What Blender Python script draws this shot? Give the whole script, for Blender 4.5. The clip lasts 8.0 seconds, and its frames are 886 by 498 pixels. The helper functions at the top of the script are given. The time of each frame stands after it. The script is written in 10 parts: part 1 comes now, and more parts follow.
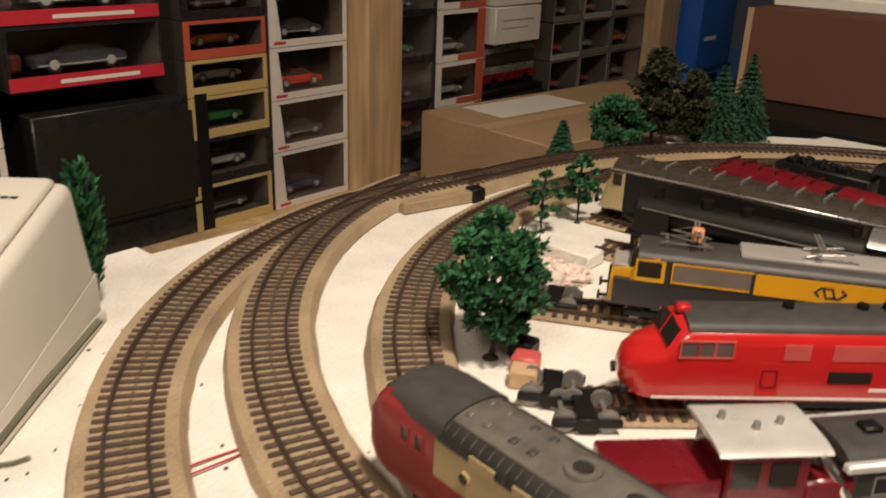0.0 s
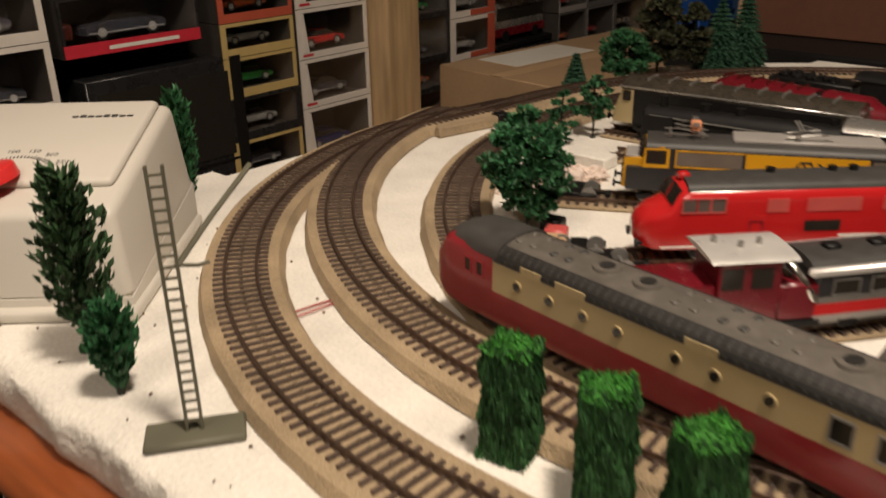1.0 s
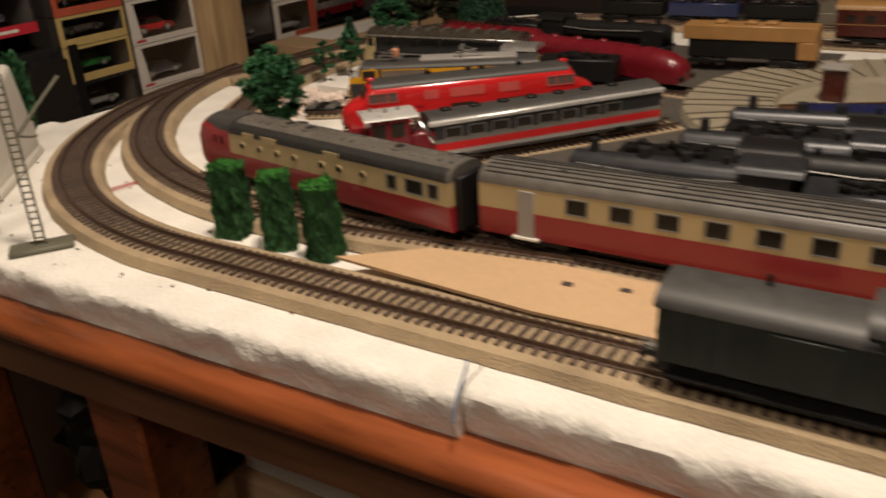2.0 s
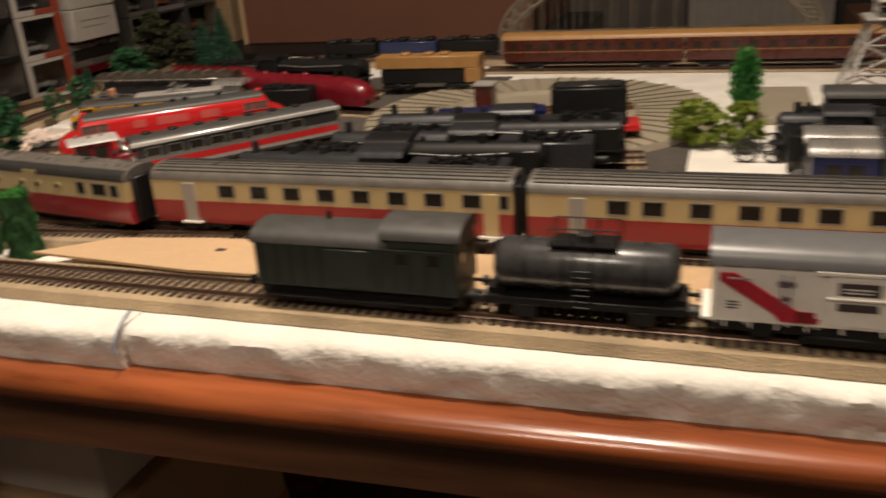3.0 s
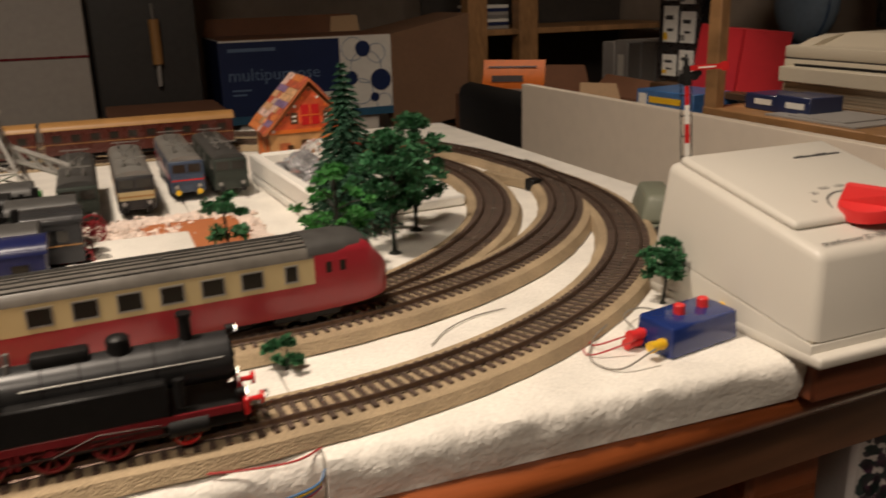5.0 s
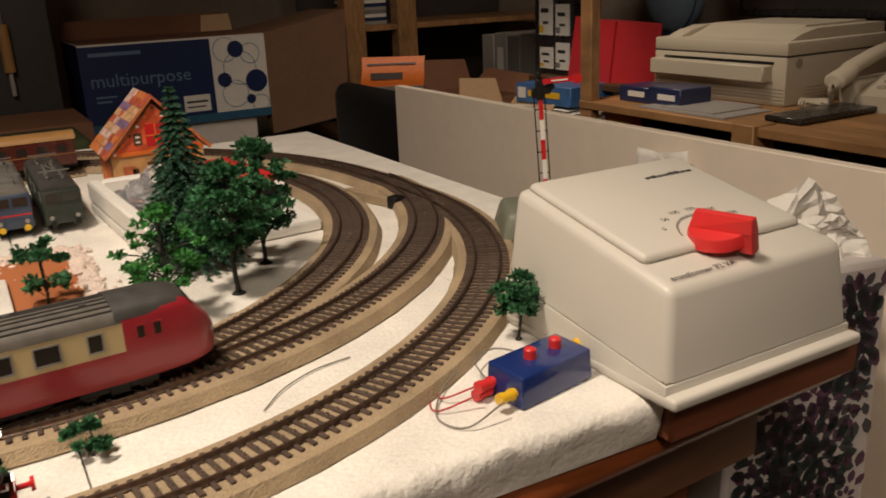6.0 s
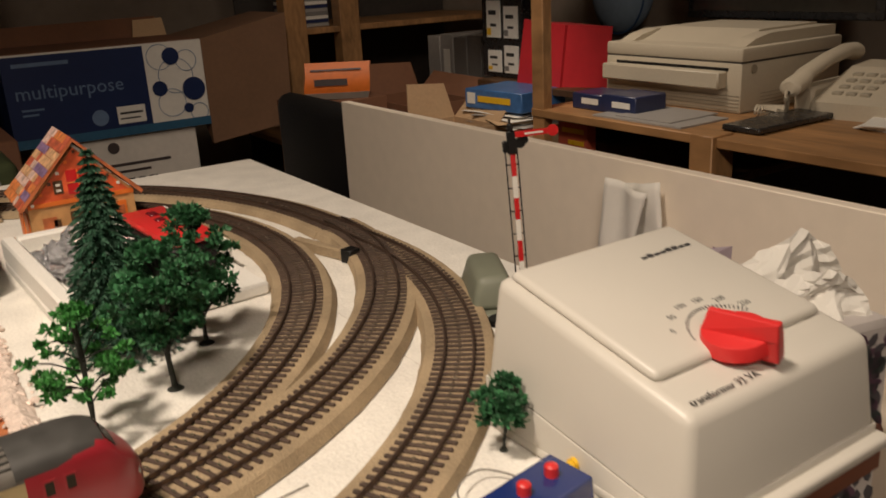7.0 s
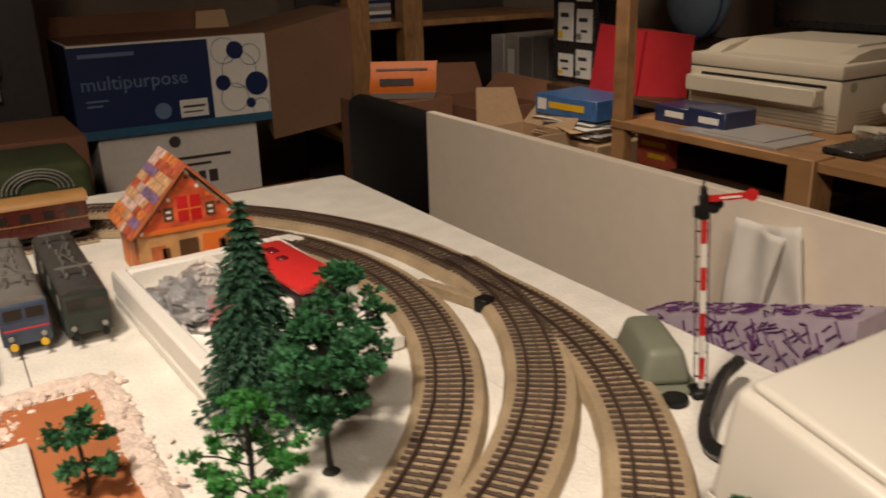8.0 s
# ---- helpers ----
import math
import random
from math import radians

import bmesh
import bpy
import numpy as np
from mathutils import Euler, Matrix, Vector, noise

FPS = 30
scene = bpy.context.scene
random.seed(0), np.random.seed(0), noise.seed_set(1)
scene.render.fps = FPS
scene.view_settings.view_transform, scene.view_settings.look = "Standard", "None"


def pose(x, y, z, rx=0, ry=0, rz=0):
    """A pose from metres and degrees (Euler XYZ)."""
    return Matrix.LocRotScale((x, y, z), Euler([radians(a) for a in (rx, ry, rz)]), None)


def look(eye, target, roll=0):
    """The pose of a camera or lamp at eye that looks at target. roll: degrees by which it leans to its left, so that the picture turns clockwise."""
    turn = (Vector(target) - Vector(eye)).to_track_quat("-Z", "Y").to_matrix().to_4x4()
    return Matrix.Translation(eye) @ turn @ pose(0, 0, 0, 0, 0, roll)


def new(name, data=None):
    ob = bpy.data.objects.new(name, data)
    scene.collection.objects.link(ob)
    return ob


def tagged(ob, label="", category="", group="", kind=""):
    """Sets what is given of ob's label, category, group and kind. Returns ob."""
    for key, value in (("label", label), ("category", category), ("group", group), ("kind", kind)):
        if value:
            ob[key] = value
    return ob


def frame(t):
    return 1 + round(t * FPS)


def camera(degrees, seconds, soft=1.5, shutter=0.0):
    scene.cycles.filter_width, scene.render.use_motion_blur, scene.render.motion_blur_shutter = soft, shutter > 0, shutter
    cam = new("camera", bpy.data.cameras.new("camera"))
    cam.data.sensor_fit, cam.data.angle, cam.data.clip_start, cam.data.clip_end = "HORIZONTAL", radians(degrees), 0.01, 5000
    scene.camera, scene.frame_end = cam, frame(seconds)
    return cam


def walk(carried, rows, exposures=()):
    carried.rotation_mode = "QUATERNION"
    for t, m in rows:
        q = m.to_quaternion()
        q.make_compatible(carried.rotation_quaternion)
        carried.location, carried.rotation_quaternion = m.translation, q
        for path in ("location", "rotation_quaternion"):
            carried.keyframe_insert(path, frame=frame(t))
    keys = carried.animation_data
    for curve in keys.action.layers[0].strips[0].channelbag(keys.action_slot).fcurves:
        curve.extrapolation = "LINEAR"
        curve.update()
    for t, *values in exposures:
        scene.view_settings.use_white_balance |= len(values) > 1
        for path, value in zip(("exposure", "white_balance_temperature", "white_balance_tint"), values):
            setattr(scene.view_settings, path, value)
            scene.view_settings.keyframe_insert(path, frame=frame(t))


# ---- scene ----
cam = camera(55.5, 8.0, soft=1.75, shutter=0.4)
PATH = [
    (0.0, pose(-0.5810, -0.1650, 0.2151, 68.496, -1.893, 40.987)),
    (0.5, pose(-0.5711, -0.2039, 0.2038, 67.615, -0.779, 41.980)),
    (1.0, pose(-0.5290, -0.2516, 0.2046, 66.536, 0.971, 40.887)),
    (1.5, pose(-0.4268, -0.3337, 0.2187, 65.521, 2.630, 37.510)),
    (1.7, pose(-0.3755, -0.3689, 0.2225, 65.532, 2.510, 35.616)),
    (2.0, pose(-0.2943, -0.3894, 0.2142, 65.493, 3.289, 31.599)),
    (2.2, pose(-0.2626, -0.4056, 0.2143, 65.617, 3.369, 29.662)),
    (3.3, pose(-0.0963, -0.4776, 0.2018, 69.463, 3.998, 12.938)),
    (3.5, pose(-0.0698, -0.4729, 0.1955, 70.315, 3.984, 9.513)),
    (4.0, pose(-0.0034, -0.4579, 0.1832, 71.555, 3.074, -1.770)),
    (4.5, pose(0.0600, -0.4370, 0.1765, 72.838, 2.050, -13.980)),
    (5.0, pose(0.0923, -0.4128, 0.1824, 73.201, 1.527, -22.842)),
    (5.2, pose(0.1060, -0.4056, 0.1858, 73.196, 1.742, -24.977)),
    (6.3, pose(0.1499, -0.3716, 0.2040, 72.163, 2.598, -31.595)),
    (6.5, pose(0.1541, -0.3576, 0.2106, 72.168, 2.681, -32.454)),
    (7.0, pose(0.1768, -0.3116, 0.2276, 71.547, 2.896, -34.163)),
    (7.5, pose(0.1650, -0.2631, 0.2524, 71.108, 2.448, -33.982)),
    (8.0, pose(0.1415, -0.2116, 0.2580, 70.923, 1.498, -31.504)),
]
walk(cam, PATH, [(0.0, 0.0), (0.5, -0.2), (1.0, -0.32), (1.5, -0.42), (2.0, -0.42), (2.2, -0.38), (3.3, -0.08), (4.0, 0.0), (5.0, 0.05), (6.5, 0.08), (7.0, 0.14), (8.0, 0.28)])

# ---- light: one warm ceiling lamp over the layout, two added fills, a dim room ----
world = bpy.data.worlds.new("room_world")
scene.world = world
world.use_nodes = True
wbg = world.node_tree.nodes["Background"]
wbg.inputs[0].default_value = (1.0, 0.72, 0.5, 1)
wbg.inputs[1].default_value = 0.012
scene.view_settings.exposure = 0.0


def area_lamp(name, at, target, size, power, color):
    d = bpy.data.lights.new(name, "AREA")
    d.shape, d.size, d.energy, d.color = "DISK", size, power, color
    o = new(name, d)
    o.matrix_world = look(at, target)
    return o


area_lamp("ceiling_lamp_light", (-0.27, -0.12, 1.38), (-0.60, -0.34, 0), 0.20, 24, (1.0, 0.84, 0.68)).data.spread = radians(160)
# unseen fill behind the viewpoint, added to brighten front faces
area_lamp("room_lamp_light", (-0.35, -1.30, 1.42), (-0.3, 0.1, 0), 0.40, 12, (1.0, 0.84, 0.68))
# unseen fill added for the desk things; its narrow spread misses the paper carton
area_lamp("desk_side_lamp_light", (0.95, 0.95, 1.05), (1.70, 1.30, -0.05), 0.25, 3.6, (1.0, 0.84, 0.68)).data.spread = radians(112)


# ---- building helpers ----
def mat(name, color, rough=0.6, metal=0.0, var=0.12, grain=60.0, bump=0.0, bump_scale=200.0, coat=0.0, blotch=8.0, island=0.0, spec=0.5, trans=0.0, rvar=0.1, stretch=None):
    """A surface with variation at two scales, grain in real-world size and fine relief."""
    m = bpy.data.materials.new(name)
    m.use_nodes = True
    nt = m.node_tree
    n, l = nt.nodes, nt.links
    b = n["Principled BSDF"]
    b.inputs["Roughness"].default_value = rough
    b.inputs["Metallic"].default_value = metal
    b.inputs["Specular IOR Level"].default_value = spec
    b.inputs["Coat Weight"].default_value = coat
    b.inputs["Transmission Weight"].default_value = trans
    tc = n.new("ShaderNodeTexCoord")
    fine = n.new("ShaderNodeTexNoise")
    fine.inputs["Scale"].default_value, fine.inputs["Detail"].default_value = grain, 5
    big = n.new("ShaderNodeTexNoise")
    big.inputs["Scale"].default_value, big.inputs["Detail"].default_value = blotch, 3
    src = tc.outputs["Object"]
    if stretch:
        mp = n.new("ShaderNodeMapping")
        mp.inputs["Scale"].default_value = stretch
        l.new(src, mp.inputs["Vector"])
        src = mp.outputs["Vector"]
    l.new(src, fine.inputs["Vector"])
    l.new(src, big.inputs["Vector"])
    add = n.new("ShaderNodeMath")
    add.operation = "ADD"
    l.new(fine.outputs["Fac"], add.inputs[0])
    l.new(big.outputs["Fac"], add.inputs[1])
    mr = n.new("ShaderNodeMapRange")
    mr.inputs["From Min"].default_value, mr.inputs["From Max"].default_value = 0.7, 1.3
    mr.inputs["To Min"].default_value, mr.inputs["To Max"].default_value = 1 - var, 1 + var
    l.new(add.outputs[0], mr.inputs["Value"])
    val = mr.outputs[0]
    if island:
        oi = n.new("ShaderNodeObjectInfo")
        ge = n.new("ShaderNodeNewGeometry")
        s = n.new("ShaderNodeMath")
        s.operation = "ADD"
        l.new(oi.outputs["Random"], s.inputs[0])
        l.new(ge.outputs["Random Per Island"], s.inputs[1])
        fr = n.new("ShaderNodeMath")
        fr.operation = "FRACT"
        l.new(s.outputs[0], fr.inputs[0])
        m2 = n.new("ShaderNodeMapRange")
        m2.inputs["To Min"].default_value, m2.inputs["To Max"].default_value = 1 - island, 1 + island
        l.new(fr.outputs[0], m2.inputs["Value"])
        mu = n.new("ShaderNodeMath")
        mu.operation = "MULTIPLY"
        l.new(val, mu.inputs[0])
        l.new(m2.outputs[0], mu.inputs[1])
        val = mu.outputs[0]
    mix = n.new("ShaderNodeMix")
    mix.data_type, mix.blend_type = "RGBA", "MULTIPLY"
    mix.inputs[0].default_value = 1
    mix.inputs[6].default_value = (*color, 1)
    l.new(val, mix.inputs[7])
    l.new(mix.outputs[2], b.inputs["Base Color"])
    rr = n.new("ShaderNodeMapRange")
    rr.inputs["To Min"].default_value, rr.inputs["To Max"].default_value = max(rough - rvar, 0.02), min(rough + rvar, 1)
    l.new(fine.outputs["Fac"], rr.inputs["Value"])
    l.new(rr.outputs[0], b.inputs["Roughness"])
    if bump:
        bn = n.new("ShaderNodeTexNoise")
        bn.inputs["Scale"].default_value, bn.inputs["Detail"].default_value = bump_scale, 4
        l.new(src, bn.inputs["Vector"])
        bp = n.new("ShaderNodeBump")
        bp.inputs["Strength"].default_value, bp.inputs["Distance"].default_value = bump, 0.002
        l.new(bn.outputs["Fac"], bp.inputs["Height"])
        l.new(bp.outputs[0], b.inputs["Normal"])
    return m


def bx(bm, x0, x1, y0, y1, z0, z1, bev=0.0, seg=1):
    """A box, with bevelled edges."""
    m = Matrix.Translation(((x0 + x1) / 2, (y0 + y1) / 2, (z0 + z1) / 2)) @ Matrix.Diagonal((abs(x1 - x0), abs(y1 - y0), abs(z1 - z0), 1))
    v = bmesh.ops.create_cube(bm, size=1, matrix=m)["verts"]
    if bev:
        es = list({e for q in v for e in q.link_edges})
        bmesh.ops.bevel(bm, geom=es, offset=bev, segments=seg, affect="EDGES", profile=0.5)
    return bm


def cyl(bm, a, b, r, seg=12, r2=None, caps=True):
    a, b = Vector(a), Vector(b)
    d = b - a
    m = Matrix.Translation((a + b) / 2) @ d.to_track_quat("Z", "Y").to_matrix().to_4x4()
    bmesh.ops.create_cone(bm, cap_ends=caps, segments=seg, radius1=r, radius2=r if r2 is None else r2, depth=d.length, matrix=m)
    return bm


def ball(bm, at, r, sx=1, sy=1, sz=1, seg=12):
    bmesh.ops.create_uvsphere(bm, u_segments=seg, v_segments=max(seg // 2, 4), radius=r, matrix=Matrix.Translation(at) @ Matrix.Diagonal((sx, sy, sz, 1)))
    return bm


def loft(bm, rings, closed=True, caps=True):
    """Skin over rings of points with the same count."""
    vs = [[bm.verts.new(q) for q in r] for r in rings]
    k = len(rings[0])
    for i in range(len(vs) - 1):
        for j in range(k if closed else k - 1):
            bm.faces.new((vs[i][j], vs[i][(j + 1) % k], vs[i + 1][(j + 1) % k], vs[i + 1][j]))
    if caps and closed:
        bm.faces.new(vs[0][::-1])
        bm.faces.new(vs[-1])
    return bm


def along_x(bm, prof, x0, x1):
    """A (y, z) outline drawn out along x."""
    return loft(bm, [[(x0, y, z) for y, z in prof], [(x1, y, z) for y, z in prof]])


def tube(bm, pts, r, seg=6):
    pts = [Vector(q) for q in pts]
    rings = []
    for i, q in enumerate(pts):
        d = (pts[min(i + 1, len(pts) - 1)] - pts[max(i - 1, 0)]).normalized()
        s = d.cross(Vector((0, 0, 1)))
        s = s.normalized() if s.length > 1e-4 else Vector((1, 0, 0))
        u = s.cross(d)
        rings.append([q + r * (math.cos(a) * s + math.sin(a) * u) for a in [2 * math.pi * k / seg for k in range(seg)]])
    return loft(bm, rings)


def spline(ctrl, n=10):
    """Catmull-Rom through control points."""
    c = [Vector(q) for q in ctrl]
    c = [2 * c[0] - c[1]] + c + [2 * c[-1] - c[-2]]
    out = []
    for i in range(1, len(c) - 2):
        for k in range(n):
            t = k / n
            out.append(0.5 * (2 * c[i] + (c[i + 1] - c[i - 1]) * t + (2 * c[i - 1] - 5 * c[i] + 4 * c[i + 1] - c[i + 2]) * t * t + (3 * c[i] - c[i - 1] - 3 * c[i + 1] + c[i + 2]) * t ** 3))
    return out + [c[-2]]


def mesh_of(name, bm, material, smooth=False):
    bmesh.ops.recalc_face_normals(bm, faces=bm.faces)
    me = bpy.data.meshes.new(name)
    bm.to_mesh(me)
    bm.free()
    me.materials.append(material)
    if smooth:
        me.shade_smooth()
        me.set_sharp_from_angle(angle=radians(40))
    return me


def part(name, bm, material, parent=None, label="", smooth=True):
    o = new(name, mesh_of(name, bm, material, smooth))
    o.parent = parent
    if label:
        tagged(o, label)
    return o


def thing(name, label, category, m=None, group="", kind=""):
    o = new(name)
    o.empty_display_size = 0.02
    if m is not None:
        o.matrix_basis = m
    return tagged(o, label, category, group, kind)


def solo(name, bm, material, label, category="", m=None, group="", kind="", smooth=True):
    """A thing that is one mesh."""
    o = new(name, mesh_of(name, bm, material, smooth))
    if m is not None:
        o.matrix_basis = m
    return tagged(o, label, category, group, kind)


def B():
    return bmesh.new()


def word(text, size, material, parent, m, name="lettering", label="", align="CENTER"):
    """Raised flat lettering as a mesh, in the built-in font."""
    cu = bpy.data.curves.new(name, "FONT")
    cu.body, cu.size, cu.align_x, cu.extrude, cu.resolution_u = text, size, align, size * 0.01, 2
    tmp = bpy.data.objects.new(name, cu)
    scene.collection.objects.link(tmp)
    me = bpy.data.meshes.new_from_object(tmp.evaluated_get(bpy.context.evaluated_depsgraph_get()))
    bpy.data.objects.remove(tmp)
    me.materials.clear()
    me.materials.append(material)
    o = new(name, me)
    o.parent = parent
    o.matrix_basis = m
    if label:
        tagged(o, label)
    return o


# ---- materials ----
FOAM = mat("white_foam", (0.8, 0.775, 0.72), 0.85, var=0.05, grain=400, bump=0.09, bump_scale=330, blotch=6)
FOAM_CUT = mat("torn_foam", (0.78, 0.745, 0.68), 0.9, var=0.12, grain=500, bump=0.55, bump_scale=300, blotch=30)
CORK = mat("cork_bed", (0.40, 0.30, 0.185), 0.95, var=0.28, grain=900, bump=0.8, bump_scale=900, blotch=25)
TIE = mat("brown_sleeper", (0.075, 0.048, 0.035), 0.7, var=0.25, grain=300, island=0.2)
RAIL = mat("rail_metal", (0.16, 0.11, 0.085), 0.35, metal=0.7, var=0.2, grain=200)
STUD = mat("contact_stud", (0.50, 0.46, 0.40), 0.25, metal=0.9)
TABLE = mat("orange_varnished_wood", (0.21, 0.054, 0.015), 0.3, var=0.55, grain=90, coat=0.35, bump=0.2, bump_scale=140, blotch=26, stretch=(0.12, 1, 1))
DARKWOOD = mat("dark_stained_wood", (0.09, 0.045, 0.02), 0.5, var=0.3, grain=30)
OAK = mat("light_oak_wood", (0.34, 0.18, 0.075), 0.5, var=0.35, grain=90, bump=0.1, blotch=20, stretch=(1, 0.12, 0.3))
PINE = mat("pine_board", (0.50, 0.34, 0.18), 0.6, var=0.28, grain=80, bump=0.1, blotch=18, stretch=(1, 1, 0.1))
KRAFT = mat("kraft_cardboard", (0.42, 0.28, 0.16), 0.85, var=0.1, grain=120, bump=0.1)
CARTON = mat("brown_carton", (0.20, 0.09, 0.048), 0.8, var=0.1, grain=80, bump=0.1)
PLASTIC = mat("cream_white_plastic", (0.62, 0.585, 0.52), 0.40, var=0.02, grain=20, coat=0.08, rvar=0.02)
BEIGE = mat("beige_plastic", (0.50, 0.44, 0.34), 0.45, var=0.05, grain=200, bump=0.05)
BEIGE_DARK = mat("beige_grey_plastic", (0.33, 0.29, 0.22), 0.5, var=0.05)
WHITE = mat("white_paint", (0.78, 0.75, 0.69), 0.5, var=0.05)
BOARD = mat("white_board_panel", (0.83, 0.73, 0.61), 0.6, var=0.04, grain=40, blotch=3)
RED = mat("glossy_red_paint", (0.56, 0.018, 0.02), 0.22, var=0.06, coat=0.5)
DRED = mat("wine_red_paint", (0.150, 0.008, 0.015), 0.28, var=0.1, coat=0.3)
TEERED = mat("tee_red_paint", (0.30, 0.018, 0.028), 0.35, var=0.1, coat=0.2)
TEECREAM = mat("tee_cream_paint", (0.49, 0.385, 0.205), 0.4, var=0.08)
ROOFGREY = mat("weathered_grey_roof", (0.125, 0.113, 0.098), 0.38, var=0.22, grain=150, blotch=30)
ROOFBLACK = mat("near_black_roof", (0.022, 0.021, 0.02), 0.55, var=0.3, grain=200)
ROOFDARK = mat("dark_grey_roof", (0.055, 0.053, 0.05), 0.5, var=0.2, grain=150)
SILVER = mat("silver_paint", (0.55, 0.53, 0.50), 0.28, metal=0.75, var=0.1)
GREYMETAL = mat("grey_metal", (0.30, 0.29, 0.27), 0.4, metal=0.5, var=0.15)
BLACK = mat("matt_black_paint", (0.009, 0.0085, 0.0085), 0.48, var=0.25, grain=200, spec=0.28)
GLOSSBLACK = mat("black_plastic", (0.02, 0.02, 0.021), 0.28, var=0.15, coat=0.2)
GLASS = mat("dark_window_glass", (0.025, 0.022, 0.018), 0.14, var=0.1, coat=0.15, spec=0.35)
YELLOW = mat("yellow_paint", (0.72, 0.36, 0.015), 0.35, var=0.06, coat=0.2)
OCHRE = mat("ochre_paint", (0.36, 0.19, 0.065), 0.4, var=0.12)
BROWNPAINT = mat("brown_red_paint", (0.07, 0.016, 0.011), 0.28, var=0.12, coat=0.2)
NSGREY = mat("slate_grey_paint", (0.028, 0.028, 0.030), 0.4, var=0.08)
LGREY = mat("light_grey_paint", (0.33, 0.31, 0.29), 0.45, var=0.1)
BLUE = mat("blue_paint", (0.010, 0.014, 0.07), 0.3, var=0.1, coat=0.2)
BLUEBOX = mat("navy_blue_plastic", (0.012, 0.03, 0.15), 0.22, var=0.04, coat=0.4)
DGREEN = mat("dark_green_paint", (0.025, 0.033, 0.026), 0.5, var=0.2, grain=150)
ORANGE = mat("orange_paper", (0.75, 0.18, 0.025), 0.5, var=0.1)
REDPL = mat("red_plastic", (0.65, 0.03, 0.03), 0.40, var=0.04, coat=0.1)
YELPL = mat("yellow_plastic", (0.75, 0.45, 0.02), 0.3, var=0.04)
LEAF = mat("dark_green_foliage", (0.026, 0.118, 0.042), 0.65, var=0.35, grain=250, island=0.45)
LEAF2 = mat("fresh_green_foliage", (0.04, 0.20, 0.035), 0.65, var=0.3, grain=250, island=0.4)
LEAF3 = mat("yellow_green_foliage", (0.20, 0.26, 0.03), 0.75, var=0.3, grain=250, island=0.35)
LEAFBROWN = mat("olive_brown_foliage", (0.040, 0.045, 0.018), 0.8, var=0.35, grain=250, island=0.4)
FIR = mat("fir_green_needles", (0.025, 0.085, 0.045), 0.65, var=0.3, grain=250, island=0.4)
TRUNK = mat("dark_trunk", (0.022, 0.025, 0.018), 0.7, var=0.3)
PLASTER = mat("dim_wall_plaster", (0.30, 0.24, 0.19), 0.9, var=0.1, grain=20, bump=0.1)
CARPET = mat("dark_floor_carpet", (0.06, 0.045, 0.035), 0.95, var=0.3, grain=300)
CEIL = mat("ceiling_paint", (0.6, 0.55, 0.48), 0.9, var=0.05)
LENS = mat("lamp_lens", (0.9, 0.86, 0.75), 0.1, var=0.02)
LENS.node_tree.nodes["Principled BSDF"].inputs["Emission Color"].default_value = (1, 0.9, 0.7, 1)
LENS.node_tree.nodes["Principled BSDF"].inputs["Emission Strength"].default_value = 6.0
INK = mat("black_ink", (0.03, 0.03, 0.03), 0.6)
PAPER = mat("white_paper", (0.75, 0.72, 0.66), 0.8, var=0.05)


# ---- room ----
def slab_wall(name, x0, x1, y0, y1, z0, z1, material, label):
    return solo(name, bx(B(), x0, x1, y0, y1, z0, z1), material, label, "wall", kind="structure", smooth=False)


FLOOR_Z = -0.78
solo("floor", bx(B(), -2.0, 2.3, -2.4, 3.2, FLOOR_Z - 0.05, FLOOR_Z), CARPET, "dark carpeted room floor in deep shade", "floor", kind="structure")
slab_wall("wall_west", -2.06, -1.96, -2.4, 3.2, FLOOR_Z, 1.62, PLASTER, "dim plastered wall behind the model car shelf")
slab_wall("wall_east", 2.3, 2.4, -2.4, 3.2, FLOOR_Z, 1.62, PLASTER, "dim plastered wall behind the desk")
slab_wall("wall_north", -2.06, 2.4, 3.2, 3.3, FLOOR_Z, 1.62, PLASTER, "dim plastered back wall of the hobby room")
slab_wall("wall_south", -2.06, 2.4, -2.5, -2.4, FLOOR_Z, 1.62, PLASTER, "plain plastered wall of the hobby room")
solo("ceiling", bx(B(), -2.06, 2.4, -2.5, 3.3, 1.62, 1.7), CEIL, "plain painted ceiling", "ceiling", kind="structure")


def foam_back(x):
    """The rear edge of the left foam slab: it hugs the outside of the curve and widens under the trees."""
    if x > -0.86:
        return 0.820
    k = min(max((x + 1.015) / 0.02, 0.0), 1.0)
    r = 0.4505 + 0.056 * k * k * (3 - 2 * k)
    d = r * r - (x + 0.592) ** 2
    return min(0.372 + math.sqrt(d), 0.820) if d > 0.012 else 0.105 + 0.225 * min(max((x + 1.063) / 0.010, 0.0), 1.0)


def edge_y(x):
    """The table's front edge, slightly askew to the tracks."""
    return -0.131 + 0.036 * (x + 0.13)


# ---- the table ----
TOPZ = -0.026
APRON = mat("brown_wood_apron", (0.13, 0.055, 0.026), 0.45, var=0.4, grain=80, blotch=20, stretch=(0.12, 1, 1))
table = thing("table", "orange-brown varnished wooden table carrying the model railway", "table")
bm = B()
prof = [(-0.0005, -0.0075), (0.0012, -0.0040), (0.0045, -0.0015), (0.010, 0.0), (0.962, 0.0), (0.962, -0.028), (0.020, -0.028), (0.016, -0.0245), (0.009, -0.0205), (0.003, -0.0155), (0.0002, -0.0115)]
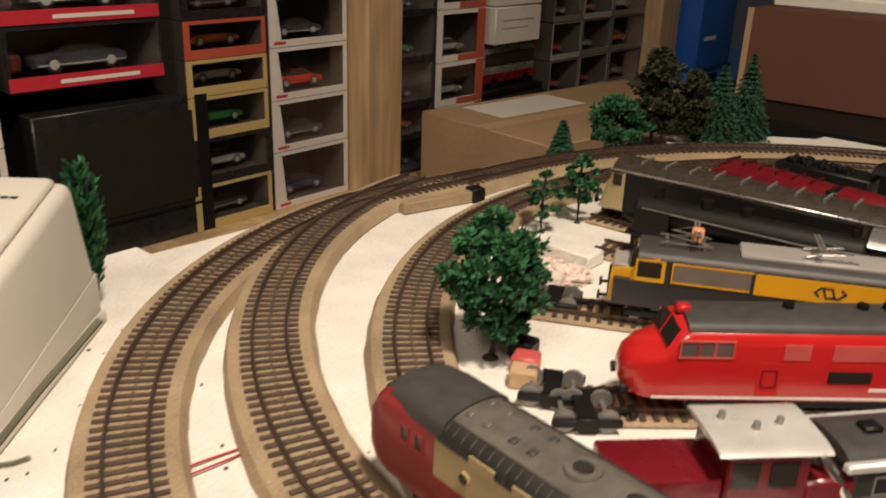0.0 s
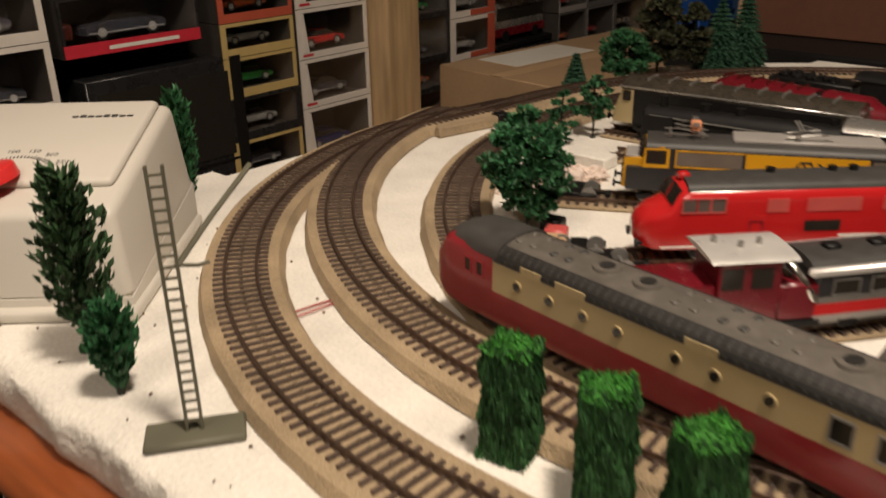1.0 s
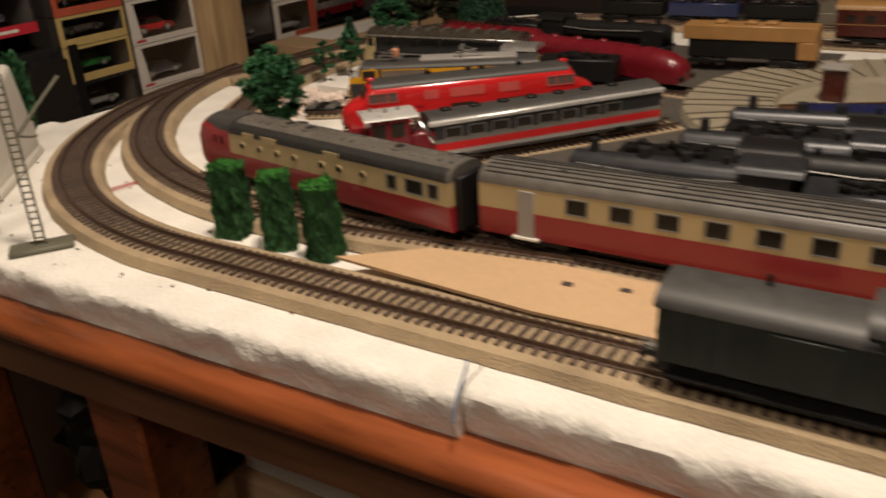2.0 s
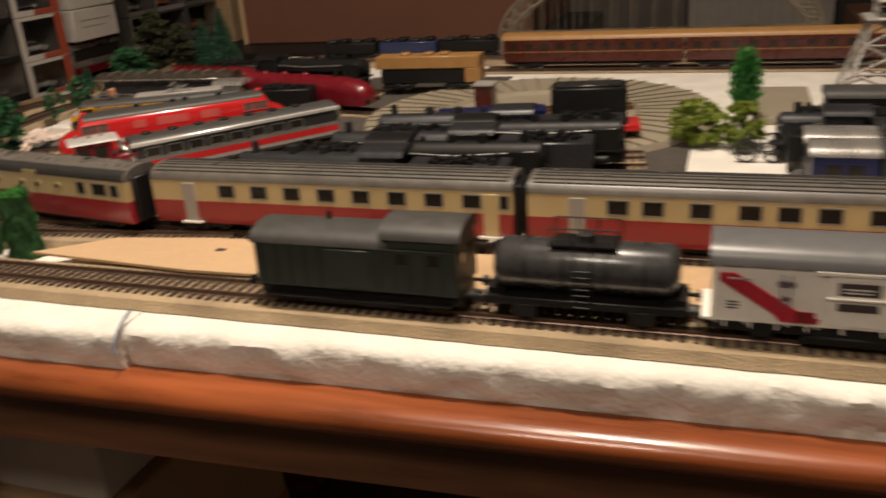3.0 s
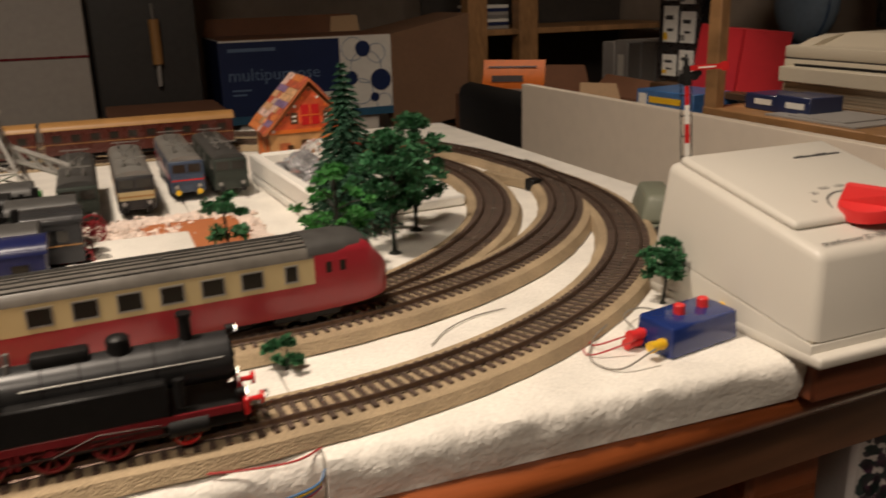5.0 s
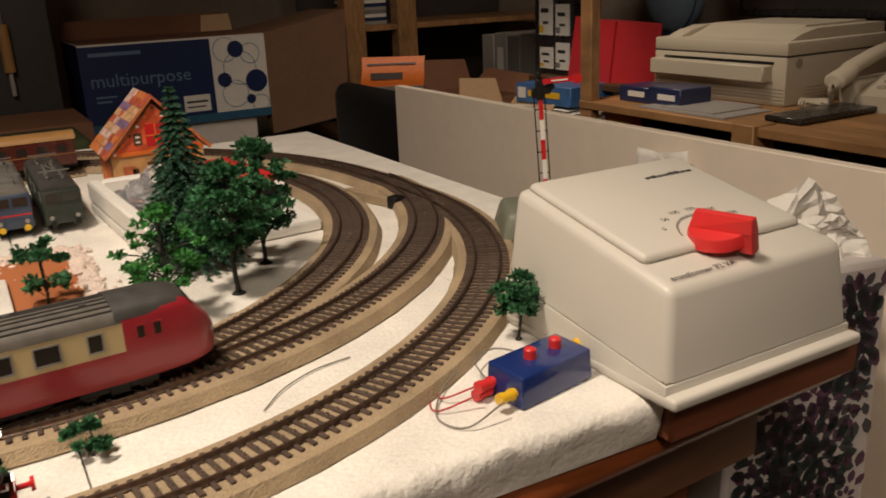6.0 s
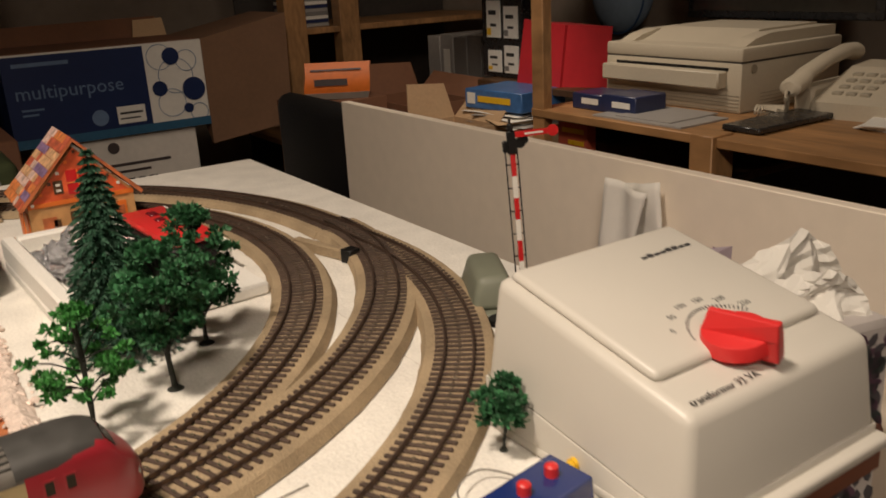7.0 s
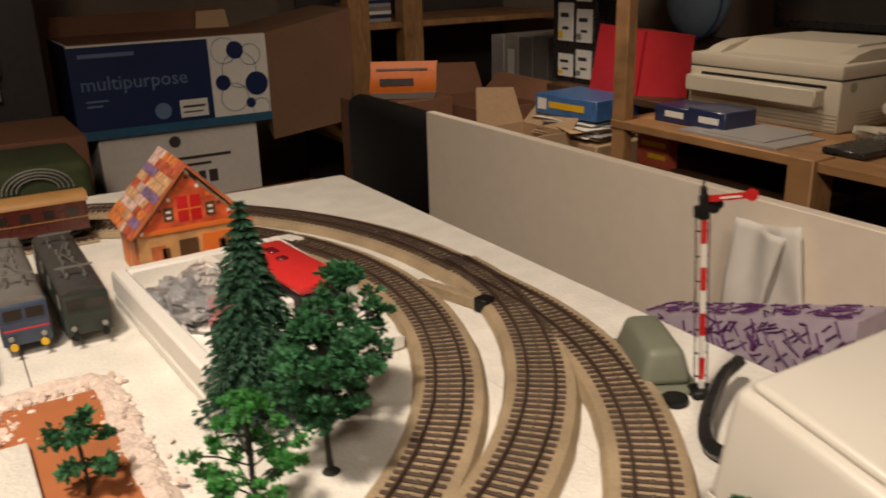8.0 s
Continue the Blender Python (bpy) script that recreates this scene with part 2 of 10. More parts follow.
loft(bm, [[(x, edge_y(x) + (u if u < 0.9 or x > -0.85 else foam_back(x) - edge_y(x) - 0.006), TOPZ + w) for u, w in prof] for x in [-1.09, -1.07] + [-1.06 + 0.008 * k for k in range(27)] + [-0.8, 0.575]])
part("tabletop", bm, TABLE, table, "varnished top with rounded front edge")
bm = B()
loft(bm, [[(x, edge_y(x) + 0.026 + u, TOPZ - 0.028 + w) for u, w in ((0, 0), (0.02, 0), (0.02, -0.036), (0, -0.036))] for x in (-1.06, 0.53)])
part("apron", bm, APRON, table, "dark wooden apron under the top")
for lx, ly in ((-0.80, -0.085), (0.47, -0.06), (-1.05, -0.1), (-0.86, 0.66), (0.47, 0.88)):
    part("leg", bx(B(), lx - 0.03, lx + 0.03, ly, ly + 0.06, FLOOR_Z, TOPZ - 0.028, 0.004), TABLE, table)


# ---- foam slabs ----
def foam_slab(x0, x1, front, back, label, right=None):
    """A slab of packing foam with a torn, uneven front edge."""
    bm = B()
    n = max(int((x1 - x0) / 0.003), 8)
    rows = []
    for i in range(n + 1):
        x = x0 + (x1 - x0) * i / n
        f = front(x)
        b = back(x)
        # lumpy front: a soft top edge and broken bulges down the face
        row = []
        for u, z in ((0.012, 0.0), (0.006, -0.0004), (0.0025, -0.0018), (0.0006, -0.0045), (0.0, -0.0085), (0.0004, -0.0130), (0.0010, -0.0175), (0.0022, -0.0220)):
            q = noise.noise(Vector((x * 38, z * 55, 1.3))) * 0.0032 + noise.noise(Vector((x * 120, z * 150, 4.1))) * 0.0014
            k = 0.25 if u > 0.01 else 1.0
            row.append((x, f + u + q * k, z + (noise.noise(Vector((x * 60, 2.2, 5))) * 0.0012 if -0.02 < z < -0.0001 else 0.0)))
        rows.append(row + [(x, f + 0.003, TOPZ), (x, b, TOPZ), (x, b, 0.0)])
    loft(bm, rows)
    cut = {id(f) for f in bm.faces if all(v.co.z > TOPZ + 0.001 or v.co.y < 0.05 for v in f.verts) and min(v.co.z for v in f.verts) < -0.0012 and f.calc_center_median().y < 0.06}
    for f in bm.faces:
        f.material_index = 1 if id(f) in cut else 0
    o = solo("foam_slab", bm, FOAM, label, "foam slab", group="foam slabs under the tracks")
    o.data.materials.append(FOAM_CUT)
    return o


foam_slab(-1.082, -0.4655, lambda x: -0.135 + 0.022 * max(x + 0.87, 0), foam_back, "white polystyrene foam slab with crumbly cut front edge")
foam_slab(-0.4645, 0.1625, lambda x: -0.119 + 0.024 * (x + 0.42), lambda x: 0.838, "white polystyrene foam slab between two slabs on the table")
foam_slab(0.1635, 0.415, lambda x: -0.108 - 0.03 * (x - 0.16), lambda x: 0.84 if x < 0.4 else 0.75, "white polystyrene foam slab with torn front edge")
foam_slab(0.4155, 0.572, lambda x: 0.03 + 0.1 * (x - 0.41), lambda x: 0.75, "white polystyrene foam slab beside the upright panel")

# ---- tracks ----
RAILTOP = 0.0108


def arc(cx, cy, r, a0, a1, n=24):
    return [(cx + r * math.cos(radians(a0 + (a1 - a0) * i / n)), cy + r * math.sin(radians(a0 + (a1 - a0) * i / n)), 0) for i in range(n + 1)]


def resample(pts, step):
    pts = [Vector(q) for q in pts]
    out, acc = [pts[0].copy()], 0.0
    for a, b in zip(pts, pts[1:]):
        d = (b - a).length
        while acc + d >= step:
            k = (step - acc) / d
            a = a + (b - a) * k
            out.append(a.copy())
            d = (b - a).length
            acc = 0.0
        acc += d
    return out


tie_mesh = mesh_of("sleeper", bx(B(), -0.0012, 0.0012, -0.0152, 0.0152, 0.0068, 0.0084, 0.0003), TIE)
tie_queue = []


def track(label, ctrl, near, bed=True, bed_z=0.0):
    """A track: cork bed with sloped shoulders, two rails, a sleeper every few millimetres with a stud on it."""
    t = thing("track", label, "track", pose(0, 0, bed_z), group="model railway tracks")
    pts = resample(ctrl, 0.0064)
    ds = [(pts[min(i + 1, len(pts) - 1)] - pts[max(i - 1, 0)]).normalized() for i in range(len(pts))]
    ss = [Vector((-d.y, d.x, 0)) for d in ds]
    if bed:
        bm = B()
        rings = []
        for i in range(0, len(pts)):
            p, s = pts[i], ss[i]
            a = 0.0245 + 0.0008 * noise.noise(p * 60)
            b = 0.0235 + 0.0008 * noise.noise(p * 60 + Vector((3, 0, 0)))
            rings.append([p + s * u + Vector((0, 0, z)) for u, z in ((a, 0.0003), (0.0212, 0.0066), (0.019, 0.0070), (-0.019, 0.0070), (-0.0212, 0.0066), (-b, 0.0003))])
        loft(bm, rings)
        part("cork_bed", bm, CORK, t, "tan cork roadbed with sloped shoulders", smooth=False)
    for side in (0.0088, -0.0088):
        bm = B()
        loft(bm, [[p + s * (side + u) + Vector((0, 0, z)) for u, z in ((0.0009, 0.0082), (0.0004, 0.0088), (0.0006, RAILTOP), (-0.0006, RAILTOP), (-0.0004, 0.0088), (-0.0009, 0.0082))] for p, s in zip(pts, ss)])
        part("rail", bm, RAIL, t, smooth=False)
    bm, rest, count = B(), B(), 0
    for i in range(len(pts)):
        p, d = pts[i], ds[i]
        m = Matrix.Translation(p) @ Matrix.Rotation(math.atan2(d.y, d.x), 4, "Z")
        bx_m = m @ Matrix.Translation((0, 0, 0.0087)) @ Matrix.Diagonal((0.0012, 0.0022, 0.0009, 1))
        bmesh.ops.create_cube(bm, size=1, matrix=bx_m)
        if near(p) and count < 300:
            tie_queue.append((t, m))
            count += 1
        else:
            bmesh.ops.create_cube(rest, size=1, matrix=m @ Matrix.Translation((0, 0, 0.0076)) @ Matrix.Diagonal((0.0026, 0.0304, 0.0016, 1)))
    tagged(part("contact_studs", bm, STUD, t, smooth=False), kind="stuff")
    if len(rest.verts):
        tagged(part("far_sleeper_run", rest, TIE, t, smooth=False), kind="stuff")
    return t


LC, RC = (-0.592, 0.372), (0.083, 0.377)
YT = 0.019
nearby = lambda p: p.y < 0.42 and (p.x < -0.62 or p.x > 0.14)
# loop at the back, which splits into two curves at each end
track("curved brown-sleepered track on cork bed round the back of the layout",
      arc(*RC, 0.42, -2, 90) + arc(*LC, 0.42, 90, 181), nearby)
track("inner oval track on cork bed with brown sleepers",
      spline([(-0.30, YT, 0), (-0.50, YT, 0), (-0.60, YT + 0.002, 0)], 6)[:-1] + arc(-0.595, 0.376, 0.355, 270, 90, 40) + arc(0.083, 0.377, 0.355, 90, -90, 40) + [(-0.28, YT, 0)], nearby, bed_z=0.0004)
# middle curves into the front straight
track("middle curved track joining the front straight at the brown hedges",
      arc(-0.67, 0.371, 0.375, 184, 268, 30) + spline([(-0.66, -0.004, 0), (-0.58, 0.002, 0), (-0.46, 0.014, 0)], 8), nearby, bed_z=0.0008)
track("middle curved track joining the front straight at the round-nosed railcar",
      arc(0.147, 0.378, 0.36, 0, -90, 30) + [(0.10, 0.0185, 0)], nearby, bed_z=0.0008)
# outer line along the front edge
track("outer track along the front edge on tan cork bed",
      spline([(-1.012, 0.40, 0), (-1.024, 0.34, 0), (-1.034, 0.28, 0)], 6)[:-1] + arc(-0.684, 0.278, 0.354, 182, 268, 30) + [(-0.5, -0.0765, 0), (-0.1, -0.0775, 0), (0.13, -0.0780, 0)] + arc(0.145, 0.284, 0.36, 272, 358, 30) + spline([(0.505, 0.29, 0), (0.5045, 0.34, 0), (0.503, 0.39, 0)], 6), lambda p: p.y < 0.42 and (p.x < -0.66 or p.x > 0.2), bed_z=0.0004)


# ---- rail vehicles; each is built along x, rail top at z = 0 ----
def on_track(x, y, yaw, z=RAILTOP):
    return pose(x, y, z, 0, 0, yaw)


def bogie(parent, x, width=0.026, wheelbase=0.026, material=BLACK, wheel=0.0055, red=None):
    bm = B()
    for s in (1, -1):
        bx(bm, x - wheelbase / 2 - 0.006, x + wheelbase / 2 + 0.006, s * width / 2 - 0.0015, s * width / 2 + 0.0015, 0.0035, 0.0075, 0.0006)
        bx(bm, x - 0.005, x + 0.005, s * width / 2 - 0.002, s * width / 2 + 0.002, 0.002, 0.0085, 0.0005)
    bx(bm, x - 0.004, x + 0.004, -width / 2, width / 2, 0.004, 0.009)
    o = part("bogie", bm, material, parent)
    for dx in (-wheelbase / 2, wheelbase / 2):
        bm = B()
        for s in (1, -1):
            cyl(bm, (x + dx, s * 0.0076, wheel), (x + dx, s * 0.0100, wheel), wheel, 16)
        cyl(bm, (x + dx, -0.0095, wheel), (x + dx, 0.0095, wheel), 0.0012, 6)
        part("wheelset", bm, red or GREYMETAL, o)
    return o


def roof_prof(w, z0, z1, n=9):
    """The upper outline of a vaulted roof, half width w, from the eaves z0 to the crown z1."""
    return [(w * math.cos(math.pi * i / (n - 1)), z0 + (z1 - z0) * math.sin(math.pi * i / (n - 1)) ** 0.8) for i in range(n)]


def rows_of_windows(parent, xs, z, w, h, side, y, glass=GLASS, frame=GREYMETAL):
    for x in xs:
        bm = B()
        for a, b, c, d in ((x - w / 2 - 0.0008, x - w / 2, z - h / 2, z + h / 2), (x + w / 2, x + w / 2 + 0.0008, z - h / 2, z + h / 2), (x - w / 2 - 0.0008, x + w / 2 + 0.0008, z + h / 2, z + h / 2 + 0.0008), (x - w / 2 - 0.0008, x + w / 2 + 0.0008, z - h / 2 - 0.0008, z - h / 2)):
            bx(bm, a, b, side * y - 0.0002 * side, side * (y + 0.0005), c, d)
        f = part("window_frame", bm, frame, parent, smooth=False)
        part("pane", bx(B(), x - w / 2, x + w / 2, side * (y - 0.0008), side * (y + 0.0001), z - h / 2, z + h / 2), glass, f, smooth=False)


HW = 0.0168


def tee_shell(parent, x0, x1, ribbed=True):
    """Body in bands: wine-red skirt, cream window band, vaulted grey roof."""
    part("skirt", along_x(B(), [(-HW * 0.9, 0.007), (-HW, 0.012), (-HW, 0.0235), (HW, 0.0235), (HW, 0.012), (HW * 0.9, 0.007)], x0, x1), TEERED, parent, "wine-red lower body")
    part("window_band", along_x(B(), [(-HW, 0.0236), (-HW * 0.985, 0.038), (HW * 0.985, 0.038), (HW, 0.0236)], x0, x1), TEECREAM, parent, "cream window band")
    rp = roof_prof(HW * 1.0, 0.0381, 0.0472, 13)
    part("roof", along_x(B(), rp, x0, x1), ROOFGREY, parent, "weathered grey ribbed roof")
    if ribbed:
        for k in (-0.80, -0.62, -0.38, -0.14, 0.14, 0.38, 0.62, 0.80):
            y = HW * k
            z = 0.0381 + 0.0091 * (1 - k * k) ** 0.4
            part("roof_rib", bx(B(), x0 + 0.003, x1 - 0.003, y - 0.0004, y + 0.0004, z - 0.0007, z + 0.0006), ROOFDARK, parent, smooth=False)
        n = int((x1 - x0 - 0.02) / 0.027)
        for i in range(n):
            x = x0 + 0.014 + i * (x1 - x0 - 0.028) / max(n - 1, 1)
            o = part("roof_vent", bx(B(), -0.0016, 0.0016, -0.0011, 0.0011, 0.0, 0.0011, 0.0004), ROOFDARK, parent, smooth=False)
            o.matrix_basis = pose(x, HW * 0.26 * (-1) ** i, 0.0381 + 0.0091 * (1 - 0.0676) ** 0.4 - 0.0002)
        return
    for s in (1, -1):
        # dark louvred band along the lower part of the roof
        band = [(s * HW * math.cos(a) * 1.012, 0.0381 + 0.0091 * math.sin(a) ** 0.8 * 1.02 + 0.0001) for a in [radians(2 + 9 * i) for i in range(6)]]
        part("louvre_band", loft(B(), [[(x, y, z) for y, z in band] + [(x, y - s * 0.0012, z - 0.0004) for y, z in reversed(band)] for x in (x0 + 0.002, x1 - 0.002)]), ROOFBLACK, parent, "dark louvred band under the roof", smooth=False)
        n = int((x1 - x0) / 0.0042)
        for i in range(n):
            x = x0 + 0.004 + (x1 - x0 - 0.008) * i / (n - 1)
            part("louvre_slat", loft(B(), [[(x + dx, s * HW * math.cos(a) * 1.024, 0.0382 + 0.0091 * math.sin(a) ** 0.8 * 1.03) for a in (radians(6), radians(26), radians(44))] + [(x + dx, s * HW * math.cos(a) * 0.99, 0.0378 + 0.0091 * math.sin(a) ** 0.8) for a in (radians(44), radians(26), radians(6))] for dx in (-0.0004, 0.0004)]), ROOFDARK, parent, smooth=False)


def tee_coach(m, length, label, xs, narrow):
    """xs: the square windows, narrow: the small ones beside the doors."""
    t = thing("express_coach", label, "railway carriage", m, group="cars of the cream and red express train")
    h = length / 2
    tee_shell(t, -h + 0.004, h - 0.004)
    for s in (1, -1):
        rows_of_windows(t, xs, 0.0312, 0.0115, 0.0082, s, HW)
        rows_of_windows(t, narrow, 0.0312, 0.0050, 0.0082, s, HW)
        for dx in (-h + 0.034, h - 0.018):
            part("door", bx(B(), dx - 0.005, dx + 0.005, s * (HW - 0.0006), s * (HW + 0.0006), 0.009, 0.0365, 0.0004), LGREY if dx < 0 else TEECREAM, t, "pale grey entrance door")
            part("step", bx(B(), dx - 0.008, dx + 0.008, s * (HW - 0.001), s * (HW + 0.002), 0.0075, 0.0088), WHITE, t)
    for s in (-1, 1):
        part("bellows", bx(B(), s * (h - 0.0042), s * (h + 0.0003), -0.012, 0.012, 0.008, 0.041, 0.001), BLACK, t, "black gangway bellows")
        bogie(t, s * (h - 0.04))
    part("underframe", bx(B(), -h + 0.07, h - 0.07, -0.012, 0.012, 0.003, 0.0075, 0.001), BLACK, t)
    return t


def tee_power(m, length, label, portholes):
    """The end car: its nose lies at +x."""
    t = thing("express_power_car", label, "railcar", m, group="cars of the cream and red express train")
    h = length / 2
    xn = h - 0.0465
    rear = -h + (0.0125 if portholes else 0.0)
    tee_shell(t, rear + 0.004, xn, not portholes)
    # nose: sections shrink and fall towards the tip
    rings = []
    for k, (u, sw, top) in enumerate(((0, 1.0, 0.0476), (0.018, 1.0, 0.0476), (0.0285, 0.98, 0.0466), (0.0330, 0.95, 0.0430), (0.0365, 0.91, 0.0372), (0.0405, 0.81, 0.0335), (0.0437, 0.62, 0.0298), (0.0461, 0.34, 0.0245))):
        w = HW * sw * 1.004
        low = 0.007 + 0.004 * (k / 7)
        ring = [(xn + u, w * 0.9, low), (xn + u, w, low + 0.005)]
        z0 = min(0.0381, top - 0.004)
        ring += [(xn + u, w * math.cos(math.pi * i / 10), z0 + (top - z0) * math.sin(math.pi * i / 10) ** 0.8) for i in range(11)]
        ring += [(xn + u, -w, low + 0.005), (xn + u, -w * 0.9, low)]
        rings.append(ring)
    part("nose", loft(B(), rings), TEERED, t, "wine-red rounded nose")
    cap = []
    for u, sw, top in ((-0.003, 1.0, 0.0482), (0.018, 0.98, 0.0484), (0.0270, 0.92, 0.0474), (0.0318, 0.80, 0.0452)):
        cap.append([(xn + u, HW * sw * math.cos(math.pi * i / 12), 0.0395 + (top - 0.0395) * math.sin(math.pi * i / 12) ** 0.7) for i in range(13)])
    part("cab_roof", loft(B(), cap), ROOFDARK, t, "dark grey rounded cab roof")
    for s in (1, -1):
        part("windscreen", loft(B(), [[(xn + 0.0318, s * 0.0015, 0.0437), (xn + 0.0318, s * 0.0120, 0.0418), (xn + 0.0352, s * 0.0112, 0.0370), (xn + 0.0352, s * 0.0015, 0.0388)], [(xn + 0.0328, s * 0.0015, 0.0445), (xn + 0.0328, s * 0.0120, 0.0426), (xn + 0.0362, s * 0.0112, 0.0376), (xn + 0.0362, s * 0.0015, 0.0394)]]), GLASS, t)
        part("headlight", cyl(B(), (xn + 0.037, s * 0.0095, 0.022), (xn + 0.0440, s * 0.0088, 0.0215), 0.0022, 12), LGREY, t)
        rows_of_windows(t, (xn + 0.008, xn + 0.016), 0.0318, 0.0034, 0.0062, s, HW * 1.003, frame=TEERED)
        if portholes:
            for x in (0.0715, 0.0527, 0.0342, 0.0165, -0.0104, -0.0269, -0.0481):
                bm = B()
                cyl(bm, (x, s * (HW - 0.001), 0.0312), (x, s * (HW + 0.0008), 0.0312), 0.0025, 16)
                f = part("porthole_rim", bm, TEECREAM, t, "pale round porthole rim")
                part("pane", cyl(B(), (x, s * (HW - 0.001), 0.0312), (x, s * (HW + 0.0011), 0.0312), 0.0020, 16), GLASS, f)
            rows_of_windows(t, (-0.1056, -0.0726), 0.0312, 0.007, 0.0082, s, HW)
            rows_of_windows(t, (-0.0909,), 0.0312, 0.013, 0.0082, s, HW)
            for x, w in ((0.0640, 0.012), (0.0420, 0.016), (-0.0200, 0.014)):
                part("cream_step", bx(B(), x - w / 2, x + w / 2, s * (HW * 0.93), s * (HW + 0.0002), 0.0375, 0.0412), TEECREAM, t, smooth=False)
        else:
            rows_of_windows(t, [xn - 0.034 - 0.0203 * i for i in range(6)], 0.0312, 0.0105, 0.0082, s, HW)
            rows_of_windows(t, (xn - 0.013,), 0.0312, 0.0060, 0.0082, s, HW)
            part("door", bx(B(), -h + 0.011, -h + 0.021, s * (HW - 0.0006), s * (HW + 0.0006), 0.009, 0.0365, 0.0004), LGREY, t, "pale grey entrance door")
            part("step", bx(B(), -h + 0.009, -h + 0.025, s * (HW - 0.001), s * (HW + 0.002), 0.0072, 0.0085), WHITE, t)
    if portholes:
        for i in range(10):
            x = xn - 0.010 - i * 0.0205
            if i in (2, 3, 7):
                fan = part("roof_fan", cyl(B(), (x, 0, 0.0462), (x, 0, 0.0480), 0.0066, 24, 0.0060), ROOFGREY, t, "low round fan housing")
                part("fan_opening", cyl(B(), (x, 0, 0.0478), (x, 0, 0.0484), 0.0034, 18), ROOFBLACK, fan)
            else:
                for dx, dy in ((-0.0042, 0.0052), (0.0042, 0.0052), (-0.0036, -0.0052), (0.0048, -0.0052)):
                    part("roof_vent", bx(B(), x + dx - 0.0016, x + dx + 0.0016, dy - 0.0019, dy + 0.0019, 0.0452, 0.0474, 0.0005), ROOFDARK if i % 2 else ROOFGREY, t)
    part("bellows", bx(B(), rear - 0.0005, rear + 0.0042, -0.012, 0.012, 0.008, 0.041, 0.001), BLACK, t, "black gangway bellows")
    bogie(t, rear + 0.04)
    bogie(t, xn - 0.005)
    part("underframe", bx(B(), rear + 0.065, xn - 0.035, -0.012, 0.012, 0.003, 0.0075, 0.001), BLACK, t)
    return t


tee_power(on_track(-0.6504, 0.0252, 171.8), 0.268, "cream and wine-red model railcar with portholes and grey roof", True)
tee_coach(on_track(-0.3923, 0.0195, 0), 0.2694, "cream and wine-red model coach with grey ribbed roof", [-0.0702 + 0.025 * i for i in range(8)], (0.1253,))
tee_coach(on_track(-0.1269, 0.019, 0), 0.2588, "cream and wine-red model coach with square windows", (-0.0715, -0.0514, -0.0246, 0.0017, 0.0222, 0.0428, 0.0684, 0.0878), ())
tee_power(on_track(0.1200, 0.0247, 4.0), 0.236, "cream and wine-red model railcar with rounded red nose", False)


MASTGREY = mat("grey_green_mast_paint", (0.12, 0.115, 0.08), 0.55, var=0.15)
BOXGREY = mat("grey_green_plastic", (0.19, 0.20, 0.15), 0.5, var=0.06)
HOUSEWALL = mat("tan_printed_paper", (0.55, 0.30, 0.12), 0.6, var=0.3, grain=60, blotch=45)
HOUSEROOF = mat("orange_printed_paper", (0.55, 0.16, 0.06), 0.5, var=0.3, grain=60, blotch=60)
HOUSERED = mat("red_orange_print", (0.62, 0.10, 0.03), 0.5, var=0.35, grain=90, blotch=70)
SHINGLES = [mat("printed_tile_" + n, c, 0.5, var=0.55, grain=160, blotch=120) for n, c in (("orange", (0.62, 0.20, 0.06)), ("violet", (0.22, 0.14, 0.26)), ("tan", (0.58, 0.34, 0.18)), ("rust", (0.45, 0.10, 0.05)), ("pale", (0.60, 0.42, 0.36)))]
FILM = mat("crinkled_clear_film", (0.36, 0.36, 0.37), 0.10, metal=0.35, var=0.6, grain=60, coat=0.9, bump=1.0, bump_scale=110, blotch=40)
FILMRED = mat("film_over_red", (0.46, 0.15, 0.15), 0.12, var=0.4, grain=40, coat=0.9, bump=1.0, bump_scale=110)
CARDORANGE = mat("orange_brown_card", (0.42, 0.14, 0.05), 0.7, var=0.1)
PINKFOAM = mat("pinkish_crumbled_foam", (0.76, 0.63, 0.55), 0.9, var=0.2, grain=300, bump=0.5, island=0.15)
KRAFTPALE = mat("tan_card", (0.52, 0.35, 0.20), 0.8, var=0.07, grain=200, bump=0.1)
HOLEDARK = mat("shadowed_cutout", (0.10, 0.07, 0.05), 0.9)
SILVERGREY = mat("pale_grey_plastic", (0.42, 0.40, 0.37), 0.4, metal=0.2, var=0.1)
BRIDGE = mat("bridge_grey_paint", (0.22, 0.185, 0.14), 0.5, metal=0.2, var=0.15)
REDWOOD = mat("red_brown_plank", (0.17, 0.05, 0.022), 0.4, var=0.4, grain=90, blotch=22, stretch=(0.12, 1, 1))
BOXDARK = mat("dark_box_inside", (0.05, 0.042, 0.036), 0.7, var=0.2)
BOXRED = mat("red_printed_card", (0.55, 0.03, 0.05), 0.4, var=0.08)
BOXORANGE = mat("orange_red_card", (0.50, 0.10, 0.055), 0.45, var=0.08)
BOXYELLOW = mat("yellow_card", (0.54, 0.40, 0.16), 0.45, var=0.08)
BOXWHITE = mat("white_card", (0.72, 0.67, 0.61), 0.5, var=0.06)
FILMCLEAR = mat("clear_front_film", (0.9, 0.9, 0.9), 0.05, var=0.02, trans=1.0)
GREENCAR = mat("bright_green_car_paint", (0.03, 0.24, 0.05), 0.25, coat=0.5)
CRATEBLUE = mat("bright_blue_plastic", (0.02, 0.12, 0.50), 0.4, var=0.06)
